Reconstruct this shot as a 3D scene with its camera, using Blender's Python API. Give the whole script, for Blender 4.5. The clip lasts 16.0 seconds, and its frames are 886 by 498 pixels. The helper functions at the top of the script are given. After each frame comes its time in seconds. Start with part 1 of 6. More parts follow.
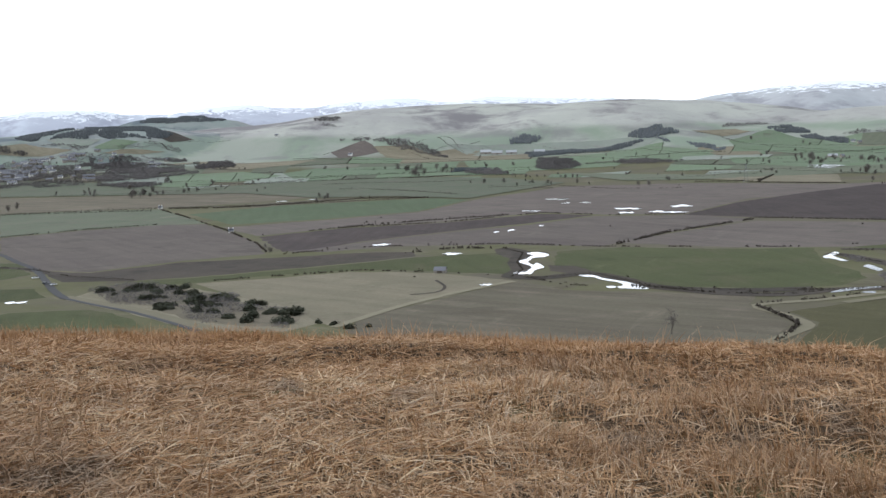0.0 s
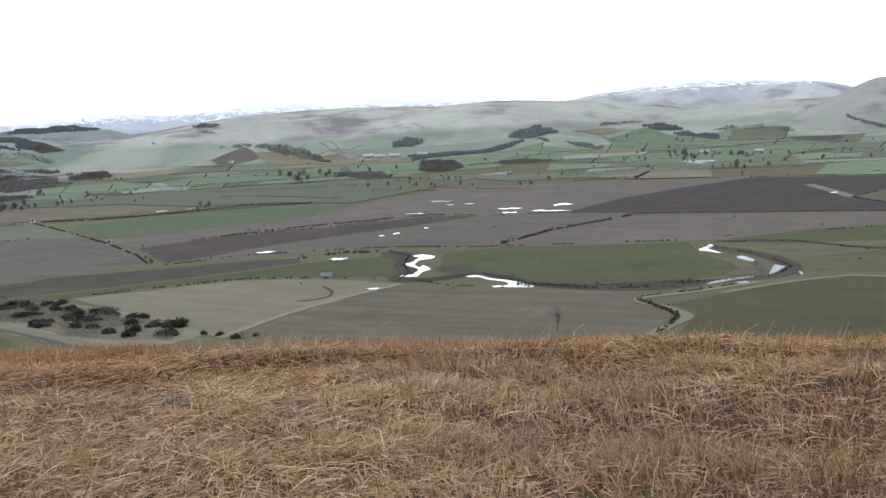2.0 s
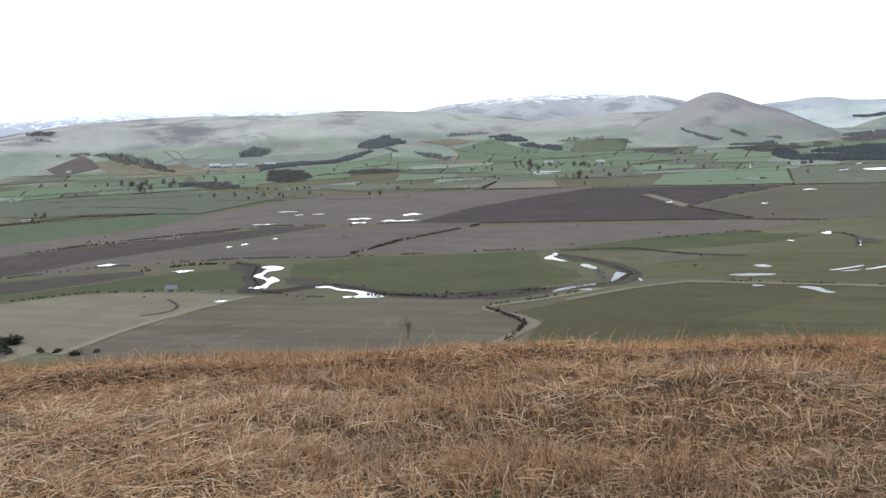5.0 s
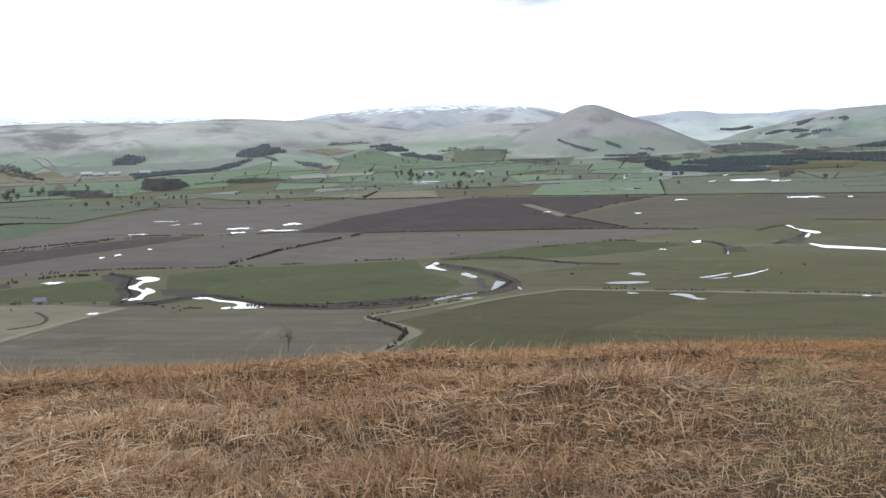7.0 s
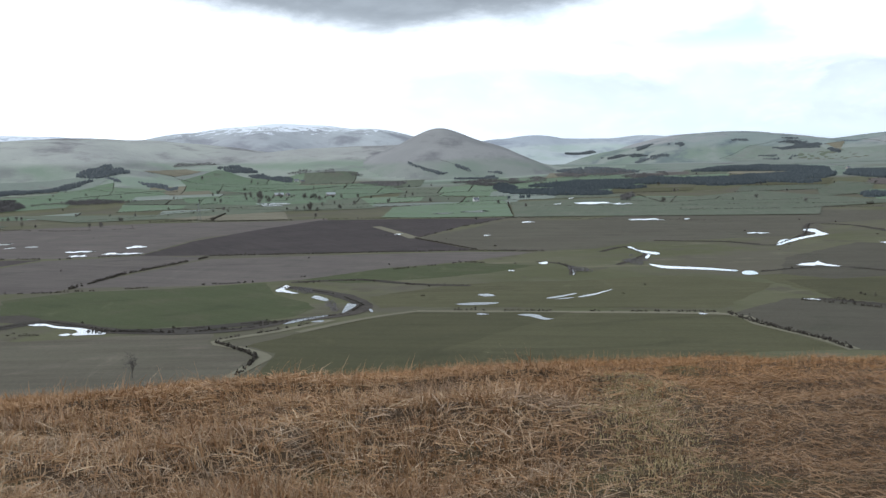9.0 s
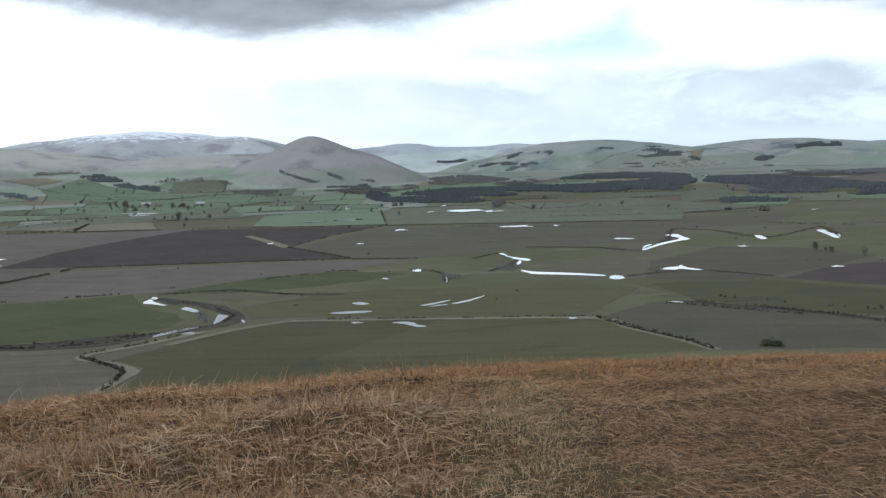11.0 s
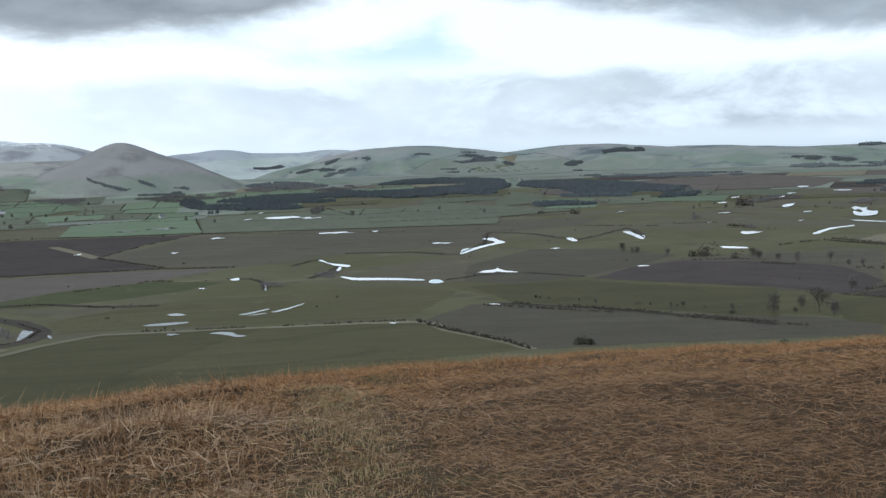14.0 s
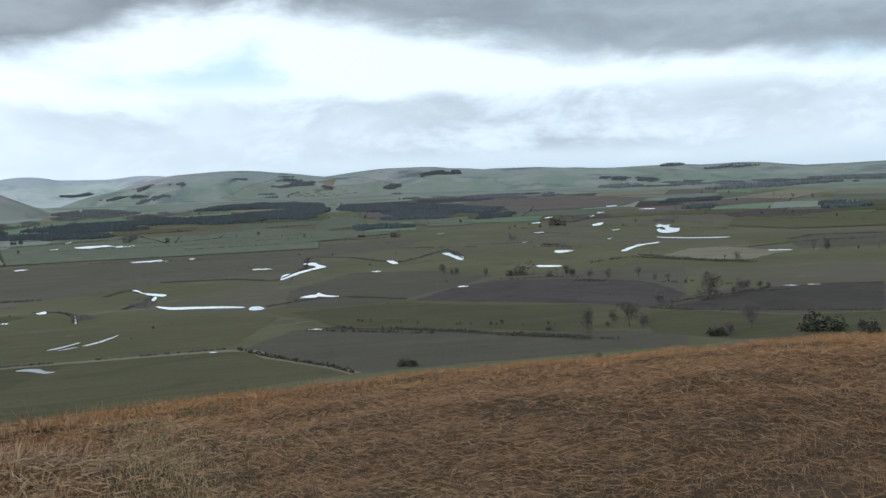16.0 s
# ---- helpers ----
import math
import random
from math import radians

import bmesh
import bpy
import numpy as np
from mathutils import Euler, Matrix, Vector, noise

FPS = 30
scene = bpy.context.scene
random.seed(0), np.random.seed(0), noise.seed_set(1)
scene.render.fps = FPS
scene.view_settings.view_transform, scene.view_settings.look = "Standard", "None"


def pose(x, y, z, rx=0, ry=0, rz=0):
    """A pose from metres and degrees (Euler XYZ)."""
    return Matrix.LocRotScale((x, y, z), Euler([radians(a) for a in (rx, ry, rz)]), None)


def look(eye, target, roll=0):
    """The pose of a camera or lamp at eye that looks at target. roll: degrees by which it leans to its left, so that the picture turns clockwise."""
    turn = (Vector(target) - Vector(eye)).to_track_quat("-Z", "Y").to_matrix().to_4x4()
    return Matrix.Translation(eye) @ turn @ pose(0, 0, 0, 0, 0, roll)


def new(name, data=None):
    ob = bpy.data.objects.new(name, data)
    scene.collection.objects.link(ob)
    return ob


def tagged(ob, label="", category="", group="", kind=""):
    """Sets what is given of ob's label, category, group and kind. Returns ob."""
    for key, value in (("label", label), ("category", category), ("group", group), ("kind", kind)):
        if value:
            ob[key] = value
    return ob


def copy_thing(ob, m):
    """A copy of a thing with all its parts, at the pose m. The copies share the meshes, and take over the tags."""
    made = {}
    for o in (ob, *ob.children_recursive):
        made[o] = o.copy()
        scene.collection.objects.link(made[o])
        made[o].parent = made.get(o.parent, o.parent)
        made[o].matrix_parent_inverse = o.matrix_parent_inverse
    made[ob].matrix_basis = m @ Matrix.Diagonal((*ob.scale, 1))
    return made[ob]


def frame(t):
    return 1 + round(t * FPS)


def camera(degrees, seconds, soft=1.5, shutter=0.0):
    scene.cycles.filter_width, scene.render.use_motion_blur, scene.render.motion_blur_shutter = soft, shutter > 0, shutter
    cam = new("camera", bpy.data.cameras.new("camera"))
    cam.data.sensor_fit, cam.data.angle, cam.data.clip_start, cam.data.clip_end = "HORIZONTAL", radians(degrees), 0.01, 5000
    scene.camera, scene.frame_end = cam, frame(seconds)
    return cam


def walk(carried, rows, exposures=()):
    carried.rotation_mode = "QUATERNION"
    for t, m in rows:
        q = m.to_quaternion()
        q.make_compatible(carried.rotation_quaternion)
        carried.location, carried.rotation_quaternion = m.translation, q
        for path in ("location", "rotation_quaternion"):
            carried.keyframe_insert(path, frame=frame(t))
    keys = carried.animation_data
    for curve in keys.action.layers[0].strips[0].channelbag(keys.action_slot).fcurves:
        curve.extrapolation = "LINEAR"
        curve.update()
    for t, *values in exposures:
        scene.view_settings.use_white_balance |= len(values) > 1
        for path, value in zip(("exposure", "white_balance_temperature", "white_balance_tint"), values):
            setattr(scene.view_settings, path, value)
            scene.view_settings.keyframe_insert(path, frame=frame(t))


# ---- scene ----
cam = camera(46.0, 16.0, soft=1.42)

# seconds, pitch, roll, yaw in degrees; the camera turns where it stands
TURN = (
    (0, 83.397, 1.788, 25.606),
    (0.5, 83.261, 1.427, 24.259),
    (1, 82.986, 1.300, 22.565),
    (1.5, 83.010, 2.331, 20.888),
    (2, 83.325, 2.957, 19.175),
    (2.5, 83.577, 2.946, 17.820),
    (3, 83.643, 2.268, 16.346),
    (3.5, 83.331, 2.287, 15.094),
    (6, 83.826, 2.103, 7.580),
    (6.5, 83.990, 1.812, 5.850),
    (7, 83.768, 2.006, 4.427),
    (7.5, 83.419, 1.937, 2.781),
    (8, 84.037, 1.598, -0.167),
    (8.5, 84.758, 1.293, -2.033),
    (9, 84.745, 1.462, -3.727),
    (9.5, 84.638, 1.711, -5.413),
    (10, 84.784, 1.626, -7.390),
    (12.5, 85.184, 1.775, -15.367),
    (13, 85.199, 1.877, -17.259),
    (13.5, 85.064, 1.805, -18.831),
    (14, 85.063, 1.753, -20.638),
    (14.5, 84.919, 1.932, -22.652),
    (15, 85.691, 2.223, -25.570),
    (15.5, 85.653, 2.611, -27.917),
    (16, 86.011, 2.420, -30.532),
)
EXPOSURES = ((0,-0.08,5880,10),(3.5,-0.0,5880,10),(8,-0.01,5840,9),(8.5,-0.2,5760,8),(9,-0.38,5700,7),(12.5,-0.54,5680,6),(16,-0.66,5640,4))
walk(cam, [(t, pose(0, 0, 100, p, r, y)) for t, p, r, y in TURN], EXPOSURES)

# ---------------------------------------------------------------- daylight
SUN_AZ, SUN_EL = -97, 28          # bearing right of straight ahead, and height


class Nodes:
    """Short ways to wire a node tree."""

    def __init__(self, tree):
        self.t = tree
        tree.nodes.clear()

    def put(self, socket, v):
        if isinstance(v, bpy.types.NodeSocket):
            self.t.links.new(v, socket)
        else:
            socket.default_value = v

    def math(self, op, a, b=0.0, c=None):
        n = self.t.nodes.new("ShaderNodeMath")
        n.operation = op
        self.put(n.inputs[0], a)
        self.put(n.inputs[1], b)
        if c is not None:
            self.put(n.inputs[2], c)
        return n.outputs[0]

    def step(self, v, lo, hi, a=0.0, b=1.0):
        n = self.t.nodes.new("ShaderNodeMapRange")
        n.interpolation_type = "SMOOTHSTEP"
        for i, q in enumerate((v, lo, hi, a, b)):
            self.put(n.inputs[i], q)
        return n.outputs[0]

    def step_linear(self, v, lo, hi):
        n = self.t.nodes.new("ShaderNodeMapRange")
        for i, q in enumerate((v, lo, hi, 0.0, 1.0)):
            self.put(n.inputs[i], q)
        return n.outputs[0]

    def mix(self, fac, a, b, blend="MIX"):
        n = self.t.nodes.new("ShaderNodeMix")
        n.data_type, n.blend_type = "RGBA", blend
        self.put(n.inputs[0], fac)
        self.put(n.inputs[6], a if not isinstance(a, tuple) else (*a, 1))
        self.put(n.inputs[7], b if not isinstance(b, tuple) else (*b, 1))
        return n.outputs[2]

    def noise(self, vec, scale, detail=4.0, rough=0.55, warp=0.0):
        n = self.t.nodes.new("ShaderNodeTexNoise")
        if vec is not None:
            self.put(n.inputs["Vector"], vec)
        self.put(n.inputs["Scale"], scale)
        self.put(n.inputs["Detail"], detail)
        self.put(n.inputs["Roughness"], rough)
        self.put(n.inputs["Distortion"], warp)
        return n.outputs[0]

    def place(self, scale=(1, 1, 1), turn=0.0):
        g = self.t.nodes.new("ShaderNodeNewGeometry")
        m = self.t.nodes.new("ShaderNodeMapping")
        self.put(m.inputs["Vector"], g.outputs["Position"])
        m.inputs["Scale"].default_value = scale
        m.inputs["Rotation"].default_value = (0, 0, radians(turn))
        return m.outputs[0]

    def drawn_out(self, across, along, turn):
        """Places counted in long narrow cells that lie at that angle."""
        g = self.t.nodes.new("ShaderNodeNewGeometry")
        m = self.t.nodes.new("ShaderNodeMapping")
        m.vector_type = "TEXTURE"
        self.put(m.inputs["Vector"], g.outputs["Position"])
        m.inputs["Scale"].default_value = (across, along, 50.0)
        m.inputs["Rotation"].default_value = (0, 0, radians(turn))
        return m.outputs[0]

    def split(self, vec):
        n = self.t.nodes.new("ShaderNodeSeparateXYZ")
        self.put(n.inputs[0], vec)
        return n.outputs

    def join(self, x, y, z):
        n = self.t.nodes.new("ShaderNodeCombineXYZ")
        for i, v in enumerate((x, y, z)):
            self.put(n.inputs[i], v)
        return n.outputs[0]


def build_sky():
    w = bpy.data.worlds.new("sky")
    scene.world = w
    w.use_nodes = True
    k = Nodes(w.node_tree)
    co = k.t.nodes.new("ShaderNodeTexCoord").outputs["Generated"]
    x, y, z = k.split(co)
    up = k.math("MAXIMUM", z, 0.0)
    flat = k.math("SQRT", k.math("ADD", k.math("MULTIPLY", x, x), k.math("MULTIPLY", y, y)))
    side = k.math("ARCTAN2", x, y)                      # bearing
    high = k.math("ARCTAN2", up, flat)                  # height over the horizon
    on_dome = k.join(k.math("MULTIPLY", side, 1.0), k.math("MULTIPLY", high, 2.3), 0.0)
    sky = k.t.nodes.new("ShaderNodeTexSky")
    sky.sky_type, sky.sun_disc = "NISHITA", False
    sky.sun_elevation, sky.sun_rotation = radians(SUN_EL), radians(SUN_AZ)
    blue = k.mix(1.0, sky.outputs[0], (0.16, 0.16, 0.16), "MULTIPLY")
    # thin bright overcast, brightest toward the sun
    big = k.noise(on_dome, 2.6, 5.0, 0.55, 0.3)
    wisp = k.noise(on_dome, 9.0, 7.0, 0.62, 0.25)
    sunward = k.step(side, -0.75, 0.55, 1.0, 0.0)
    white = k.mix(sunward, (2.05, 2.08, 2.10), (2.45, 2.46, 2.48))
    # a gap of pale blue under the cloud deck
    gap = k.math("MULTIPLY", k.step(k.noise(on_dome, 3.4, 5.0, 0.55, 0.5), 0.44, 0.58), k.step(high, 0.075, 0.105))
    gap = k.math("MULTIPLY", gap, k.step(side, 0.05, 0.3))
    col = k.mix(k.math("MULTIPLY", gap, 0.8), white, k.mix(0.75, blue, (1.50, 1.85, 2.05)))
    # grey-blue stratus low over the hills
    lift = k.math("ADD", high, k.math("MULTIPLY", k.math("SUBTRACT", wisp, 0.5), 0.035))
    low = k.math("MULTIPLY", k.step(lift, 0.004, 0.026), k.step(lift, 0.066, 0.086, 1.0, 0.0))
    low = k.math("MULTIPLY", low, k.step(k.math("ADD", k.math("MULTIPLY", big, 0.5), k.math("MULTIPLY", wisp, 0.5)), 0.36, 0.52, 0.35, 1.0))
    low = k.math("MULTIPLY", low, k.step(side, -0.22, 0.22))
    col = k.mix(k.math("MULTIPLY", low, 0.95), col, k.mix(k.step(wisp, 0.32, 0.66), (0.98, 1.06, 1.11), (1.75, 1.82, 1.86)))
    haze = k.math("MULTIPLY", k.step(high, 0.0, 0.03, 1.0, 0.0), k.step(side, -0.2, 0.4))
    col = k.mix(k.math("MULTIPLY", haze, 0.6), col, (0.95, 1.12, 1.22))
    # the dark deck of cloud overhead, whose edge rises and falls along the sky
    ramp_node = k.t.nodes.new("ShaderNodeValToRGB")
    k.put(ramp_node.inputs[0], k.step_linear(side, radians(-30), radians(60)))
    el = ramp_node.color_ramp.elements
    edge_line = ((-30, 11.5), (-8, 7.4), (1, 6.1), (10, 7.0), (15, 8.2), (22, 8.9), (28, 7.6), (34, 6.2), (42, 5.2), (60, 4.4))
    el[0].color = (edge_line[0][1] / 12,) * 3 + (1,)
    el[1].color = (edge_line[-1][1] / 12,) * 3 + (1,)
    for bearing, height in edge_line[1:-1]:
        el.new((bearing + 30) / 90).color = (height / 12, height / 12, height / 12, 1)
    base_line = k.math("MULTIPLY", ramp_node.outputs[0], radians(12))
    edge = k.math("SUBTRACT", high, base_line)
    edge = k.math("ADD", edge, k.math("MULTIPLY", k.math("SUBTRACT", wisp, 0.5), 0.055))
    edge = k.math("ADD", edge, k.math("MULTIPLY", k.math("SUBTRACT", big, 0.5), 0.06))
    dark = k.step(edge, -0.006, 0.024)
    mass = k.math("ADD", k.math("MULTIPLY", big, 0.7), k.math("MULTIPLY", wisp, 0.3))
    body = k.mix(k.step(mass, 0.36, 0.64), (0.42, 0.445, 0.47), (0.92, 0.95, 0.97))
    veil = k.mix(k.step(mass, 0.36, 0.62), (0.66, 0.70, 0.74), (1.15, 1.20, 1.24))
    body = k.mix(k.step(side, 0.36, 0.58), body, veil)
    body = k.mix(k.step(high, 0.15, 0.34), body, (1.2, 1.24, 1.28))
    col = k.mix(dark, col, body)
    bg = k.t.nodes.new("ShaderNodeBackground")
    k.put(bg.inputs[0], col)
    bg.inputs[1].default_value = SKY_POWER
    out = k.t.nodes.new("ShaderNodeOutputWorld")
    k.put(out.inputs[0], bg.outputs[0])


SKY_POWER = 0.8
build_sky()
lamp = bpy.data.lights.new("sun", "SUN")
lamp.energy, lamp.angle, lamp.color = 2.0, radians(10), (1.0, 0.95, 0.88)
sun = new("sun", lamp)
sun.matrix_world = look((0, 0, 400), (-math.sin(radians(SUN_AZ)) * math.cos(radians(SUN_EL)) * 100, -math.cos(radians(SUN_AZ)) * math.cos(radians(SUN_EL)) * 100, 400 - 100 * math.sin(radians(SUN_EL))))

# ---------------------------------------------------------------- materials


def surface(name, rough=0.9, spec=0.2):
    m = bpy.data.materials.new(name)
    m.use_nodes = True
    k = Nodes(m.node_tree)
    bsdf = k.t.nodes.new("ShaderNodeBsdfPrincipled")
    bsdf.inputs["Roughness"].default_value = rough
    bsdf.inputs["Specular IOR Level"].default_value = spec
    out = k.t.nodes.new("ShaderNodeOutputMaterial")
    k.put(out.inputs[0], bsdf.outputs[0])
    return m, k, bsdf


def bump(k, bsdf, height, strength, distance):
    n = k.t.nodes.new("ShaderNodeBump")
    n.inputs["Strength"].default_value = strength
    n.inputs["Distance"].default_value = distance
    k.put(n.inputs["Height"], height)
    k.put(bsdf.inputs["Normal"], n.outputs[0])


def per_object(k):
    return k.t.nodes.new("ShaderNodeObjectInfo").outputs["Random"]


def per_island(k):
    return k.t.nodes.new("ShaderNodeNewGeometry").outputs["Random Per Island"]


# shifts a base colour toward blue, as distance haze painted in
def haze_tint(c, k=1.0):
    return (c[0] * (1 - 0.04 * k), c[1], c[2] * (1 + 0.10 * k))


def field_material(name, a, b, c, turn, lines=0.25, pitch=9.0, haze_share=0.25):
    """Farmed land: two soil or sward tones, a third in patches, and drill lines; the tones are blued by painted haze.
    """
    m, k, bsdf = surface(name, 0.95, 0.1)
    a, b, c = haze_tint(a, haze_share), haze_tint(b, haze_share), haze_tint(c, haze_share)
    co = k.place()
    col = k.mix(k.step(k.noise(co, 0.011, 5, 0.6, 0.6), 0.32, 0.68), a, b)
    col = k.mix(k.step(k.noise(co, 0.030, 6, 0.65, 0.5), 0.50, 0.68), col, c)
    damp = k.step(k.noise(k.place((0.35, 1, 1), turn), 0.022, 6, 0.68, 0.8), 0.56, 0.72)
    col = k.mix(k.math("MULTIPLY", damp, 0.55), col, tuple(v * 0.58 for v in b))
    bleach = k.step(k.noise(k.place((1, 0.3, 1), turn), 0.035, 6, 0.7, 0.6), 0.58, 0.74)
    col = k.mix(k.math("MULTIPLY", bleach, 0.55), col, tuple(v * 1.55 for v in c))
    along = k.drawn_out(pitch, 170.0, turn)
    streak = k.noise(along, 1.0, 4, 0.65, 0.15)
    col = k.mix(k.math("MULTIPLY", k.step(streak, 0.35, 0.65), lines), col, tuple(v * 0.6 for v in a))
    grain = k.noise(co, 0.45, 6, 0.75)
    col = k.mix(0.6, col, k.mix(grain, (0.18, 0.18, 0.18), (0.82, 0.82, 0.82)), "OVERLAY")
    tone = k.math("MULTIPLY_ADD", per_object(k), 0.24, 0.88)
    col = k.mix(1.0, col, k.join(tone, tone, tone), "MULTIPLY")
    k.put(bsdf.inputs["Base Color"], col)
    bump(k, bsdf, grain, 0.6, 0.5)
    return m


FIELD = {
    "ploughed": field_material("ploughed_soil", (0.070, 0.056, 0.051), (0.085, 0.068, 0.061), (0.062, 0.050, 0.046), 20, 0.3),
    "stubble": field_material("winter_stubble", (0.136, 0.113, 0.098), (0.158, 0.132, 0.112), (0.120, 0.104, 0.086), 60, 0.25),
    "greystubble": field_material("weathered_stubble", (0.160, 0.137, 0.098), (0.140, 0.124, 0.086), (0.184, 0.153, 0.112), 84, 0.6, 16.0),
    "fallow": field_material("dark_fallow", (0.108, 0.094, 0.068), (0.120, 0.105, 0.075), (0.098, 0.090, 0.062), 70, 0.3, 14.0),
    "crop": field_material("winter_corn", (0.073, 0.081, 0.037), (0.083, 0.089, 0.042), (0.092, 0.089, 0.048), 40, 0.2),
    # distant grass fields: extra blue stands in for haze
    "lush": field_material("improved_grass", (0.150, 0.190, 0.102), (0.172, 0.205, 0.122), (0.165, 0.178, 0.115), 10, 0.1, haze_share=1.2),
    "ley": field_material("young_grass_ley", (0.090, 0.114, 0.064), (0.098, 0.121, 0.070), (0.104, 0.118, 0.070), 35, 0.2, haze_share=0.4),
    "pasture": field_material("grazed_pasture", (0.122, 0.134, 0.086), (0.140, 0.145, 0.096), (0.146, 0.137, 0.098), -15, 0.2, haze_share=0.7),
    "olive": field_material("olive_meadow", (0.097, 0.090, 0.046), (0.107, 0.097, 0.051), (0.090, 0.083, 0.044), 75, 0.3),
    "tan": field_material("bleached_grass", (0.195, 0.172, 0.118), (0.222, 0.194, 0.134), (0.168, 0.152, 0.102), 75, 0.3, 20.0),
    "rough": field_material("rough_bank_grass", (0.068, 0.058, 0.047), (0.088, 0.073, 0.058), (0.057, 0.048, 0.040), 0, 0.2),
    # hill pasture, left pale and blued, with haze put into the colour
    "palegreen": field_material("hill_pasture", (0.222, 0.238, 0.172), (0.250, 0.256, 0.196), (0.240, 0.228, 0.180), 30, 0.1, haze_share=1.2),
}


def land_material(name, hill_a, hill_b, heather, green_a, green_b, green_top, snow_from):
    """Meadow on the plain; grass, then bleached bent and heather up the hill, with haze painted into their colours;
    snow on high tops.
    """
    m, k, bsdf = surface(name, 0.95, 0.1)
    # lightened and blued: aerial haze put into the hill colours
    hill_a, hill_b, heather, green_a, green_b = (haze_tint([c[0] * 1.40, c[1] * 1.43, c[2] * 1.40], 1.3) for c in (hill_a, hill_b, heather, green_a, green_b))
    co = k.place()
    z = k.split(co)[2]
    a = k.mix(k.step(k.noise(co, 0.006, 5, 0.6, 0.5), 0.38, 0.62), (0.104, 0.102, 0.052), (0.130, 0.122, 0.070))
    a = k.mix(k.step(k.noise(co, 0.02, 5, 0.6, 0.3), 0.55, 0.68), a, (0.102, 0.090, 0.060))
    a = k.mix(k.math("MULTIPLY", k.step(k.noise(co, 0.0038, 6, 0.66, 0.7), 0.45, 0.60), 0.8), a, (0.118, 0.102, 0.076))
    a = k.mix(k.math("MULTIPLY", k.step(k.noise(k.place((0.4, 1, 1)), 0.03, 6, 0.7, 0.8), 0.56, 0.70), 0.6), a, (0.190, 0.172, 0.116))
    hill = k.mix(k.step(k.noise(co, 0.0032, 6, 0.6, 0.2), 0.40, 0.60), hill_a, hill_b)
    hill = k.mix(k.step(k.noise(co, 0.0048, 7, 0.62, 0.2), 0.48, 0.64), hill, heather)
    hill = k.mix(k.math("MULTIPLY", k.step(k.noise(co, 0.018, 7, 0.66, 0.3), 0.54, 0.70), 0.45), hill, heather)
    green = k.mix(k.step(k.noise(co, 0.0045, 5, 0.55, 0.3), 0.42, 0.58), green_a, green_b)
    green = k.mix(k.math("MULTIPLY", k.step(k.noise(co, 0.0075, 7, 0.62, 0.3), 0.50, 0.64), 0.62), green, heather)
    wob = k.math("MULTIPLY", k.math("SUBTRACT", k.noise(co, 0.003, 4, 0.55), 0.5), 60.0)
    hz = k.math("ADD", z, wob)
    col = k.mix(k.step(hz, 12.0, 34.0), a, green)
    col = k.mix(k.step(hz, green_top, green_top + 22.0), col, hill)
    drift = k.noise(k.place((1, 1, 2.2)), 0.016, 7, 0.74, 1.3)
    snow_line = k.math("ADD", z, k.math("MULTIPLY", k.math("SUBTRACT", drift, 0.5), 200.0))
    col = k.mix(k.step(snow_line, snow_from, snow_from + 9.0), col, (0.84, 0.86, 0.90))
    grain = k.noise(co, 0.25, 5, 0.7)
    col = k.mix(0.3, col, k.mix(grain, (0.25, 0.25, 0.25), (0.75, 0.75, 0.75)), "OVERLAY")
    k.put(bsdf.inputs["Base Color"], col)
    bump(k, bsdf, k.noise(co, 0.008, 4, 0.5, 0.2), 0.4, 8.0)
    return m


def turf_material():
    """Matted dead grass under the standing blades."""
    m, k, bsdf = surface("matted_dead_grass", 0.95, 0.1)
    co = k.place()
    col = k.mix(k.noise(co, 2.0, 5, 0.6), (0.045, 0.031, 0.021), (0.092, 0.062, 0.038))
    col = k.mix(k.step(k.noise(co, 0.4, 4, 0.6), 0.60, 0.72), col, (0.12, 0.125, 0.05))
    fib = k.noise(k.place((60, 9, 9), 25), 1.0, 4, 0.7)
    col = k.mix(k.math("MULTIPLY", fib, 0.4), col, (0.16, 0.105, 0.060))
    k.put(bsdf.inputs["Base Color"], col)
    bump(k, bsdf, fib, 0.8, 0.03)
    return m


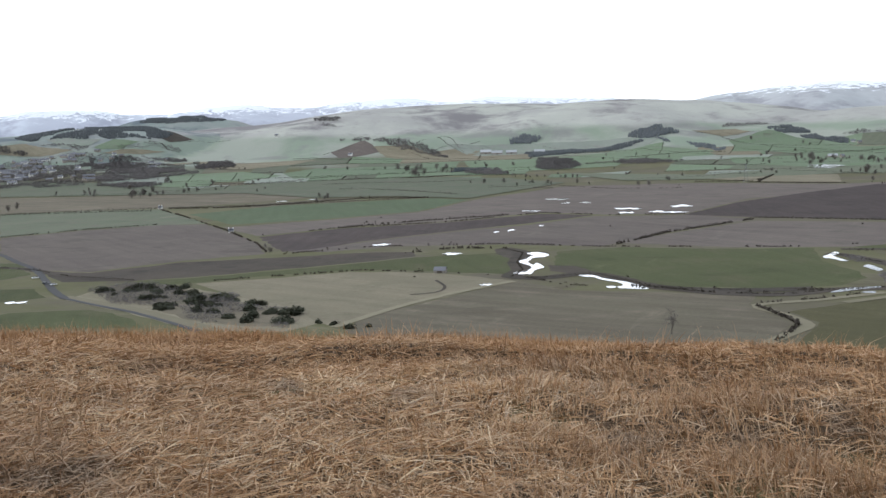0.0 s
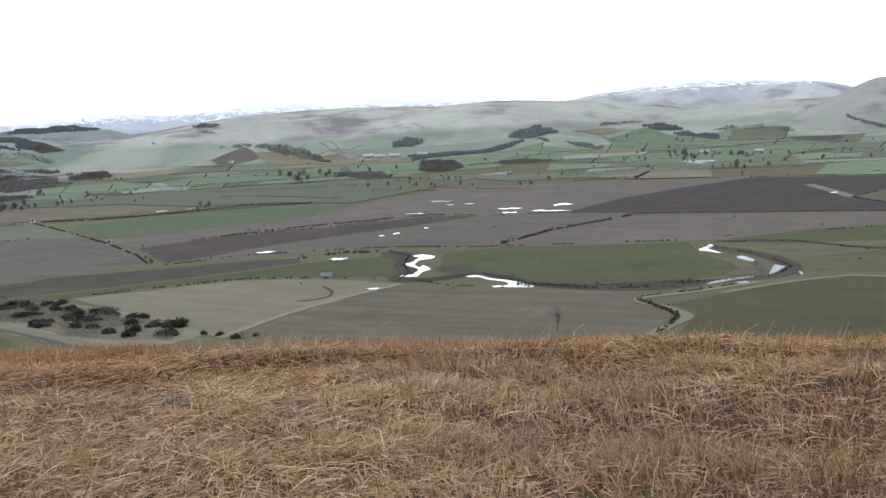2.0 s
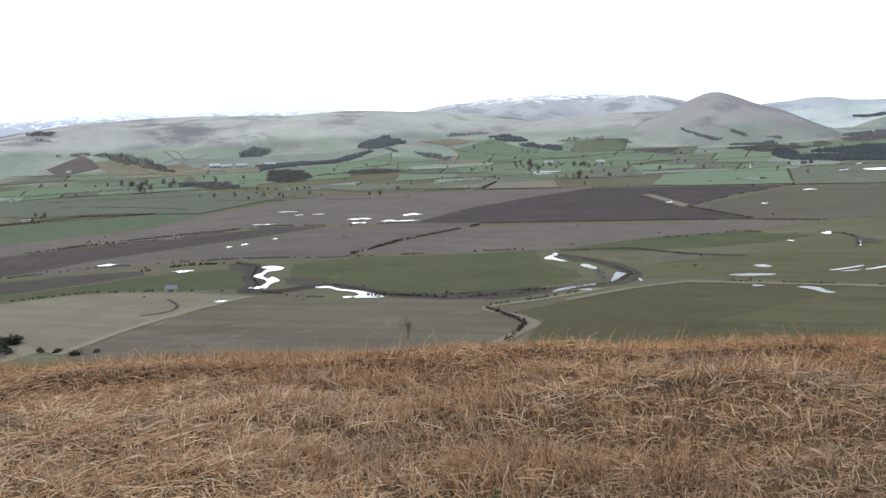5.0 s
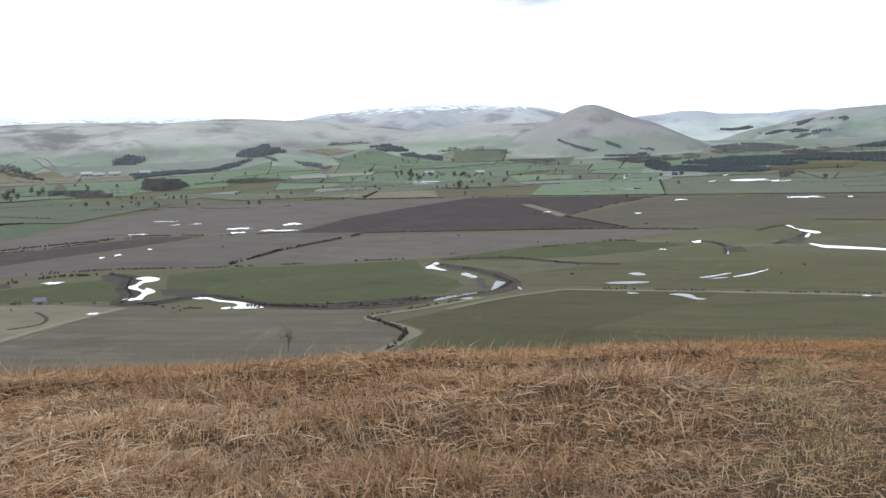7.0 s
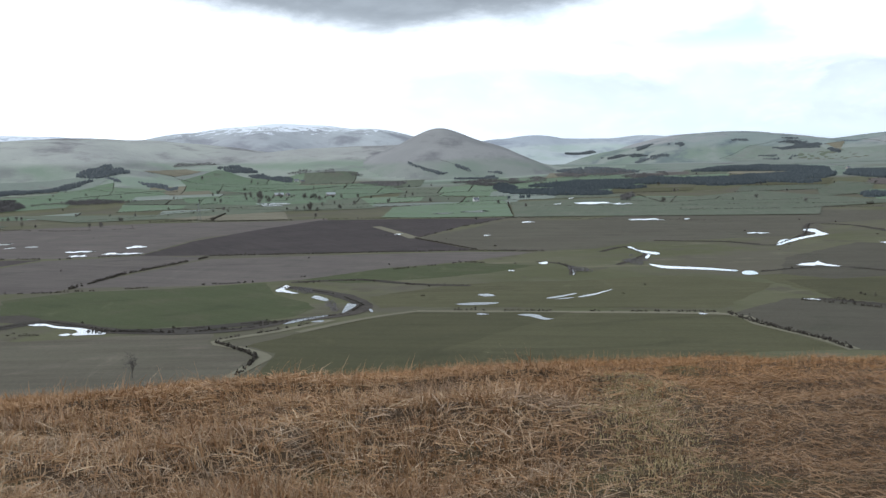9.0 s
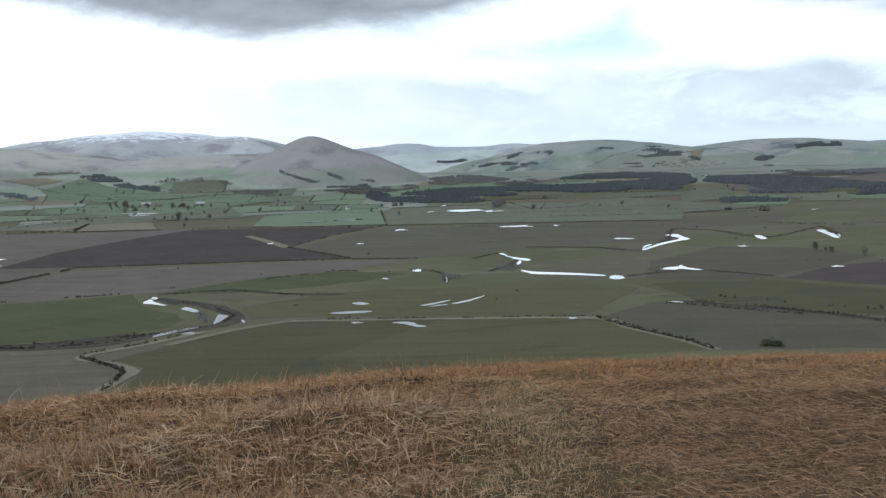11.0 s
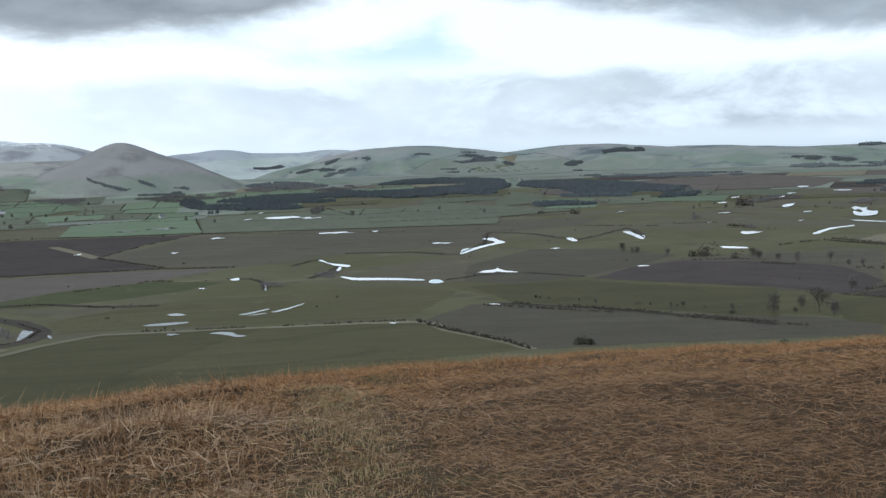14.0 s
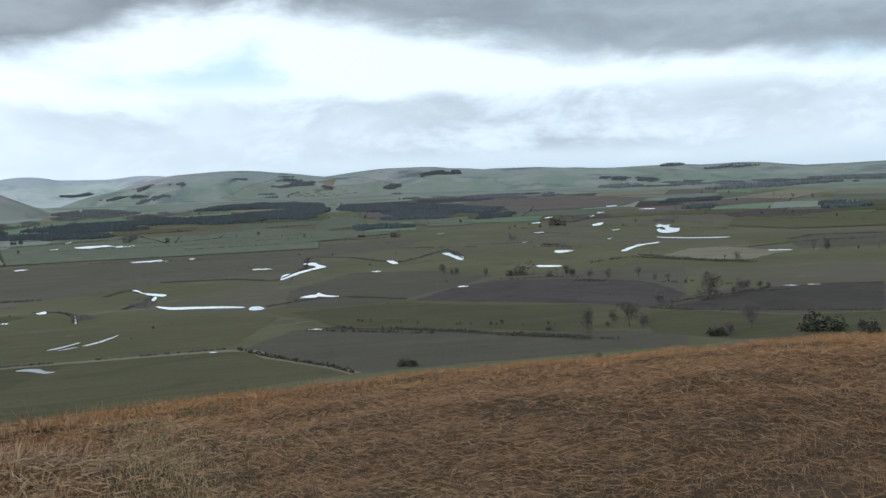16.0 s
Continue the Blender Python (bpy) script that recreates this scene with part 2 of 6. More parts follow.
def blade_material(name, tones, rough=0.6, varied=True):
    m, k, bsdf = surface(name, rough, 0.3)
    r = per_island(k)
    ramp_node = k.t.nodes.new("ShaderNodeValToRGB")
    k.put(ramp_node.inputs[0], r)
    el = ramp_node.color_ramp.elements
    while len(el) < len(tones):
        el.new(0.5)
    for i, tone in enumerate(tones):
        el[i].position = i / (len(tones) - 1)
        el[i].color = (*tone, 1)
    if not varied:
        k.put(bsdf.inputs["Base Color"], ramp_node.outputs[0])
        return m
    co = k.place()
    col = k.mix(k.step(k.noise(co, 0.5, 4, 0.6, 0.5), 0.35, 0.68), ramp_node.outputs[0], (0.30, 0.170, 0.082))
    col = k.mix(0.65, ramp_node.outputs[0], col)
    col = k.mix(k.math("MULTIPLY", k.step(k.noise(co, 1.1, 5, 0.65, 0.8), 0.52, 0.66), 0.7), col, k.mix(r, (0.12, 0.086, 0.061), (0.37, 0.285, 0.205)))
    # darker and redder toward +x
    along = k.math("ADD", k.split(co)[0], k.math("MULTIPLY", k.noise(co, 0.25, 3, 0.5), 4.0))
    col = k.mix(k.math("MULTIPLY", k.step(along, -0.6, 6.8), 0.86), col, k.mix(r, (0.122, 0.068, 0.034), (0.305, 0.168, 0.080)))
    reach = k.t.nodes.new("ShaderNodeVectorMath")
    reach.operation = "LENGTH"
    k.put(reach.inputs[0], k.join(k.split(co)[0], k.split(co)[1], 0.0))
    far = k.math("ADD", reach.outputs["Value"], k.math("MULTIPLY", k.noise(co, 0.6, 3, 0.5), 5.0))
    col = k.mix(k.math("MULTIPLY", k.step(far, 8.5, 13.0), 0.85), col, k.mix(r, (0.25, 0.125, 0.050), (0.50, 0.275, 0.115)))
    k.put(bsdf.inputs["Base Color"], col)
    return m


def foliage_material(name, a, b, rough=0.85):
    m, k, bsdf = surface(name, rough, 0.15)
    col = k.mix(per_island(k), a, b)
    tone = k.math("MULTIPLY_ADD", per_object(k), 0.4, 0.8)
    col = k.mix(1.0, col, k.join(tone, tone, tone), "MULTIPLY")
    k.put(bsdf.inputs["Base Color"], col)
    return m


def plain_material(name, a, b, scale, rough, spec=0.3, metal=0.0):
    m, k, bsdf = surface(name, rough, spec)
    co = k.place()
    col = k.mix(k.noise(co, scale, 5, 0.6), a, b)
    tone = k.math("MULTIPLY_ADD", per_object(k), 0.3, 0.85)
    col = k.mix(1.0, col, k.join(tone, tone, tone), "MULTIPLY")
    k.put(bsdf.inputs["Base Color"], col)
    bsdf.inputs["Metallic"].default_value = metal
    bump(k, bsdf, k.noise(co, scale * 4, 3), 0.2, 0.02)
    return m


def water_material():
    m, k, bsdf = surface("still_flood_water", 0.09, 0.5)
    co = k.place()
    k.put(bsdf.inputs["Base Color"], k.mix(k.noise(co, 0.02, 3), (0.28, 0.28, 0.27), (0.34, 0.34, 0.33)))
    bsdf.inputs["Coat Weight"].default_value = 1.0
    bsdf.inputs["Coat Roughness"].default_value = 0.06
    bsdf.inputs["IOR"].default_value = 1.33
    bump(k, bsdf, k.noise(co, 1.5, 3, 0.6), 0.04, 0.02)
    return m


GREEN_A, GREEN_B = (0.182, 0.198, 0.138), (0.230, 0.226, 0.172)
# the farther hills are paler and bluer still, haze held in the colour
LANDS = [
    land_material("open_meadow", (0.25, 0.22, 0.18), (0.22, 0.19, 0.16), (0.12, 0.10, 0.09), (0.135, 0.150, 0.105), (0.165, 0.165, 0.125), 70, 900),
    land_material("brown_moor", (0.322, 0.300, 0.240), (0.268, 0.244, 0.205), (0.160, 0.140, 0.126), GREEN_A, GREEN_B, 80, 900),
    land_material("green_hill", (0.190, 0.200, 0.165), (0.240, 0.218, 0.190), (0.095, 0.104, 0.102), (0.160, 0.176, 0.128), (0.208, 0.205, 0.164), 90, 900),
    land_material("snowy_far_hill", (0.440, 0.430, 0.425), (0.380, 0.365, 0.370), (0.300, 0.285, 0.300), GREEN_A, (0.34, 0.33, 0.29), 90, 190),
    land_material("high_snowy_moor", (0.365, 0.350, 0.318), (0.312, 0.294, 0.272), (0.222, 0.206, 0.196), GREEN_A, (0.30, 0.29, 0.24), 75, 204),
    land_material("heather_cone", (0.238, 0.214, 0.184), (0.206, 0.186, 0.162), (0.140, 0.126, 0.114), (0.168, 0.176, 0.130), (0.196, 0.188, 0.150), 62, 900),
    land_material("hazed_far_hill", (0.350, 0.342, 0.318), (0.310, 0.305, 0.295), (0.225, 0.220, 0.225), (0.33, 0.345, 0.285), (0.38, 0.375, 0.33), 110, 900),
]
TURF, WATER = turf_material(), water_material()
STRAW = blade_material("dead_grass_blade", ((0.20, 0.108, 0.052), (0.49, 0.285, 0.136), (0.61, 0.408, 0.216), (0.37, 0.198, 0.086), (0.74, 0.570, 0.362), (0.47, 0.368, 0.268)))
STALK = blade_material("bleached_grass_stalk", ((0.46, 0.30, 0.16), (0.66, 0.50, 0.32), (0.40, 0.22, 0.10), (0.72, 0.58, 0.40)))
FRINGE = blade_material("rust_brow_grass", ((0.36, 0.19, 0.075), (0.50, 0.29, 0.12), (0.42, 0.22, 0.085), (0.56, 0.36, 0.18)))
MOSS = blade_material("green_moss_grass", ((0.25, 0.200, 0.085), (0.37, 0.275, 0.135), (0.46, 0.330, 0.185), (0.24, 0.205, 0.080)), 0.6, False)
HEDGE = foliage_material("bare_thorn_hedge", (0.048, 0.040, 0.033), (0.090, 0.076, 0.060))
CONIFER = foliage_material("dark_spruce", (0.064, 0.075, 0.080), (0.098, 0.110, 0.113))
# spruce again for far hillsides, paled and blued with painted haze
HAZED_SPRUCE = foliage_material("hazed_spruce", (0.100, 0.110, 0.116), (0.146, 0.156, 0.158))
BARE = foliage_material("bare_winter_twigs", (0.122, 0.112, 0.108), (0.175, 0.160, 0.152))
TWIGS = foliage_material("grey_brown_twigs", (0.105, 0.093, 0.085), (0.180, 0.160, 0.144))
GORSE = foliage_material("dark_gorse", (0.040, 0.045, 0.032), (0.085, 0.086, 0.056))
BARK = plain_material("grey_bark", (0.07, 0.06, 0.05), (0.14, 0.12, 0.10), 3.0, 0.9)
ASPHALT = plain_material("worn_asphalt", (0.042, 0.042, 0.045), (0.066, 0.065, 0.066), 0.6, 0.85)
TRACK = plain_material("grassy_track", (0.160, 0.148, 0.100), (0.225, 0.200, 0.140), 0.15, 0.95, 0.1)
STONE = plain_material("grey_stone_wall", (0.26, 0.23, 0.20), (0.40, 0.36, 0.31), 0.8, 0.9)
RENDERED = plain_material("white_render", (0.66, 0.64, 0.60), (0.80, 0.78, 0.74), 0.5, 0.85)
SLATE = plain_material("blue_grey_slate", (0.10, 0.105, 0.12), (0.20, 0.20, 0.22), 0.9, 0.6)
SHEET = plain_material("weathered_sheet_roof", (0.32, 0.33, 0.34), (0.45, 0.46, 0.46), 0.4, 0.5)
DARKGLASS = plain_material("dark_window_glass", (0.02, 0.022, 0.025), (0.04, 0.042, 0.045), 0.3, 0.1, 0.5)
WHITEPAINT = plain_material("white_car_paint", (0.78, 0.78, 0.77), (0.84, 0.84, 0.83), 0.5, 0.25, 0.5)
GREYPAINT = plain_material("dark_car_paint", (0.05, 0.055, 0.065), (0.07, 0.075, 0.085), 0.5, 0.25, 0.5)
RUBBER = plain_material("tyre_rubber", (0.02, 0.02, 0.02), (0.03, 0.03, 0.03), 4.0, 0.9)
STEEL = plain_material("dull_galvanised_steel", (0.20, 0.21, 0.21), (0.30, 0.31, 0.31), 1.0, 0.6, 0.4, 0.6)
TIMBER = plain_material("grey_timber", (0.12, 0.10, 0.08), (0.20, 0.17, 0.14), 2.0, 0.9)

# ---------------------------------------------------------------- land form
def lattice(ix, iy, seed):
    n = (ix * 374761393 + iy * 668265263 + seed * 1442695041) & 0xFFFFFFFF
    n = ((n ^ (n >> 13)) * 1274126177) & 0xFFFFFFFF
    return ((n ^ (n >> 16)) & 0xFFFF) / 65535.0


def value_noise(x, y, seed=0):
    """Smooth noise from 0 to 1 over arrays of places."""
    fx, fy = np.floor(x), np.floor(y)
    ix, iy = fx.astype(np.int64), fy.astype(np.int64)
    u, v = x - fx, y - fy
    u, v = u * u * (3 - 2 * u), v * v * (3 - 2 * v)
    a, b = lattice(ix, iy, seed), lattice(ix + 1, iy, seed)
    c, d = lattice(ix, iy + 1, seed), lattice(ix + 1, iy + 1, seed)
    return (a * (1 - u) + b * u) * (1 - v) + (c * (1 - u) + d * u) * v


def fbm(x, y, octaves=4, seed=0):
    total, amp, norm = 0, 1.0, 0.0
    for o in range(octaves):
        total = total + amp * value_noise(x * 2 ** o, y * 2 ** o, seed + o)
        norm, amp = norm + amp, amp * 0.5
    return total / norm


def ramp(v):
    v = np.clip(v, 0, 1)
    return v * v * (3 - 2 * v)


EYE = 100.0          # the eye's height over the plain
STAND = 1.6          # and over the turf


def brow_slope(az):
    """How steeply the brow of the near hill lies below the eye, by bearing (radians, right of straight ahead)."""
    a = np.clip(np.degrees(az), -60, 60)
    return BROW[0] + a * (BROW[1] + a * (BROW[2] + a * BROW[3]))


def knoll(x, y):
    """The hill that the camera stands on."""
    r = np.hypot(x, y)
    az = np.arctan2(x, np.maximum(y, -0.2 * r))
    b = STAND / BROW_AT ** 2
    a = brow_slope(az) - 2 * STAND / BROW_AT
    turn_r = np.clip((0.30 - a) / (2 * b), 8, 30)
    near = np.minimum(r, turn_r)
    drop = STAND + a * near + b * near * near + 0.30 * (r - near)
    lumps = (0.20 * (fbm(x / 2.3 + 31, y / 2.3, 3, 5) - 0.5) + 0.15 * (fbm(x / 0.75, y / 0.75 + 8, 2, 9) - 0.5)) * ramp(r / 4) + 2.0 * (fbm(x / 60, y / 60, 3, 6) - 0.5) * ramp((r - 40) / 60)
    bearing = np.degrees(az)
    ledge_at = 7.9 + 0.5 * np.sin(bearing / 6.0) + 0.7 * (fbm(x / 1.6, y / 1.6, 2, 21) - 0.5)
    ledge = 0.13 * ramp((r - ledge_at) / 0.45) * (1 - ramp((r - ledge_at - 0.6) / 2.2)) * (1 - ramp((bearing - 6) / 12)) * ramp((bearing + 40) / 12)
    ahead = EYE - drop + lumps + ledge
    back = EYE - STAND + 0.02 * np.maximum(-y, 0) - 0.10 * np.maximum(r - 120, 0) + lumps
    w = ramp((y / np.maximum(r, 0.01) + 0.55) / 0.5)
    return ahead * w + back * (1 - w)


def ridge_height(x, y, crest, front, back, power, relief):
    """A ridge along a line of crest places (x, y, height), falling off on both sides."""
    best = np.zeros_like(x)
    for (x0, y0, z0), (x1, y1, z1) in zip(crest, crest[1:]):
        dx, dy = x1 - x0, y1 - y0
        k = np.clip(((x - x0) * dx + (y - y0) * dy) / (dx * dx + dy * dy), 0, 1)
        px, py = x0 + k * dx, y0 + k * dy
        d = np.hypot(x - px, y - py)
        w = np.where(np.hypot(x, y) < np.hypot(px, py), front, back)
        if not power:          # a steep straight-sided hill with a rounded top
            cone = z0 + 3 - 0.42 * (np.hypot(d, 34) - 34)
            best = np.maximum(best, np.where(cone > 20, cone * (1 + 0.8 * relief * ramp(d / 300)), 0))
            continue
        fall = np.clip(1 - d / w, 0, 1)
        fall = (fall * fall * (3 - 2 * fall)) ** power
        best = np.maximum(best, (z0 + k * (z1 - z0)) * fall * (1 + 1.3 * relief * (1 - fall)))
    return best


def terrain(x, y):
    """Height of the land over the plain, for arrays of places."""
    x, y = np.asarray(x, float), np.asarray(y, float)
    r = np.hypot(x, y)
    base = 45 * ramp((r - 1800) / 1800)
    relief = 1.6 * (fbm(x / 430, y / 430, 3, 11) - 0.5) + 0.3 * (fbm(x / 150, y / 150, 2, 17) - 0.5)
    hills = np.zeros_like(r)
    for crest, front, back, power, sward in RIDGES:
        hills = np.maximum(hills, ridge_height(x, y, crest, front, back, power, relief))
    land = np.where(r > 1700, np.maximum(base, hills), base)
    return np.maximum(land, np.where(r < 700, knoll(x, y), -50))


def sward_at(x, y):
    """Which sward covers the land: 0 on the plain, else that of the ridge that makes the hill."""
    best, kind = np.full_like(x, 12.0), np.zeros(len(x), np.int32)
    flat = np.zeros_like(x)
    for crest, front, back, power, sward in RIDGES:
        h = ridge_height(x, y, crest, front, back, power, flat)
        kind = np.where(h > best, sward, kind)
        best = np.maximum(best, h)
    return np.where(np.hypot(x, y) > 1750, kind, 0)


BROW = (0.21730131, -0.00035912, -1.894e-05, 1e-07)
BROW_AT = 12.0
RIDGES = []   # crest line (x, y, height), reach of the near and the far side, shape, sward
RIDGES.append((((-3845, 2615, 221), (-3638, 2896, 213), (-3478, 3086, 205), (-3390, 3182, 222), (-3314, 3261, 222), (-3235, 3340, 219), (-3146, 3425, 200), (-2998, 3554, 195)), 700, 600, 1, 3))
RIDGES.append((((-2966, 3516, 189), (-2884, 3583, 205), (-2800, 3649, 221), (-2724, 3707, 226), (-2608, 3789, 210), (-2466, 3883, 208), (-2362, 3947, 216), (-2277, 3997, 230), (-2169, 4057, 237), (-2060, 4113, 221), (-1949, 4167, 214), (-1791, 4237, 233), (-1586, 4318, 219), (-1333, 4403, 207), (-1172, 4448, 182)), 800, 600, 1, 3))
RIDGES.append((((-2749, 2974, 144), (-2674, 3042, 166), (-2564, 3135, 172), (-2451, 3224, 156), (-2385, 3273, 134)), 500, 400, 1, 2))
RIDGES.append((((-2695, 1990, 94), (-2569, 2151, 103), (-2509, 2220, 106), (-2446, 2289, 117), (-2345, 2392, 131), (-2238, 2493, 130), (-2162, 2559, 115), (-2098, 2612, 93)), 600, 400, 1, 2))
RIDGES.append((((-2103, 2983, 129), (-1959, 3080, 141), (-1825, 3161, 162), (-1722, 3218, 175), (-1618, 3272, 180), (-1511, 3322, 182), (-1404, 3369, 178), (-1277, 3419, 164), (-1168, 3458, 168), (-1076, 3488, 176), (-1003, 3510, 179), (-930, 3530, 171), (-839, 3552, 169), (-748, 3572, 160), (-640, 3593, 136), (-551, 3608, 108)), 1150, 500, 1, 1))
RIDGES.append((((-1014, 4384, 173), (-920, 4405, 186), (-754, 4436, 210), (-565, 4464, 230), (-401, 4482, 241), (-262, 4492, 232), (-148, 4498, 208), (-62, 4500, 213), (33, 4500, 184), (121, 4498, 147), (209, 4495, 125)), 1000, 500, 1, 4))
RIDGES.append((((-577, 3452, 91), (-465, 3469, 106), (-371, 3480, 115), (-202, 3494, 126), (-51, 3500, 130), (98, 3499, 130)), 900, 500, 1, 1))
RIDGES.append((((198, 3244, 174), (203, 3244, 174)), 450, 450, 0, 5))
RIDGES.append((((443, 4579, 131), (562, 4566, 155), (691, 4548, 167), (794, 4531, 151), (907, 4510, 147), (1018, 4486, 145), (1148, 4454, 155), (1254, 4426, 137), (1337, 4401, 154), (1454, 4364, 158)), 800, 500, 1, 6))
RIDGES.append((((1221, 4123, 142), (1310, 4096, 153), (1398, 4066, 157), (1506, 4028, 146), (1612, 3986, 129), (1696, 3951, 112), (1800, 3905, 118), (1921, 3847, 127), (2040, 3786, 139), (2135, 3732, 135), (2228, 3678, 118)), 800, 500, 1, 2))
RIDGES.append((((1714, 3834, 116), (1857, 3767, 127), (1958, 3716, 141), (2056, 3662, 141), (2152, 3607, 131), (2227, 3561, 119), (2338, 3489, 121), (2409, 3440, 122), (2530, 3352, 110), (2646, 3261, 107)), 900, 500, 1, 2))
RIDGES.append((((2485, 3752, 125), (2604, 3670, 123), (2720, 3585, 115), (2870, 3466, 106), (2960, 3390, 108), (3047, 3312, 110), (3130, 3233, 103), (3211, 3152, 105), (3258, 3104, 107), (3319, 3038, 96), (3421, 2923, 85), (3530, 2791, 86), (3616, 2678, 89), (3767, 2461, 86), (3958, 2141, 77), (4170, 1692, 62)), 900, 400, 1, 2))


def mesh_from(name, verts, faces, material, smooth=False):
    me = bpy.data.meshes.new(name)
    me.from_pydata(verts, [], faces)
    me.materials.append(material)
    if smooth:
        me.shade_smooth()
    me.update()
    return me


def array_mesh(name, verts, quads, material, tris=None):
    """A mesh from arrays of corners, four-cornered and three-cornered faces."""
    me = bpy.data.meshes.new(name)
    nq, nt = (0 if quads is None else len(quads)), (0 if tris is None else len(tris))
    loops = np.concatenate([a.ravel() for a in (quads, tris) if a is not None]).astype(np.int32)
    starts = np.concatenate([np.arange(nq) * 4, nq * 4 + np.arange(nt) * 3]).astype(np.int32)
    me.vertices.add(len(verts))
    me.vertices.foreach_set("co", np.asarray(verts, np.float32).ravel())
    me.loops.add(len(loops))
    me.loops.foreach_set("vertex_index", loops)
    me.polygons.add(nq + nt)
    me.polygons.foreach_set("loop_start", starts)
    me.materials.append(material)
    me.update(calc_edges=True)
    return me


def build_ground():
    """One sheet: the near hill, the plain and the far hills, out to the horizon."""
    az = np.radians(np.concatenate([np.arange(-64, 64, 0.16), np.arange(64, 296, 4.0)]))
    rad = np.concatenate([np.geomspace(0.25, 2.8, 10), np.linspace(2.9, 15, 90), np.geomspace(15.3, 40, 22), np.geomspace(42, 420, 36), np.linspace(440, 1780, 28), np.linspace(1800, 4900, 180)])
    n, k = len(az), len(rad)
    rr, aa = np.meshgrid(rad, az, indexing="ij")
    x, y = (rr * np.sin(aa)).ravel(), (rr * np.cos(aa)).ravel()
    z = terrain(x, y)
    verts = np.stack([x, y, z], 1)
    i, j = np.meshgrid(np.arange(k - 1), np.arange(n), indexing="ij")
    i, j = i.ravel(), j.ravel()
    j2 = (j + 1) % n
    quads = np.stack([i * n + j, (i + 1) * n + j, (i + 1) * n + j2, i * n + j2], 1)
    middle = len(verts)
    verts = np.concatenate([verts, [[0, 0, float(terrain(np.array([0.01]), np.array([0.01]))[0])]]])
    tris = np.stack([np.full(n, middle), np.arange(n), (np.arange(n) + 1) % n], 1)
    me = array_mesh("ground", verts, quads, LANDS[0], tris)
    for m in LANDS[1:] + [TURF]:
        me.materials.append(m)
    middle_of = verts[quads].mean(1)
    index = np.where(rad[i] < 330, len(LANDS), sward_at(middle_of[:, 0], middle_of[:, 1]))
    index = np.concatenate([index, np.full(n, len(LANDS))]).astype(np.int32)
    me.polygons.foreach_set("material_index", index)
    me.shade_smooth()
    tagged(new("ground", me), "bleached hillside above a wide wet plain with snow-flecked hills", "ground", kind="structure")


build_ground()
LAYER = [0]


def over_land(x, y, lift):
    return terrain(np.array(x), np.array(y)) + lift


def rounded(points, closed=True, steps=3):
    """A smooth line through the points."""
    n, out = len(points), []
    for i in range(n if closed else n - 1):
        pick = [points[(i + d) % n] if closed else points[min(max(i + d, 0), n - 1)] for d in (-1, 0, 1, 2)]
        for s in range(steps):
            t = s / steps
            out.append(tuple(0.5 * (2 * b + (c - a) * t + (2 * a - 5 * b + 4 * c - d) * t * t + (3 * b - a - 3 * c + d) * t ** 3) for a, b, c, d in zip(*pick)))
    return out if closed else out + [points[-1]]


def drape(name, corners, material, lift, cell=34.0, wobble=1.5, grain=9.0):
    """A patch that lies on the land inside a closed outline, cut into cells so that it follows the slopes."""
    line = []
    for (x0, y0), (x1, y1) in zip(corners, corners[1:] + corners[:1]):
        n = min(40, max(1, int(math.hypot(x1 - x0, y1 - y0) / grain)))
        for s in range(n):
            u = s / n
            x, y = x0 + u * (x1 - x0), y0 + u * (y1 - y0)
            q = (x / (1.6 * grain), y / (1.6 * grain))
            line.append((x + wobble * (noise.fractal((*q, 3.1), 0.8, 2.0, 3) if s else 0), y + wobble * (noise.fractal((*q, 7.7), 0.8, 2.0, 3) if s else 0)))
    bm = bmesh.new()
    bm.faces.new([bm.verts.new((x, y, 0)) for x, y in line])
    bmesh.ops.triangulate(bm, faces=bm.faces[:])
    if np.hypot(*np.mean(corners, axis=0)) > 1500:
        xs, ys = [p[0] for p in line], [p[1] for p in line]
        for axis, lo, hi in ((0, min(xs), max(xs)), (1, min(ys), max(ys))):
            q = lo + cell
            while q < hi:
                co, no = [0, 0, 0], [0, 0, 0]
                co[axis], no[axis] = q, 1
                bmesh.ops.bisect_plane(bm, geom=bm.verts[:] + bm.edges[:] + bm.faces[:], plane_co=co, plane_no=no)
                q += cell
    z = over_land([v.co.x for v in bm.verts], [v.co.y for v in bm.verts], lift)
    for v, h in zip(bm.verts, z):
        v.co.z = h
    for f in bm.faces:
        f.normal_update()
        if f.normal.z < 0:
            f.normal_flip()
    me = bpy.data.meshes.new(name)
    bm.to_mesh(me)
    bm.free()
    me.materials.append(material)
    me.shade_smooth()
    return new(name, me)


FIELD_WORDS = {
    "ploughed": "dark purple-brown ploughed field on the plain", "stubble": "brown stubble field bordered by thin hedges",
    "greystubble": "grey-brown winter field below the hill", "crop": "dark green winter corn field beside the river",
    "lush": "bright green grass field at the valley side", "pasture": "grey-green grazed pasture on the plain",
    "olive": "olive-green wet meadow near the river", "tan": "bleached straw-coloured rough grass field",
    "ley": "green grass ley between brown stubble fields",
    "fallow": "dark olive-brown fallow field with faint streaks", "rough": "dark rough grass and reeds along the water", "palegreen": "pale green hill pasture above the valley",
}


def field(kind, *corners, low=0.0):
    LAYER[0] += 1
    ob = drape("field_%d" % LAYER[0], list(corners), FIELD[kind], 0.02 + 0.0015 * LAYER[0] + (0.75 if np.hypot(*np.mean(corners, axis=0)) > 1700 else 0) - low, wobble=3.0)
    tagged(ob, FIELD_WORDS[kind], "field", "fields of the valley", "structure")


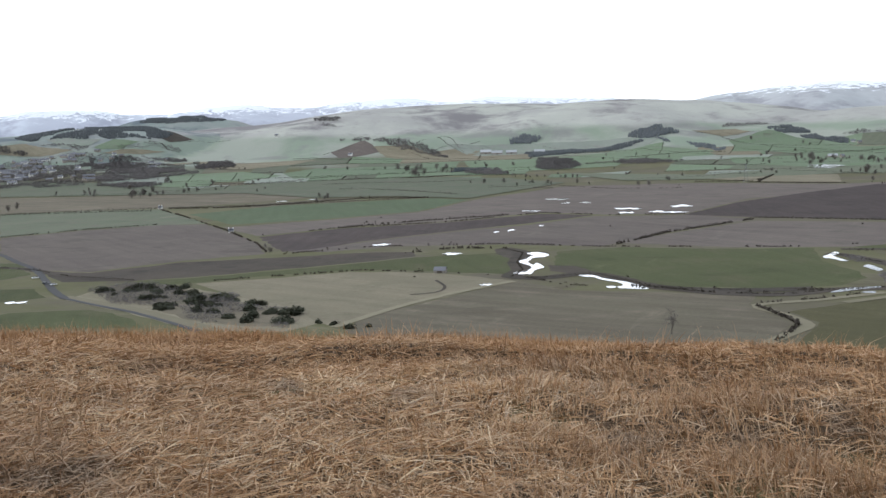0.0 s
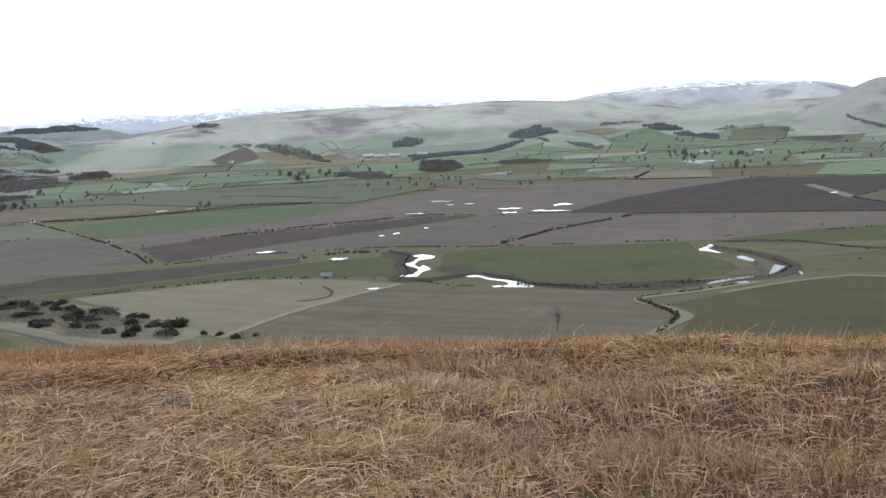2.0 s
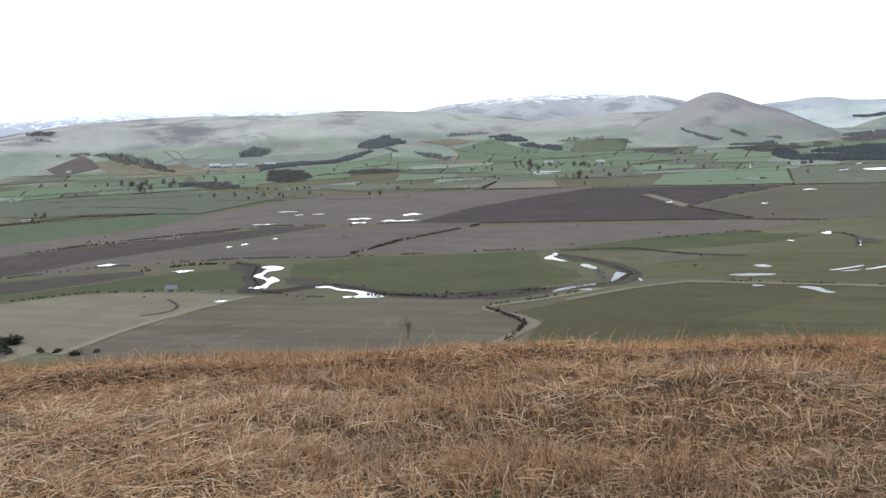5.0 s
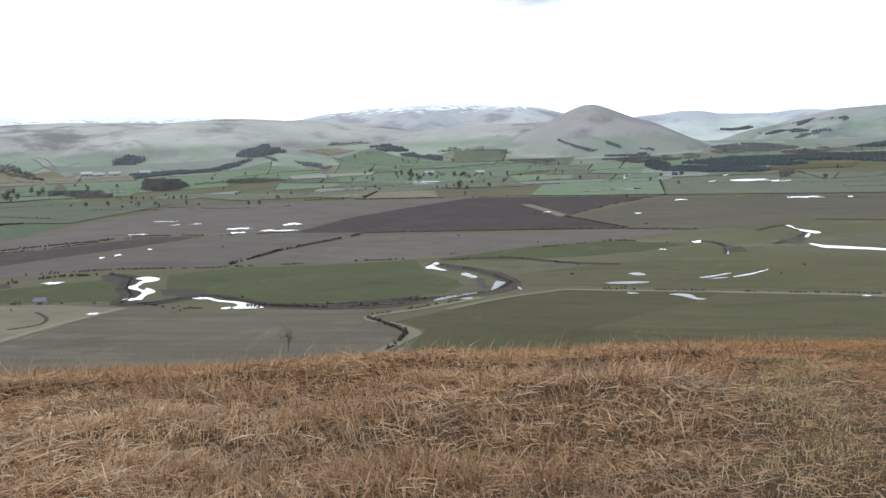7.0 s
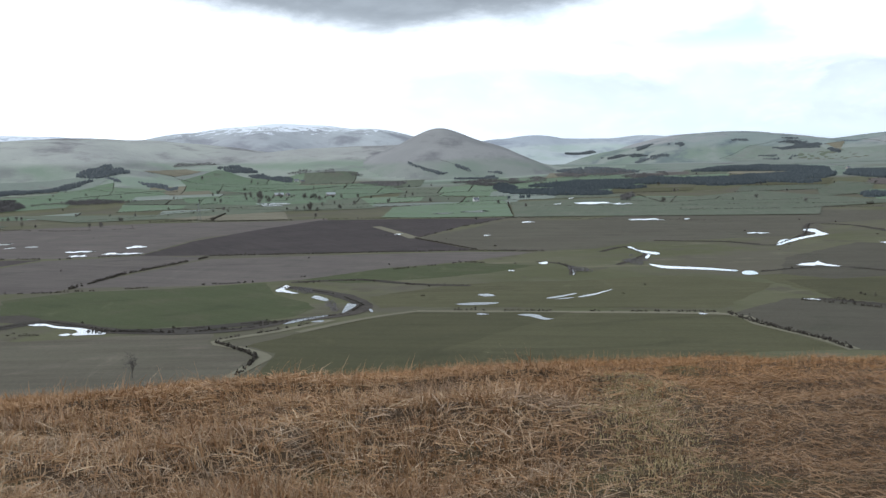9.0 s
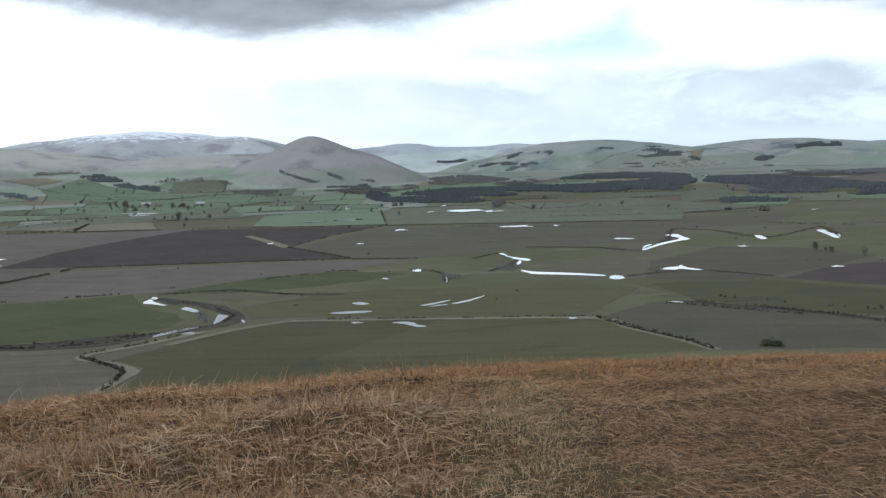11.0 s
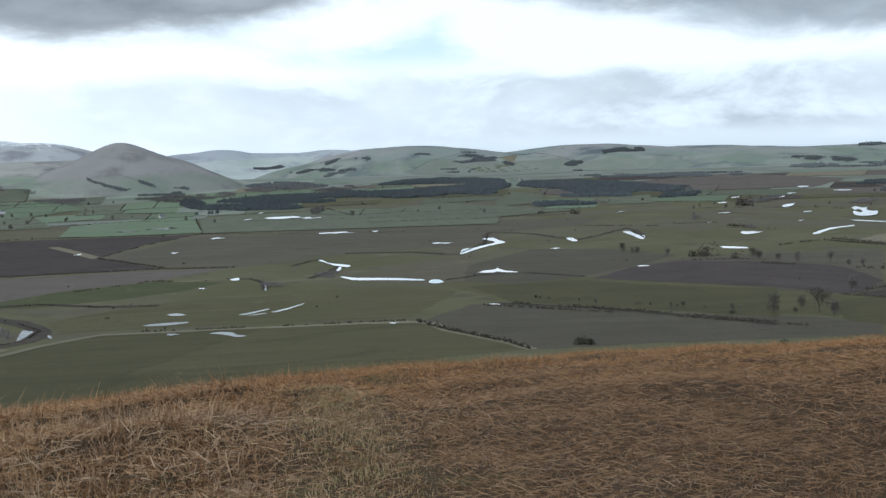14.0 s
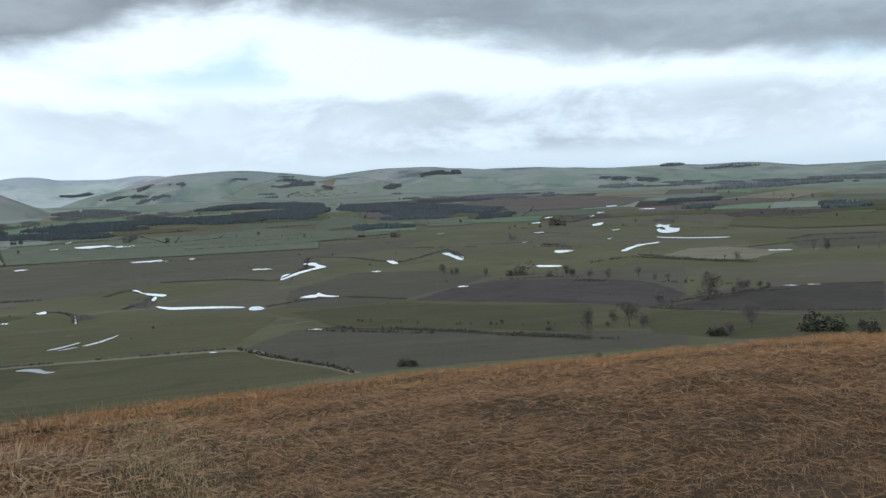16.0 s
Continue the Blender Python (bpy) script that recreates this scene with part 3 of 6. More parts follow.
def ribbon(corners, wide):
    """The outline of a strip along a line."""
    left, right = [], []
    for i, (x, y) in enumerate(corners):
        x0, y0 = corners[max(i - 1, 0)]
        x1, y1 = corners[min(i + 1, len(corners) - 1)]
        d = math.hypot(x1 - x0, y1 - y0) or 1
        w = wide[i] if isinstance(wide, (list, tuple)) else wide
        nx, ny = -(y1 - y0) / d * w / 2, (x1 - x0) / d * w / 2
        left.append((x + nx, y + ny))
        right.append((x - nx, y - ny))
    return left + right[::-1]


STRIPS = [0]


def strip(name, material, label, category, wide, lift, *corners):
    STRIPS[0] += 1
    lift = lift * 0.5 + 0.001 * STRIPS[0] + 0.04
    tagged(drape(name, ribbon(rounded(list(corners), False), wide), material, lift, wobble=3.0 if name == "riverbank" else 0.8), label, category, kind="structure")


def water_lift(corners):
    STRIPS[0] += 1
    return 0.24 + 0.001 * STRIPS[0] + (0.9 if np.hypot(*np.mean(corners, axis=0)) > 1700 else 0)


def water(label, *corners):
    tagged(drape("water", rounded(list(corners), True, 2), WATER, water_lift(corners), wobble=min(1.4, 0.06 * math.dist(corners[0], corners[len(corners) // 2])), grain=4.0), label, "water", kind="structure")


def pool(x, y, along, across, turn):
    """A shallow flood pool: an uneven oval."""
    rng = random.Random(int(x * 7 + y * 13))
    pts = []
    for i in range(18):
        a = i / 18 * math.tau
        s = 0.5 + 0.7 * rng.random()
        u, v = along * math.cos(a) * s, across * 0.8 * math.sin(a) * (0.2 + 1.1 * rng.random())
        c, q = math.cos(turn), math.sin(turn)
        pts.append((x + u * c - v * q, y + u * q + v * c))
    tagged(drape("water", rounded(pts, True, 2), WATER, water_lift(pts), wobble=1.3, grain=4.0), "shallow white flood pool lying in a field", "water", "flood pools", "structure")



def thing(name, x, y, z=None, turn=0.0):
    ob = new(name)
    ob.empty_display_size = 0.2
    ob.matrix_basis = pose(x, y, float(terrain(np.array([x]), np.array([y]))[0]) if z is None else z, 0, 0, turn)
    return ob


def part(name, me, parent, label=""):
    ob = new(name, me)
    ob.parent = parent
    return tagged(ob, label)


def box(bm, lo, hi, bevel=0.0):
    m = Matrix.Translation([(a + b) / 2 for a, b in zip(lo, hi)]) @ Matrix.Diagonal([b - a for a, b in zip(lo, hi)] + [1])
    made = bmesh.ops.create_cube(bm, size=1, matrix=m)
    if bevel:
        edges = list({e for v in made["verts"] for e in v.link_edges})
        bmesh.ops.bevel(bm, geom=edges, offset=bevel, segments=1, affect="EDGES")


def bm_mesh(name, bm, material):
    me = bpy.data.meshes.new(name)
    bm.to_mesh(me)
    bm.free()
    me.materials.append(material)
    return me


def limb(verts, faces, p, q, r0, r1, sides=5):
    """A tapered branch from p to q."""
    axis = (q - p).normalized()
    a = axis.orthogonal().normalized()
    b = axis.cross(a)
    base = len(verts)
    for c, r in ((p, r0), (q, r1)):
        for i in range(sides):
            t = i / sides * math.tau
            verts.append(tuple(c + r * (math.cos(t) * a + math.sin(t) * b)))
    for i in range(sides):
        j = (i + 1) % sides
        faces.append((base + i, base + j, base + sides + j, base + sides + i))


def bare_tree_meshes(seed, tall=12.0, spread=0.42, wide=0.55, low=0.10, twigs=1250):
    """Trunk with forking limbs, and an uneven crown of fine bare twigs."""
    rng = random.Random(seed)
    wood, wf, tw, tf = [], [], [], []
    tips = []

    def grow(p, way, length, r, level):
        q = p + way * length
        limb(wood, wf, p, q, r, r * 0.66, 6 if level < 2 else 4)
        tips.append(q)
        if level == 3:
            return
        for _ in range(4 if level < 1 else 3):
            side = Vector((rng.uniform(-1, 1), rng.uniform(-1, 1), rng.uniform(-0.1, 0.6)))
            w = (way * 0.8 + side * spread * 1.8).normalized()
            grow(p + (q - p) * rng.uniform(0.6, 1.0), w, length * rng.uniform(0.66, 0.9), r * 0.6, level + 1)

    grow(Vector((0, 0, -0.3)), Vector((0.02, 0, 1)), tall * 0.30, tall * 0.022, 0)
    lobes = [(Vector((rng.uniform(-1, 1), rng.uniform(-1, 1), 0)) * wide * tall * 0.38 + Vector((0, 0, tall * rng.uniform(low + 0.12, 0.80))), tall * rng.uniform(0.13, 0.23)) for _ in range(13)]
    for _ in range(twigs):
        c, size = rng.choice(lobes)
        d = Vector((rng.gauss(0, 1), rng.gauss(0, 1), rng.gauss(0.1, 1))).normalized()
        s = c + d * size * rng.random() ** 0.5
        if s.z > tall * 0.99 or s.z < tall * low:
            continue
        d = (d + Vector((rng.uniform(-0.8, 0.8), rng.uniform(-0.8, 0.8), rng.uniform(-0.2, 0.9)))).normalized()
        e = s + d * tall * rng.uniform(0.06, 0.13)
        o = d.orthogonal().normalized() * 0.085
        n = len(tw)
        tw.extend((tuple(s - o), tuple(s + o), tuple(e)))
        tf.append((n, n + 1, n + 2))
    return mesh_from("trunk", wood, wf, BARK), mesh_from("crown", tw, tf, TWIGS)


def leaf_cloud(rng, count, size, centre, radius, verts, faces, lift=0.0):
    """Loose small leaf clumps filling an uneven mound."""
    for _ in range(count):
        while True:
            v = Vector((rng.uniform(-1, 1), rng.uniform(-1, 1), rng.uniform(lift, 1)))
            if 0.15 < v.length < 1:
                break
        c = Vector((centre[0] + v.x * radius[0], centre[1] + v.y * radius[1], centre[2] + v.z * radius[2]))
        a = Vector((rng.uniform(-1, 1), rng.uniform(-1, 1), rng.uniform(-1, 1))).normalized() * size * rng.uniform(0.5, 1.1)
        b = a.orthogonal().normalized() * size * rng.uniform(0.5, 1.0)
        n = len(verts)
        verts.extend((tuple(c - a), tuple(c + b), tuple(c + a), tuple(c - b)))
        faces.append((n, n + 1, n + 2, n + 3))


def mound_mesh(name, seed, wide, tall, material, lobes=6, leaves=70):
    rng = random.Random(seed)
    verts, faces = [], []
    for i in range(lobes):
        a, d = rng.random() * math.tau, rng.random() ** 0.6 * wide * 0.33
        s = rng.uniform(0.55, 1.0)
        leaf_cloud(rng, leaves, wide * 0.055, (d * math.cos(a), d * math.sin(a), 0), (wide * 0.3 * s, wide * 0.3 * s, tall * s), verts, faces)
    return mesh_from(name, verts, faces, material)


TREE_KINDS = []
for seed, tall, spread in ((3, 12, 0.34), (8, 14, 0.28), (15, 10, 0.42), (21, 13, 0.36), (33, 13, 0.24)):
    holder = thing("tree", 0, -60 - seed, 60)
    t_mesh, c_mesh = bare_tree_meshes(seed, tall, spread, *((0.42, 0.3, 230) if seed == 33 else ()))
    part("trunk", t_mesh, holder)
    part("crown", c_mesh, holder, "fine bare grey-brown twigs")
    tagged(holder, "bare grey-brown winter tree standing on the plain", "tree", "scattered winter trees")
    TREE_KINDS.append((holder, tall))
TREE_COUNT = [0]


def tree(x, y, tall, label=""):
    """A bare winter tree of that height."""
    holder, full = TREE_KINDS[4 if label else TREE_COUNT[0] % 4]
    TREE_COUNT[0] += 1
    s = tall / full
    z = float(terrain(np.array([x]), np.array([y]))[0])
    ob = copy_thing(holder, pose(x, y, z, 0, 0, (x * 37 + y * 17) % 360))
    w = s * (0.85 + 0.35 * ((x * 13 + y * 29) % 7) / 7)
    ob.scale = (w, w, s)
    if label:
        ob["label"] = label
    return ob


def tree_row(count, tall, *line):
    """Trees standing unevenly along a line."""
    rng = random.Random(count * 31 + int(line[0][0]))
    for i in range(count):
        u = (i + rng.uniform(-0.4, 0.4)) / max(count - 1, 1) * (len(line) - 1) + rng.uniform(-0.12, 0.12)
        u = min(max(u, 0), len(line) - 1.001)
        (x0, y0), (x1, y1) = line[int(u)], line[int(u) + 1]
        w = u - int(u)
        tree(x0 + w * (x1 - x0) + rng.uniform(-6, 6), y0 + w * (y1 - y0) + rng.uniform(-6, 6), tall * rng.uniform(0.4, 1.3))


BUSH_MESHES = [mound_mesh("bush", 40 + i, 5.0, 2.4, GORSE, 7, 60) for i in range(3)]


def bush(x, y, wide):
    i = int(abs(x * 3 + y * 7)) % 3
    ob = tagged(new("gorse_bush", BUSH_MESHES[i]), "dark green gorse bush on the lower slope", "bush", "gorse bushes")
    s = wide / 5.0
    ob.matrix_basis = pose(x, y, float(terrain(np.array([x]), np.array([y]))[0]) - 0.05, 0, 0, (x * 53) % 360) @ Matrix.Diagonal((s, s, s * 0.8, 1))


THORN_MESHES = [mound_mesh("thorn", 60 + i, 4.0, 2.6, HEDGE, 5, 42) for i in range(3)]


def thorn(x, y, wide):
    i = int(abs(x * 3 + y * 7)) % 3
    ob = tagged(new("thorn_bush", THORN_MESHES[i]), "small dark leafless thorn bush on the plain", "bush", "thorn bushes")
    s = wide / 4.0
    ob.matrix_basis = pose(x, y, float(terrain(np.array([x]), np.array([y]))[0]) - 0.05, 0, 0, (x * 53) % 360) @ Matrix.Diagonal((s, s, s, 1))


def hedge(tall, gaps, *line):
    """A thorn hedge along a line: many twiggy clumps of uneven height, with gaps."""
    rng = random.Random(int(line[0][0] * 3 + line[0][1]))
    verts, faces = [], []
    far = np.hypot(*np.mean(line, axis=0)) > 1500
    step = 3.4 if far else 2.0
    for (x0, y0), (x1, y1) in zip(line, line[1:]):
        n = max(1, int(math.hypot(x1 - x0, y1 - y0) / step))
        us = [(i + rng.uniform(-0.4, 0.4)) / n for i in range(n)]
        xs = [x0 + u * (x1 - x0) for u in us]
        ys = [y0 + u * (y1 - y0) for u in us]
        for x, y, z in zip(xs, ys, terrain(np.array(xs), np.array(ys))):
            if 0.5 + 0.5 * noise.noise((x / 22, y / 22, 1.7)) + rng.uniform(-0.12, 0.12) < gaps:
                continue
            h = tall * rng.uniform(0.55, 1.2) * (1.9 if rng.random() < 0.05 else 1)
            leaf_cloud(rng, 10 if far else 14, tall * 0.24, (x, y, z), (step * 0.55, step * 0.45, h * 0.8), verts, faces)
    if faces:
        tagged(new("hedge", mesh_from("hedge", verts, faces, HEDGE)), "thin dark thorn hedge along a field edge", "hedge", "field hedges")


def inside(x, y, ring):
    hit, j = False, len(ring) - 1
    for i, (xi, yi) in enumerate(ring):
        xj, yj = ring[j]
        if (yi > y) != (yj > y) and x < (xj - xi) * (y - yi) / (yj - yi) + xi:
            hit = not hit
        j = i
    return hit


def wood(kind, tall, spacing, *ring):
    """A stand of trees inside an outline: spruce spires or bare crowns."""
    rng = random.Random(int(ring[0][0] + ring[0][1] * 5))
    spacing *= 0.66 if kind == "spruce" else 0.8
    xs, ys = [p[0] for p in ring], [p[1] for p in ring]
    spots = []
    y = min(ys)
    while y <= max(ys):
        x = min(xs)
        while x <= max(xs):
            px, py = x + rng.uniform(-0.45, 0.45) * spacing, y + rng.uniform(-0.45, 0.45) * spacing
            far = math.hypot(px, py)
            wide, deep = math.atan2(px, py) * far, far
            qx = px + 16 * noise.noise((px / 40, py / 40, 1.5))
            qy = py + 16 * noise.noise((px / 40, py / 40, 8.5))
            glade = noise.noise((wide / 330, deep / 210, 5.0)) if kind == "spruce" and spacing < 9 and tall > 8 else noise.noise((px / 60, py / 60, 5.0)) - 0.02
            if inside(qx, qy, ring) and glade > -0.15 + 0.1 * noise.noise((px / 18, py / 18, 2.0)):
                spots.append((px, py))
            x += spacing
        y += spacing
    if not spots:
        return
    zs = terrain(np.array([s[0] for s in spots]), np.array([s[1] for s in spots]))
    verts, faces = [], []
    for (px, py), pz in zip(spots, zs):
        h = tall * rng.uniform(0.90, 1.06) * (0.85 + 0.3 * noise.noise((px / 45, py / 45, 2.0)))
        if kind == "spruce":
            h *= rng.uniform(0.92, 1.04)
            w = h * 0.12 + spacing * 0.5
            for lo, hi, r in ((0.0, 0.80, 1.0), (0.45, 1.0, 0.72)):
                n = len(verts)
                a0 = rng.random()
                for i in range(6):
                    a = (i + a0) / 6 * math.tau
                    q = w * r * (1.0 if i % 2 else 0.72)
                    verts.append((px + q * math.cos(a), py + q * math.sin(a), pz + h * (lo + rng.uniform(-0.04, 0.04))))
                verts.append((px + rng.uniform(-0.3, 0.3), py + rng.uniform(-0.3, 0.3), pz + h * hi))
                faces.extend((n + i, n + (i + 1) % 6, n + 6) for i in range(6))
        else:
            leaf_cloud(rng, 22, h * 0.14, (px, py, pz + h * 0.2), (spacing * 0.6, spacing * 0.6, h * 0.8), verts, faces)
    # spruce beyond 2620 m takes the copy that has haze in its colour
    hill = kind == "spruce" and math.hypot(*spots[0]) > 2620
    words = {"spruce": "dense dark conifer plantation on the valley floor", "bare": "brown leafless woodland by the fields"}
    tagged(new("woodland", mesh_from("woodland", verts, faces, (HAZED_SPRUCE if hill else CONIFER) if kind == "spruce" else BARE)), "conifer plantation on a hillside, haze painted grey-blue into its colour" if hill else words[kind], "woodland", kind="stuff")


def house(x, y, turn, long=11.0, deep=7.0, eaves=4.6, wall_mat=None, roof_mat=None, label="grey stone house with a slate roof", category="house", name="house"):
    """A gabled building: walls, roof, chimneys, windows and a door."""
    rng = random.Random(int(x * 11 + y))
    top = thing(name, x, y, None, turn)
    wall_mat, roof_mat = wall_mat or STONE, roof_mat or SLATE
    a, b, rise = long / 2, deep / 2, deep * 0.42
    v = [(-a, -b, -1.5), (a, -b, -1.5), (a, b, -1.5), (-a, b, -1.5), (-a, -b, eaves), (a, -b, eaves), (a, b, eaves), (-a, b, eaves), (-a, 0, eaves + rise), (a, 0, eaves + rise)]
    f = [(0, 1, 5, 4), (2, 3, 7, 6), (1, 2, 6, 9, 5), (3, 0, 4, 8, 7), (0, 3, 2, 1)]
    part("wall", mesh_from("wall", v, f, wall_mat), top)
    o, th = 0.35, 0.22
    bm = bmesh.new()
    for s in (-1, 1):
        e, zz = s * (b + o), eaves - o * rise / b
        low = [bm.verts.new((q, e, zz + 0.03)) for q in (-a - o, a + o)]
        ridge = [bm.verts.new((q, 0, eaves + rise + 0.03)) for q in (a + o, -a - o)]
        face = bm.faces.new(low + ridge)
        made = bmesh.ops.extrude_face_region(bm, geom=[face])
        bmesh.ops.translate(bm, vec=(0, 0, th), verts=[g for g in made["geom"] if isinstance(g, bmesh.types.BMVert)])
    bmesh.ops.recalc_face_normals(bm, faces=bm.faces[:])
    roof = part("roof", bm_mesh("roof", bm, roof_mat), top)
    if category == "house":
        for s in (-1, 1):
            bm = bmesh.new()
            box(bm, (s * a * 0.9 - 0.4, -0.35, eaves + rise - 0.6), (s * a * 0.9 + 0.4, 0.35, eaves + rise + 1.3))
            part("chimney", bm_mesh("chimney", bm, wall_mat), roof)
        for row in (1.0, 3.1):
            for q in (-0.6, 0.0, 0.6):
                bm = bmesh.new()
                if row < 2 and q == 0.0:
                    box(bm, (-0.5, -b - 0.06, 0), (0.5, -b + 0.05, 2.1))
                    part("door", bm_mesh("door", bm, TIMBER), top)
                else:
                    box(bm, (q * a - 0.5, -b - 0.05, row), (q * a + 0.5, -b + 0.05, row + 1.2))
                    part("window", bm_mesh("window", bm, DARKGLASS), top)
    else:
        bm = bmesh.new()
        box(bm, (-1.8, -b - 0.06, -0.2), (1.8, -b + 0.05, eaves * 0.8))
        part("door", bm_mesh("door", bm, TIMBER), top)
    return tagged(top, label, category)


def car(x, y, turn, paint, label, long=4.3):
    top = thing("car", x, y, float(terrain(np.array([x]), np.array([y]))[0]) + 0.38, turn)
    bm = bmesh.new()
    box(bm, (-long / 2, -0.88, 0.32), (long / 2, 0.88, 0.95), 0.14)
    body = part("body", bm_mesh("body", bm, paint), top)
    bm = bmesh.new()
    box(bm, (-long * 0.36, -0.78, 0.9), (long * 0.22, 0.78, 1.45), 0.2)
    part("cabin", bm_mesh("cabin", bm, DARKGLASS), body, "dark glazed cabin")
    for sx in (-0.3, 0.3):
        for sy in (-0.82, 0.82):
            bm = bmesh.new()
            bmesh.ops.create_cone(bm, cap_ends=True, segments=14, radius1=0.33, radius2=0.33, depth=0.22, matrix=Matrix.Translation((sx * long, sy, 0.33)) @ Matrix.Rotation(radians(90), 4, "X"))
            part("wheel", bm_mesh("wheel", bm, RUBBER), top)
    return tagged(top, label, "car", "cars on the road")



def pylon(x, y, tall):
    """A lattice power pylon: four legs, braces and three pairs of arms."""
    top = thing("pylon", x, y)
    half, waist = tall * 0.11, tall * 0.02
    for sx in (-1, 1):
        for sy in (-1, 1):
            v, f = [], []
            limb(v, f, Vector((sx * half, sy * half, -0.5)), Vector((sx * waist, sy * waist, tall)), 0.16, 0.09, 4)
            part("leg", mesh_from("leg", v, f, STEEL), top)
    v, f = [], []
    for k in range(7):
        z0, z1 = tall * k / 7, tall * (k + 1) / 7
        w0, w1 = half + (waist - half) * k / 7, half + (waist - half) * (k + 1) / 7
        for sy in (-1, 1):
            limb(v, f, Vector((-w0, sy * w0, z0)), Vector((w1, sy * w1, z1)), 0.07, 0.07, 3)
            limb(v, f, Vector((w0, sy * w0, z0)), Vector((-w1, sy * w1, z1)), 0.07, 0.07, 3)
    part("brace", mesh_from("brace", v, f, STEEL), top)
    for z in (0.66, 0.8, 0.93):
        v, f = [], []
        limb(v, f, Vector((-tall * 0.13, 0, tall * z)), Vector((tall * 0.13, 0, tall * z)), 0.12, 0.12, 4)
        part("arm", mesh_from("arm", v, f, STEEL), top)
    tagged(top, "thin grey steel lattice power pylon", "pylon")


# ---------------------------------------------------------------- the valley
# fields
field("greystubble", (-1495, 1312), (-1212, 1424), (-1078, 1453), (-872, 1362), (-984, 1154), (-1098, 1109), (-1193, 1046))
field("pasture", (-1884, 1658), (-1581, 1650), (-1272, 1567), (-1176, 1716), (-1052, 1812), (-903, 1876), (-749, 1844), (-590, 1710), (-606, 1342), (-747, 1386), (-865, 1350), (-1078, 1453), (-1212, 1424), (-1518, 1333))
field("pasture", (-1184, 1037), (-1089, 1100), (-983, 1135), (-849, 1026), (-762, 955), (-810, 929), (-864, 870), (-897, 783))
field("stubble", (-891, 778), (-858, 865), (-810, 929), (-757, 949), (-573, 791), (-512, 717), (-556, 663), (-583, 590), (-636, 590), (-773, 674))
field("ley", (-875, 1064), (-832, 1211), (-748, 1286), (-673, 1352), (-596, 1321), (-582, 1136), (-636, 1039), (-720, 947))
field("stubble", (-708, 916), (-628, 1025), (-574, 1121), (-588, 1321), (-557, 1616), (-354, 1688), (-145, 1641), (-80, 1690), (-74, 1559), (-226, 1346), (-252, 1131), (-331, 1110), (-419, 1132), (-489, 1013), (-572, 934), (-612, 844))
field("ploughed", (-603, 835), (-565, 923), (-480, 995), (-411, 1111), (-348, 1102), (-388, 999), (-434, 918), (-476, 826), (-487, 757), (-506, 733))
field("stubble", (-501, 730), (-471, 817), (-429, 908), (-378, 988), (-344, 1088), (-246, 1117), (-174, 1072), (-226, 932), (-245, 843), (-255, 820), (-334, 819), (-427, 789), (-466, 741))
field("ploughed", (-252, 1116), (-226, 1287), (-168, 1459), (-89, 1638), (60, 1607), (194, 1554), (112, 1408), (45, 1233), (101, 1056), (-78, 1085), (-175, 1094))
field("stubble", (-249, 845), (-215, 947), (-166, 1055), (-37, 1054), (89, 1048), (157, 1021), (80, 951), (3, 917), (-62, 852), (-134, 832))
field("fallow", (52, 1239), (191, 1502), (355, 1435), (591, 1354), (488, 1117), (271, 1093), (219, 1038), (147, 1030), (103, 1068))
field("fallow", (239, 1422), (386, 1560), (626, 1553), (823, 1457), (697, 1313), (510, 1267), (356, 1123), (266, 1188))
field("crop", (-276, 778), (-235, 816), (-146, 821), (-90, 839), (-76, 763), (-53, 722), (-42, 688), (-54, 654), (-87, 633), (-158, 624), (-210, 675), (-251, 701))
field("crop", (-509, 557), (-463, 599), (-399, 682), (-373, 722), (-313, 767), (-283, 707), (-265, 651), (-318, 653), (-381, 651), (-439, 599), (-475, 547))
field("rough", (-630, 585), (-578, 585), (-549, 654), (-483, 700), (-432, 740), (-393, 755), (-377, 728), (-402, 688), (-467, 604), (-513, 562), (-562, 542))
field("tan", (-460, 561), (-424, 592), (-383, 638), (-322, 644), (-289, 637), (-252, 625), (-270, 545), (-284, 483), (-284, 453), (-309, 466), (-337, 485), (-382, 515))
field("greystubble", (-250, 626), (-207, 596), (-153, 603), (-97, 607), (-95, 572), (-65, 527), (-69, 479), (-109, 450), (-226, 414), (-270, 442), (-282, 481), (-268, 543))
field("olive", (-54, 532), (-72, 556), (-44, 594), (-12, 631), (23, 653), (116, 630), (203, 606), (157, 467), (68, 479), (-10, 470), (-57, 474))
field("olive", (118, 633), (206, 602), (226, 487), (107, 488), (29, 523))
field("fallow", (213, 608), (264, 658), (286, 652), (321, 606), (351, 556), (447, 472), (408, 431), (282, 472), (232, 484), (228, 520), (214, 569))
field("crop", (-62, 852), (3, 913), (79, 941), (138, 902), (90, 854), (30, 828), (-24, 817))
field("olive", (286, 784), (356, 788), (409, 752), (448, 670), (547, 578), (459, 484), (356, 563), (326, 615), (295, 673))
field("fallow", (418, 765), (502, 811), (578, 847), (756, 799), (556, 587), (453, 679))
field("fallow", (470, 625), (541, 593), (626, 605), (783, 479), (665, 407), (542, 475), (514, 551))
field("olive", (464, 542), (507, 544), (536, 470), (657, 403), (550, 337), (442, 428), (425, 476))
field("tan", (806, 890), (896, 939), (938, 915), (926, 817), (832, 779), (797, 810))
field("fallow", (1054, 930), (1189, 961), (1370, 838), (1156, 708), (959, 822))
field("stubble", (1709, 1881), (1851, 1783), (1984, 1697), (1828, 1627), (1654, 1644))
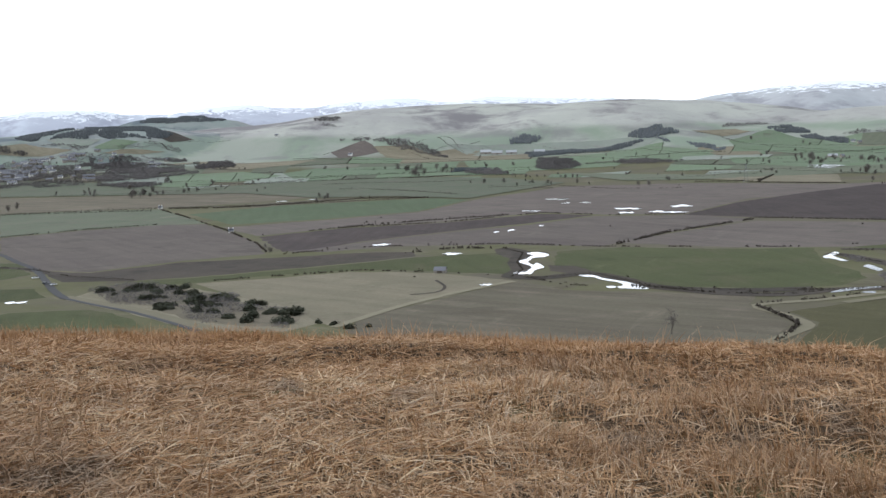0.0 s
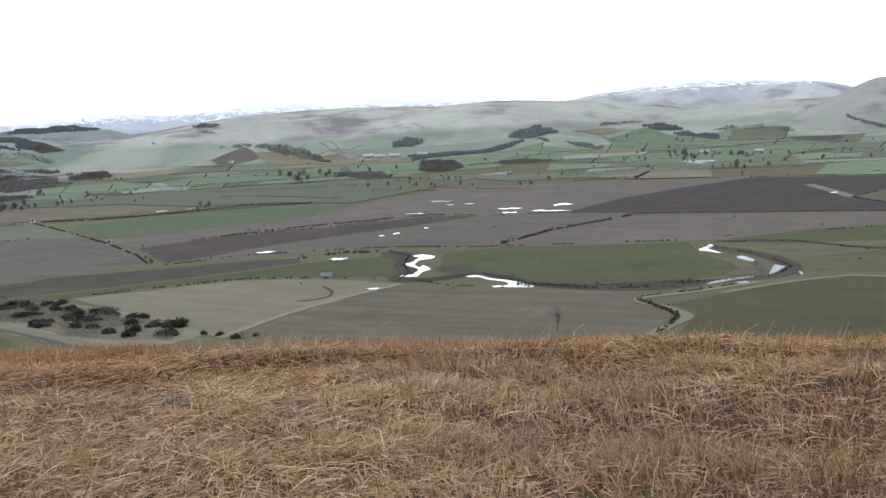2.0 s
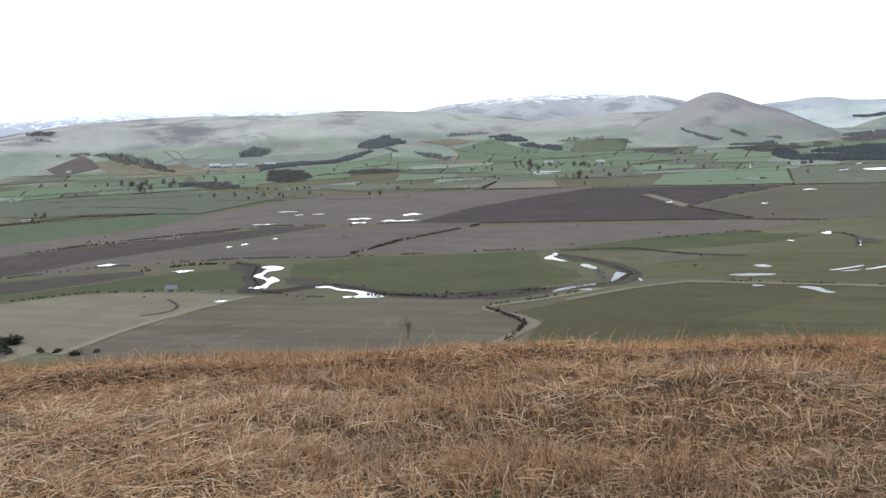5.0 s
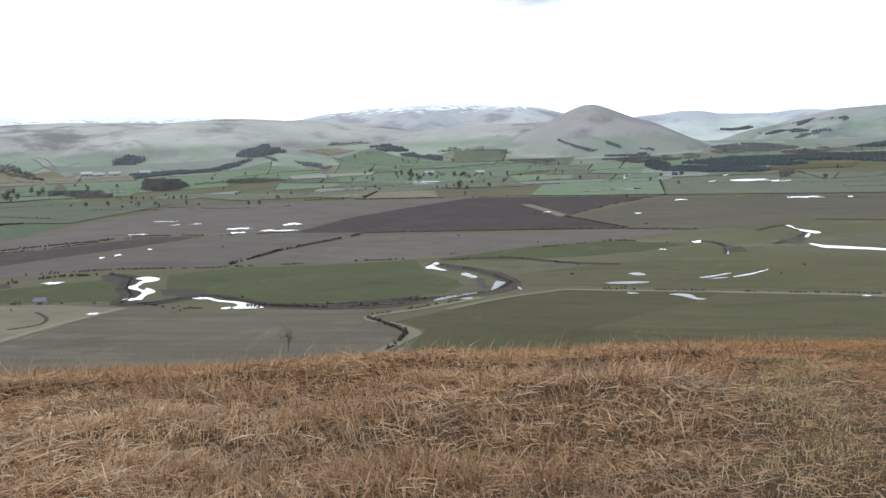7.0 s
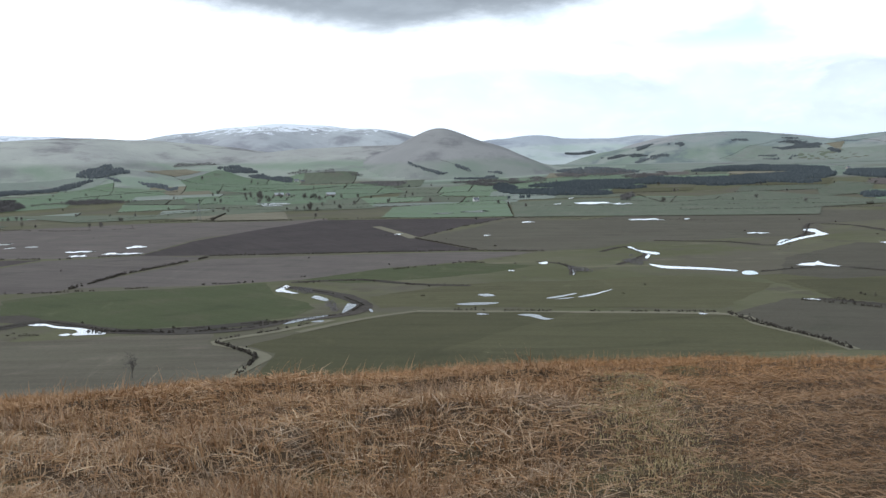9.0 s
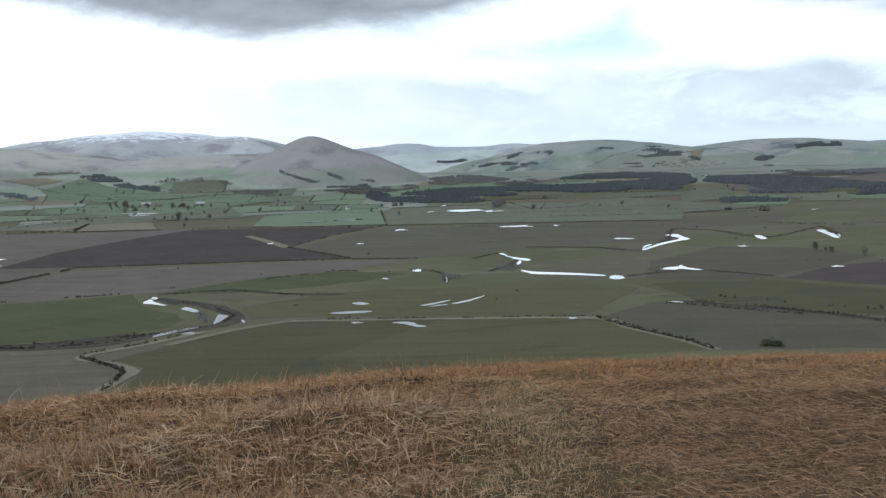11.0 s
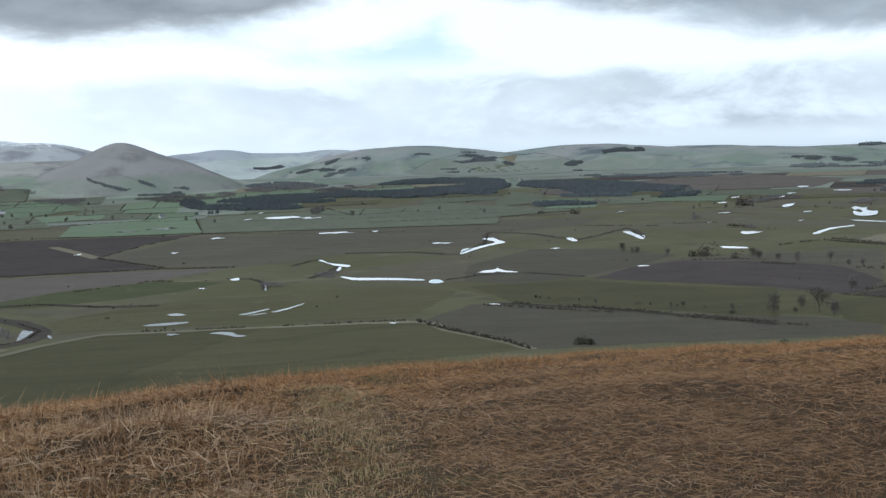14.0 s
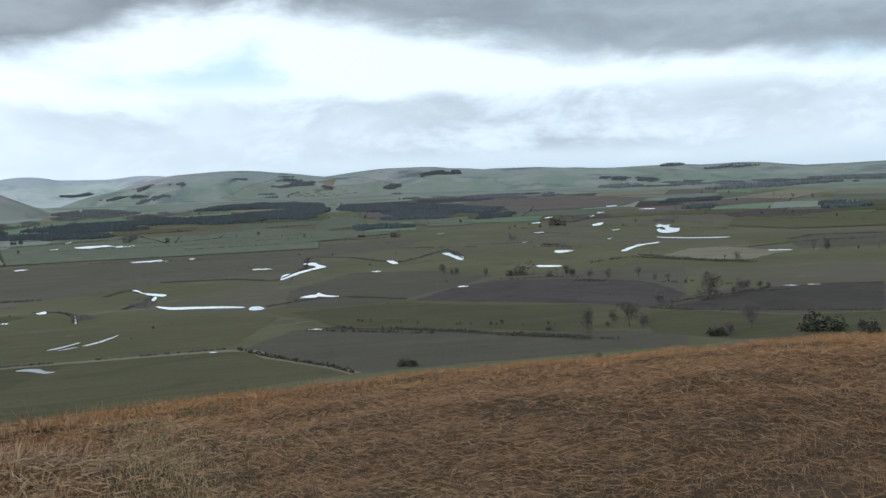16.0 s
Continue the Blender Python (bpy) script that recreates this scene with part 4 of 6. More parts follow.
field("tan", (1880, 1811), (2156, 1881), (2125, 1731), (1890, 1649))
field("olive", (1440, 1388), (1607, 1349), (1741, 1065), (1484, 908), (1236, 1079), (1258, 1226))
field("ploughed", (1514, 1490), (1631, 1423), (1663, 1316), (1515, 1297), (1428, 1377))
field("crop", (1638, 1401), (1976, 1209), (1818, 1112), (1632, 1317))
field("stubble", (1354, 2373), (1780, 2457), (1809, 2032), (1572, 1863), (1350, 1998))
field("lush", (8, 1662), (31, 1951), (185, 2043), (255, 2041), (209, 1588), (60, 1621))
field("tan", (-362, 1785), (-297, 1879), (-165, 1898), (-142, 1677), (-251, 1701))
field("pasture", (209, 1574), (258, 2004), (397, 2030), (540, 2015), (819, 1880), (626, 1436))
field("pasture", (-690, 1981), (-388, 1918), (-242, 2125), (-37, 2290), (0, 1933), (-157, 1926), (-362, 1785), (-493, 1755))
field("tan", (-498, 481), (-512, 538), (-450, 544), (-331, 495), (-296, 457), (-301, 432), (-349, 423), (-422, 455))
field("crop", (-494, 433), (-452, 457), (-406, 440), (-381, 420), (-454, 392), (-496, 420))
field("crop", (-735, 617), (-682, 615), (-619, 566), (-619, 538), (-631, 529))
field("crop", (-594, 497), (-557, 512), (-518, 485), (-533, 462), (-546, 456))
field("greystubble", (-511, 523), (-507, 549), (-475, 552), (-431, 525), (-404, 523), (-366, 493), (-319, 477), (-304, 443), (-334, 440), (-376, 447), (-425, 477), (-457, 484))
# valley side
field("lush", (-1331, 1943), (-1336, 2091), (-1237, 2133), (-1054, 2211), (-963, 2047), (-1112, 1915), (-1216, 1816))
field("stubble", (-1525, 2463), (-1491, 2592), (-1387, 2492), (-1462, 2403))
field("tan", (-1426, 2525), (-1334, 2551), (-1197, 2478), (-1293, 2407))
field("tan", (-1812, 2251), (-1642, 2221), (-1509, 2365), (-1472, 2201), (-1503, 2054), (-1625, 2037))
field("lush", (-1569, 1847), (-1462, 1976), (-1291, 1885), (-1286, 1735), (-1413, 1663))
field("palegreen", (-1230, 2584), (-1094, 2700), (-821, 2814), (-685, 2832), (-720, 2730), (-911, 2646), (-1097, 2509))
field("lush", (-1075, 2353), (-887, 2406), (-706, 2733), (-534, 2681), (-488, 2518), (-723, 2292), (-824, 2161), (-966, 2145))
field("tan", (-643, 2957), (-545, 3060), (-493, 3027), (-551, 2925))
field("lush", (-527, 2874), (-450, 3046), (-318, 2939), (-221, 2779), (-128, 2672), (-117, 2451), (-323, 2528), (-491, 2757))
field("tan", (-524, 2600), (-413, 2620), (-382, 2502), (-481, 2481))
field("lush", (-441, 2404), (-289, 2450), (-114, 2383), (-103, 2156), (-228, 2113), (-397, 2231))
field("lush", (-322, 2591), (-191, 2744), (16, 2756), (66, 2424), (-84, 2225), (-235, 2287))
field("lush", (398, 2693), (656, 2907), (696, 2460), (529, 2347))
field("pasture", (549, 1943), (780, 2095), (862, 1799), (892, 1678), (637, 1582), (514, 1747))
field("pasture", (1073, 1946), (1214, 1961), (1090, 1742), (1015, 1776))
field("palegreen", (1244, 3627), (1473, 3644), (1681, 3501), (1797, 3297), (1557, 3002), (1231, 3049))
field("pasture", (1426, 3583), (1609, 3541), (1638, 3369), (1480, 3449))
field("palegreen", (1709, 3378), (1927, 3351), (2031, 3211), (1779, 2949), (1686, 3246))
field("olive", (301, 750), (396, 737), (414, 693), (451, 642), (486, 615), (400, 507), (349, 584), (294, 651))
field("olive", (-7, 733), (53, 783), (97, 795), (148, 785), (233, 798), (285, 732), (212, 627), (143, 646), (14, 680), (0, 677))
field("fallow", (362, 901), (480, 1017), (547, 970), (567, 868), (480, 803), (401, 757), (337, 746), (311, 787))
field("stubble", (689, 2792), (861, 2833), (832, 2727), (660, 2673))
field("pasture", (887, 2053), (1033, 2274), (1065, 2172), (986, 2020), (902, 1911), (822, 1884))
field("tan", (958, 2587), (1059, 2721), (1097, 2672), (1047, 2592), (1062, 2508), (1032, 2450), (947, 2517))
field("palegreen", (1231, 3629), (1369, 3711), (1573, 3630), (1574, 3525), (1775, 3463), (1730, 3354), (1448, 3032), (1422, 3460))
field("tan", (1598, 3631), (1665, 3619), (1604, 3523))
field("rough", (-332, 786), (-298, 772), (-281, 774), (-285, 732), (-279, 695), (-264, 660), (-276, 678), (-296, 729), (-321, 758))
field("rough", (-256, 700), (-235, 701), (-204, 667), (-182, 652), (-157, 620), (-160, 612), (-193, 646), (-217, 660), (-244, 673))
field("tan", (-2344, 2045), (-2310, 2125), (-2156, 2151), (-2198, 2084), (-2249, 2048), (-2309, 2013))
field("palegreen", (-2299, 2190), (-2158, 2264), (-2145, 2204), (-2196, 2151))
field("lush", (-2125, 2197), (-2129, 2277), (-2058, 2305), (-2056, 2225), (-2105, 2190))
field("tan", (-2078, 2175), (-2052, 2228), (-1964, 2302), (-1990, 2233))
field("tan", (-1735, 1743), (-1747, 1819), (-1667, 1706))
field("tan", (-1851, 2160), (-1809, 2254), (-1781, 2284), (-1799, 2121))
field("rough", (-2091, 2391), (-2092, 2475), (-1981, 2449), (-2007, 2372))
field("ploughed", (407, 743), (475, 798), (537, 818), (585, 777), (617, 711), (609, 676), (576, 607), (501, 561), (491, 611), (452, 674))
field("rough", (501, 557), (548, 569), (596, 576), (648, 585), (699, 571), (734, 546), (594, 442), (555, 486), (518, 528))
# river banks, lanes and the road
hedge(1.5, 0.38, (-328, 791), (-300, 765), (-283, 710), (-265, 674), (-260, 642), (-238, 641), (-224, 658), (-207, 665), (-158, 622), (-110, 620), (-68, 637))
strip("riverbank", FIELD["rough"], "dark rough river bank with reeds and thorn", "bank", 15, 0.35, (-328, 791), (-300, 765), (-283, 710), (-265, 674), (-260, 642), (-238, 641), (-224, 658), (-207, 665), (-158, 622), (-110, 620), (-68, 637))
hedge(1.5, 0.38, (-172, 625), (-113, 607), (-79, 613), (-58, 635), (-20, 657), (-11, 696), (-30, 751), (-63, 797), (-77, 806))
strip("riverbank", FIELD["rough"], "dark rough river bank with reeds and thorn", "bank", 13, 0.35, (-172, 625), (-113, 607), (-79, 613), (-58, 635), (-20, 657), (-11, 696), (-30, 751), (-63, 797), (-77, 806))
hedge(1.5, 0.38, (-70, 834), (-15, 838), (28, 796), (69, 777))
strip("riverbank", FIELD["rough"], "dark rough river bank with reeds and thorn", "bank", 9, 0.35, (-70, 834), (-15, 838), (28, 796), (69, 777))
hedge(1.5, 0.38, (143, 929), (159, 911), (164, 878), (155, 823))
strip("riverbank", FIELD["rough"], "dark rough river bank with reeds and thorn", "bank", 5, 0.35, (143, 929), (159, 911), (164, 878), (155, 823))
hedge(1.5, 0.38, (217, 1003), (251, 1047), (252, 965), (227, 917), (206, 885))
strip("riverbank", FIELD["rough"], "dark rough river bank with reeds and thorn", "bank", 6, 0.35, (217, 1003), (251, 1047), (252, 965), (227, 917), (206, 885))
hedge(1.5, 0.38, (298, 1104), (364, 1067), (395, 1014), (475, 1129), (543, 1278), (578, 1224), (582, 1097), (721, 1220), (655, 1071))
strip("riverbank", FIELD["rough"], "dark rough river bank with reeds and thorn", "bank", 7, 0.35, (298, 1104), (364, 1067), (395, 1014), (475, 1129), (543, 1278), (578, 1224), (582, 1097), (721, 1220), (655, 1071))
hedge(1.5, 0.38, (303, 805), (344, 819), (378, 814), (407, 758))
strip("riverbank", FIELD["rough"], "dark rough river bank with reeds and thorn", "bank", 5, 0.35, (303, 805), (344, 819), (378, 814), (407, 758))
hedge(1.5, 0.38, (637, 1582), (587, 1718), (454, 1679), (336, 1870))
strip("riverbank", FIELD["rough"], "dark rough river bank with reeds and thorn", "bank", 5, 0.35, (637, 1582), (587, 1718), (454, 1679), (336, 1870))
hedge(1.5, 0.38, (-682, 593), (-641, 589), (-581, 566), (-513, 562))
strip("riverbank", FIELD["rough"], "dark rough river bank with reeds and thorn", "bank", 9, 0.35, (-682, 593), (-641, 589), (-581, 566), (-513, 562))
hedge(1.5, 0.38, (283, 654), (321, 606), (351, 556), (385, 487))
strip("riverbank", FIELD["rough"], "dark rough river bank with reeds and thorn", "bank", 7, 0.35, (283, 654), (321, 606), (351, 556), (385, 487))
strip("track", TRACK, "pale grassy track along a field edge", "track", 6.5, 0.37, (-71, 472), (-63, 501), (-58, 523), (-72, 547), (-90, 572), (-61, 598), (-29, 633))
strip("track", TRACK, "pale grassy track along a field edge", "track", 6, 0.37, (23, 658), (117, 634), (204, 610))
strip("track", TRACK, "pale grassy track along a field edge", "track", 6, 0.37, (-47, 593), (-12, 633), (23, 658))
strip("track", TRACK, "pale grassy track along a field edge", "track", 7, 0.37, (118, 633), (206, 604), (212, 566), (226, 516), (229, 485))
strip("track", TRACK, "pale grassy track along a field edge", "track", 14, 0.37, (-1, 1457), (24, 1340), (45, 1233))
strip("track", TRACK, "pale grassy track along a field edge", "track", 6, 0.37, (-282, 451), (-279, 512), (-269, 566), (-251, 623))
strip("road", ASPHALT, "grey asphalt valley road", "road", 5.5, 0.38, (-862, 711), (-761, 663), (-691, 620), (-643, 592), (-582, 545), (-534, 507), (-502, 485))
strip("road", ASPHALT, "narrow grey asphalt lane", "road", 3.6, 0.38, (-502, 485), (-461, 470), (-419, 456), (-369, 433), (-344, 420))
strip("verge", TRACK, "pale roadside verge", "verge", 9, 0.34, (-508, 490), (-467, 477), (-426, 464), (-373, 441), (-342, 427))
strip("ditch", FIELD["rough"], "dark wet ditch in a stubble field", "ditch", 2.2, 0.36, (-292, 556), (-284, 563), (-280, 574), (-286, 592), (-303, 614))
# water
water("bright flood water lying over a green meadow", (1205, 1342), (1243, 1373), (1223, 1339), (1237, 1340), (1196, 1299), (1172, 1262), (1175, 1252), (1114, 1189), (1085, 1177), (1080, 1190), (1120, 1244), (1157, 1281), (1134, 1247), (1146, 1252), (1192, 1311), (1173, 1298))
water("shallow white flood pool lying in a field", (1024, 1135), (1031, 1080), (1065, 1043), (1054, 1033), (1022, 1069), (1014, 1120))
water("shallow white flood pool lying in a field", (906, 1037), (932, 1050), (955, 1058), (944, 1046), (921, 1037))
water("bright curving river water between dark banks", (679, 1163), (693, 1167), (672, 1119), (669, 1093), (641, 1050), (645, 1070), (662, 1112))
water("bright curving river water between dark banks", (-296, 765), (-290, 771), (-276, 760), (-274, 744), (-280, 738), (-280, 729), (-282, 726), (-286, 745), (-286, 752), (-293, 758))
water("bright curving river water between dark banks", (-283, 729), (-279, 728), (-277, 716), (-271, 705), (-266, 699), (-268, 710), (-259, 698), (-254, 688), (-255, 680), (-255, 671), (-251, 654), (-256, 656), (-259, 659), (-259, 669), (-263, 687), (-271, 699), (-280, 708), (-285, 717), (-284, 723))
water("bright curving river water between dark banks", (-265, 656), (-263, 664), (-257, 661), (-255, 653), (-260, 653))
water("bright curving river water between dark banks", (-218, 656), (-215, 661), (-207, 658), (-200, 649), (-191, 643), (-181, 637), (-171, 627), (-160, 615), (-161, 610), (-166, 610), (-172, 610), (-177, 610), (-180, 616), (-178, 621), (-182, 630), (-189, 636), (-198, 641), (-206, 651), (-212, 651))
water("bright curving river water between dark banks", (-187, 614), (-183, 618), (-180, 614), (-182, 609))
water("bright curving river water between dark banks", (-78, 788), (-76, 795), (-73, 816), (-69, 808), (-70, 798), (-72, 792), (-64, 774), (-59, 765), (-63, 764), (-71, 775), (-76, 778))
water("bright curving river water between dark banks", (-48, 739), (-46, 749), (-41, 742), (-35, 725), (-38, 719), (-44, 731))
water("bright curving river water between dark banks", (-24, 661), (-23, 680), (-22, 703), (-18, 700), (-15, 695), (-18, 680), (-21, 668))
water("bright curving river water between dark banks", (-58, 624), (-54, 636), (-48, 644), (-41, 649), (-33, 655), (-33, 649), (-41, 642), (-47, 635), (-53, 627))
water("bright curving river water between dark banks", (-42, 629), (-37, 635), (-34, 633), (-35, 627))
water("bright curving river water between dark banks", (-7, 675), (-5, 672), (-4, 660), (-6, 663))
water("bright curving river water between dark banks", (250, 1036), (258, 1046), (255, 1014), (258, 1000), (267, 972), (260, 957), (254, 978), (251, 992), (254, 1022))
water("bright curving river water between dark banks", (244, 937), (255, 966), (252, 949), (243, 926))
water("bright curving river water between dark banks", (232, 880), (236, 879), (240, 867), (248, 859), (260, 850), (273, 838), (287, 819), (284, 810), (268, 824), (255, 834), (243, 841), (234, 851))
water("bright curving river water between dark banks", (284, 797), (292, 811), (298, 808), (295, 789), (285, 785))
water("bright curving river water between dark banks", (398, 1015), (417, 1057), (430, 1073), (435, 1071), (456, 1093), (481, 1118), (492, 1143), (493, 1180), (505, 1194), (513, 1189), (503, 1155), (498, 1122), (483, 1104), (463, 1088), (434, 1055), (417, 1034), (401, 1013))
water("bright flood water lying over a green meadow", (345, 839), (360, 851), (368, 853), (375, 865), (371, 842), (376, 821), (367, 823), (362, 836), (357, 830))
water("bright curving river water between dark banks", (578, 1124), (587, 1124), (573, 1083), (564, 1079))
water("bright curving river water between dark banks", (164, 870), (164, 860), (156, 821), (156, 831))
water("bright curving river water between dark banks", (143, 921), (152, 928), (149, 909), (144, 909))
water("shallow white flood pool lying in a field", (84, 628), (90, 631), (97, 625), (98, 615), (103, 608), (97, 606), (94, 612), (90, 621))
water("shallow white flood pool lying in a field", (50, 683), (62, 687), (79, 683), (72, 676), (57, 676))
water("shallow white flood pool lying in a field", (69, 725), (76, 728), (81, 717), (74, 714))
water("shallow white flood pool lying in a field", (113, 697), (125, 706), (136, 715), (137, 713), (126, 701), (117, 694))
water("shallow white flood pool lying in a field", (117, 688), (125, 694), (132, 695), (128, 691))
water("shallow white flood pool lying in a field", (136, 699), (149, 710), (165, 730), (164, 726), (150, 706), (137, 695))
water("bright flood water lying over a green meadow", (831, 988), (904, 1043), (938, 1048), (888, 1022), (830, 977))
water("bright flood water lying over a green meadow", (783, 1059), (797, 1039), (767, 1029))
water("bright flood water lying over a green meadow", (653, 915), (666, 890), (656, 880), (642, 896))
pool(1278, 1746, 6, 28, -0.96)
pool(1173, 1641, 7, 28, -0.98)
pool(1002, 1395, 8, 21, -1.02)
pool(1104, 1323, 6, 18, -0.96)
pool(967, 1174, 3, 18, -0.90)
pool(861, 1235, 4, 12, -0.88)
pool(1419, 1753, 8, 19, -1.05)
pool(1540, 1740, 16, 28, -1.04)
pool(1347, 1690, 5, 22, -0.98)
pool(1565, 1892, 13, 25, -1.04)
pool(1671, 2446, 23, 36, -1.07)
pool(837, 989, 4, 13, -0.88)
water("bright flood water lying over a green meadow", (1188, 1491), (1239, 1521), (1184, 1462), (1159, 1446))
pool(-472, 1333, 20, 22, 0.00)
pool(-437, 1266, 7, 15, 0.00)
pool(-414, 1276, 8, 15, 0.00)
pool(-333, 1185, 17, 16, 0.06)
pool(-319, 1133, 11, 15, 0.09)
pool(-291, 1149, 8, 15, 0.06)
pool(-271, 1144, 16, 14, 0.10)
pool(-281, 1229, 12, 21, 0.04)
pool(-438, 1146, 16, 12, 0.10)
pool(-377, 932, 4, 11, 0.12)
pool(-385, 914, 3, 8, 0.20)
pool(-444, 795, 8, 11, 0.13)
pool(-354, 748, 8, 9, 0.19)
pool(-262, 603, 4, 6, 0.28)
pool(-520, 463, 8, 6, 0.26)
pool(-880, 1282, 8, 19, 0.00)
pool(-855, 1327, 9, 20, 0.00)
pool(-363, 978, 3, 9, 0.20)
pool(-211, 2095, 28, 24, -0.14)
pool(-209, 2144, 39, 26, -0.39)
pool(162, 1739, 25, 41, -0.52)
pool(110, 1718, 20, 24, -0.50)
pool(399, 1887, 35, 41, -0.53)
pool(438, 1845, 19, 32, -0.54)
pool(375, 1438, 27, 23, -0.46)
pool(212, 1455, 10, 17, -0.42)
pool(429, 1423, 6, 17, -0.50)
pool(63, 636, 4, 5, -0.12)
pool(193, 608, 3, 4, -0.17)
pool(111, 865, 3, 8, -0.20)
pool(131, 1244, 5, 13, -0.32)
pool(26, 1302, 4, 14, -0.40)
pool(386, 2055, 4, 24, -0.46)
pool(331, 1892, 5, 25, -0.51)
pool(505, 1008, 6, 10, -0.61)
pool(901, 1550, 5, 33, -0.79)
pool(431, 1161, 14, 12, -0.64)
pool(488, 798, 4, 7, -0.46)
pool(279, 649, 7, 4, -0.53)
pool(795, 1054, 12, 14, -1.09)
pool(929, 828, 13, 12, -1.04)
pool(487, 798, 5, 7, -0.98)
pool(665, 582, 6, 6, -0.91)
pool(681, 573, 5, 6, -0.85)
# hedges
hedge(2.4, 0.2, (-1175, 1029), (-1089, 1100), (-998, 1154))
hedge(2.2, 0.25, (-984, 1154), (-839, 1221), (-754, 1296), (-679, 1363))
hedge(2.2, 0.4, (-975, 1126), (-849, 1026), (-684, 889), (-567, 782), (-518, 727))
hedge(2, 0.35, (-897, 783), (-864, 870), (-815, 935))
hedge(2.2, 0.5, (-612, 844), (-569, 928), (-483, 1001), (-416, 1125), (-329, 1103), (-251, 1124))
hedge(3, 0.35, (-244, 835), (-226, 932), (-172, 1072))
hedge(2, 0.5, (-502, 711), (-445, 782), (-336, 823), (-254, 817), (-149, 836), (-91, 846), (-41, 890))
hedge(2, 0.5, (-455, 576), (-435, 595), (-378, 646), (-316, 648), (-261, 644))
hedge(2.8, 0.25, (-89, 568), (-77, 549), (-68, 535), (-63, 524), (-64, 498), (-67, 478))
hedge(2, 0.5, (-88, 580), (-61, 602), (-29, 637))
hedge(3, 0.3, (-1272, 1567), (-1186, 1730), (-1052, 1812), (-910, 1891))
hedge(2.5, 0.45, (-690, 1552), (-609, 1649), (-464, 1554), (-353, 1562))
hedge(3.5, 0.2, (-366, 1704), (-274, 1741), (-271, 1868))
hedge(2.5, 0.3, (-241, 1692), (-149, 1669))
hedge(3, 0.4, (-390, 748), (-370, 783), (-323, 792))
hedge(3, 0.35, (-1124, 2090), (-963, 2047), (-817, 2145), (-698, 2257), (-538, 2329))
hedge(3, 0.3, (-922, 2543), (-715, 2708), (-471, 2498))
hedge(3, 0.35, (-547, 2901), (-348, 2727), (-119, 2486))
hedge(2.5, 0.5, (-345, 1702), (-145, 1665), (-27, 1651), (196, 1567))
hedge(2.3, 0.35, (-174, 1088), (-78, 1078), (90, 1060), (173, 1022))
hedge(2.3, 0.4, (45, 1233), (102, 1062))
hedge(2.3, 0.4, (203, 1563), (292, 1492), (459, 1373))
hedge(2.5, 0.4, (254, 2006), (207, 1575), (111, 1397), (45, 1233))
hedge(2, 0.55, (23, 663), (118, 636), (205, 612))
hedge(2.4, 0.4, (-172, 623), (-112, 605), (-61, 636))
hedge(2, 0.6, (3, 899), (80, 946), (139, 907))
hedge(3, 0.4, (348, 2185), (536, 2164), (516, 1851))
hedge(2, 0.45, (-69, 827), (-15, 834), (28, 792))
hedge(3, 0.22, (208, 606), (213, 565), (226, 516), (229, 485))
hedge(2.4, 0.45, (287, 654), (322, 609), (353, 558), (386, 489))
hedge(3, 0.35, (303, 1859), (498, 1762), (649, 1744), (854, 1648))
hedge(3, 0.6, (313, 673), (346, 614), (382, 572))
hedge(2.5, 0.55, (697, 1313), (798, 1195), (847, 1073))
hedge(2.5, 0.6, (533, 856), (571, 767), (657, 644))
hedge(2.5, 0.45, (272, 649), (335, 566), (396, 473))
hedge(2.8, 0.25, (798, 918), (797, 810), (806, 748))
hedge(2.5, 0.3, (1516, 1484), (1436, 1254), (1514, 1199))
hedge(2.2, 0.5, (508, 557), (598, 579), (672, 559))
hedge(2.2, 0.6, (582, 773), (622, 680), (654, 602))
hedge(2.2, 0.6, (487, 859), (549, 817), (598, 793))
hedge(3, 0.45, (1058, 1568), (1195, 1417), (1203, 1172))
hedge(2.5, 0.5, (922, 890), (1071, 891), (1144, 849))
hedge(3, 0.3, (1887, 1662), (2043, 1514))
# woods
wood("bare", 2.6, 4.2, (-513, 523), (-507, 549), (-475, 552), (-431, 525), (-404, 523), (-366, 493), (-319, 477), (-304, 443), (-334, 440), (-376, 447), (-425, 477), (-457, 484))
wood("spruce", 8.2, 8.5, (219, 2219), (245, 2351), (397, 2343), (505, 2241), (478, 2122), (364, 2152), (265, 2113))
wood("spruce", 8.2, 8.5, (364, 2469), (498, 2595), (636, 2559), (755, 2667), (893, 2853), (1019, 2871), (1045, 2802), (930, 2535), (873, 2306), (778, 2274), (659, 2330), (565, 2277), (423, 2344))
wood("spruce", 8.2, 8.5, (893, 2853), (1026, 2994), (1125, 2968), (1230, 2786), (1112, 2467), (962, 2246), (885, 2319), (930, 2535), (1045, 2802))
wood("spruce", 8.2, 8.5, (790, 2021), (854, 2116), (813, 2000))
wood("spruce", 8.2, 8.5, (1206, 2620), (1355, 2549), (1390, 2271), (1401, 2109), (1327, 2008), (1235, 2063), (1165, 2015), (1122, 2110), (1153, 2311), (1137, 2470))
wood("spruce", 8.2, 8.5, (1061, 2100), (1208, 2042), (1138, 1900), (1040, 1957))
wood("spruce", 8.2, 8.5, (901, 1893), (957, 1972), (1040, 1887), (996, 1796), (873, 1810))
wood("spruce", 8.2, 8.5, (1181, 1876), (1230, 1943), (1295, 1918), (1230, 1822))
wood("spruce", 8.2, 8.5, (141, 2273), (196, 2365), (221, 2237), (178, 2157))
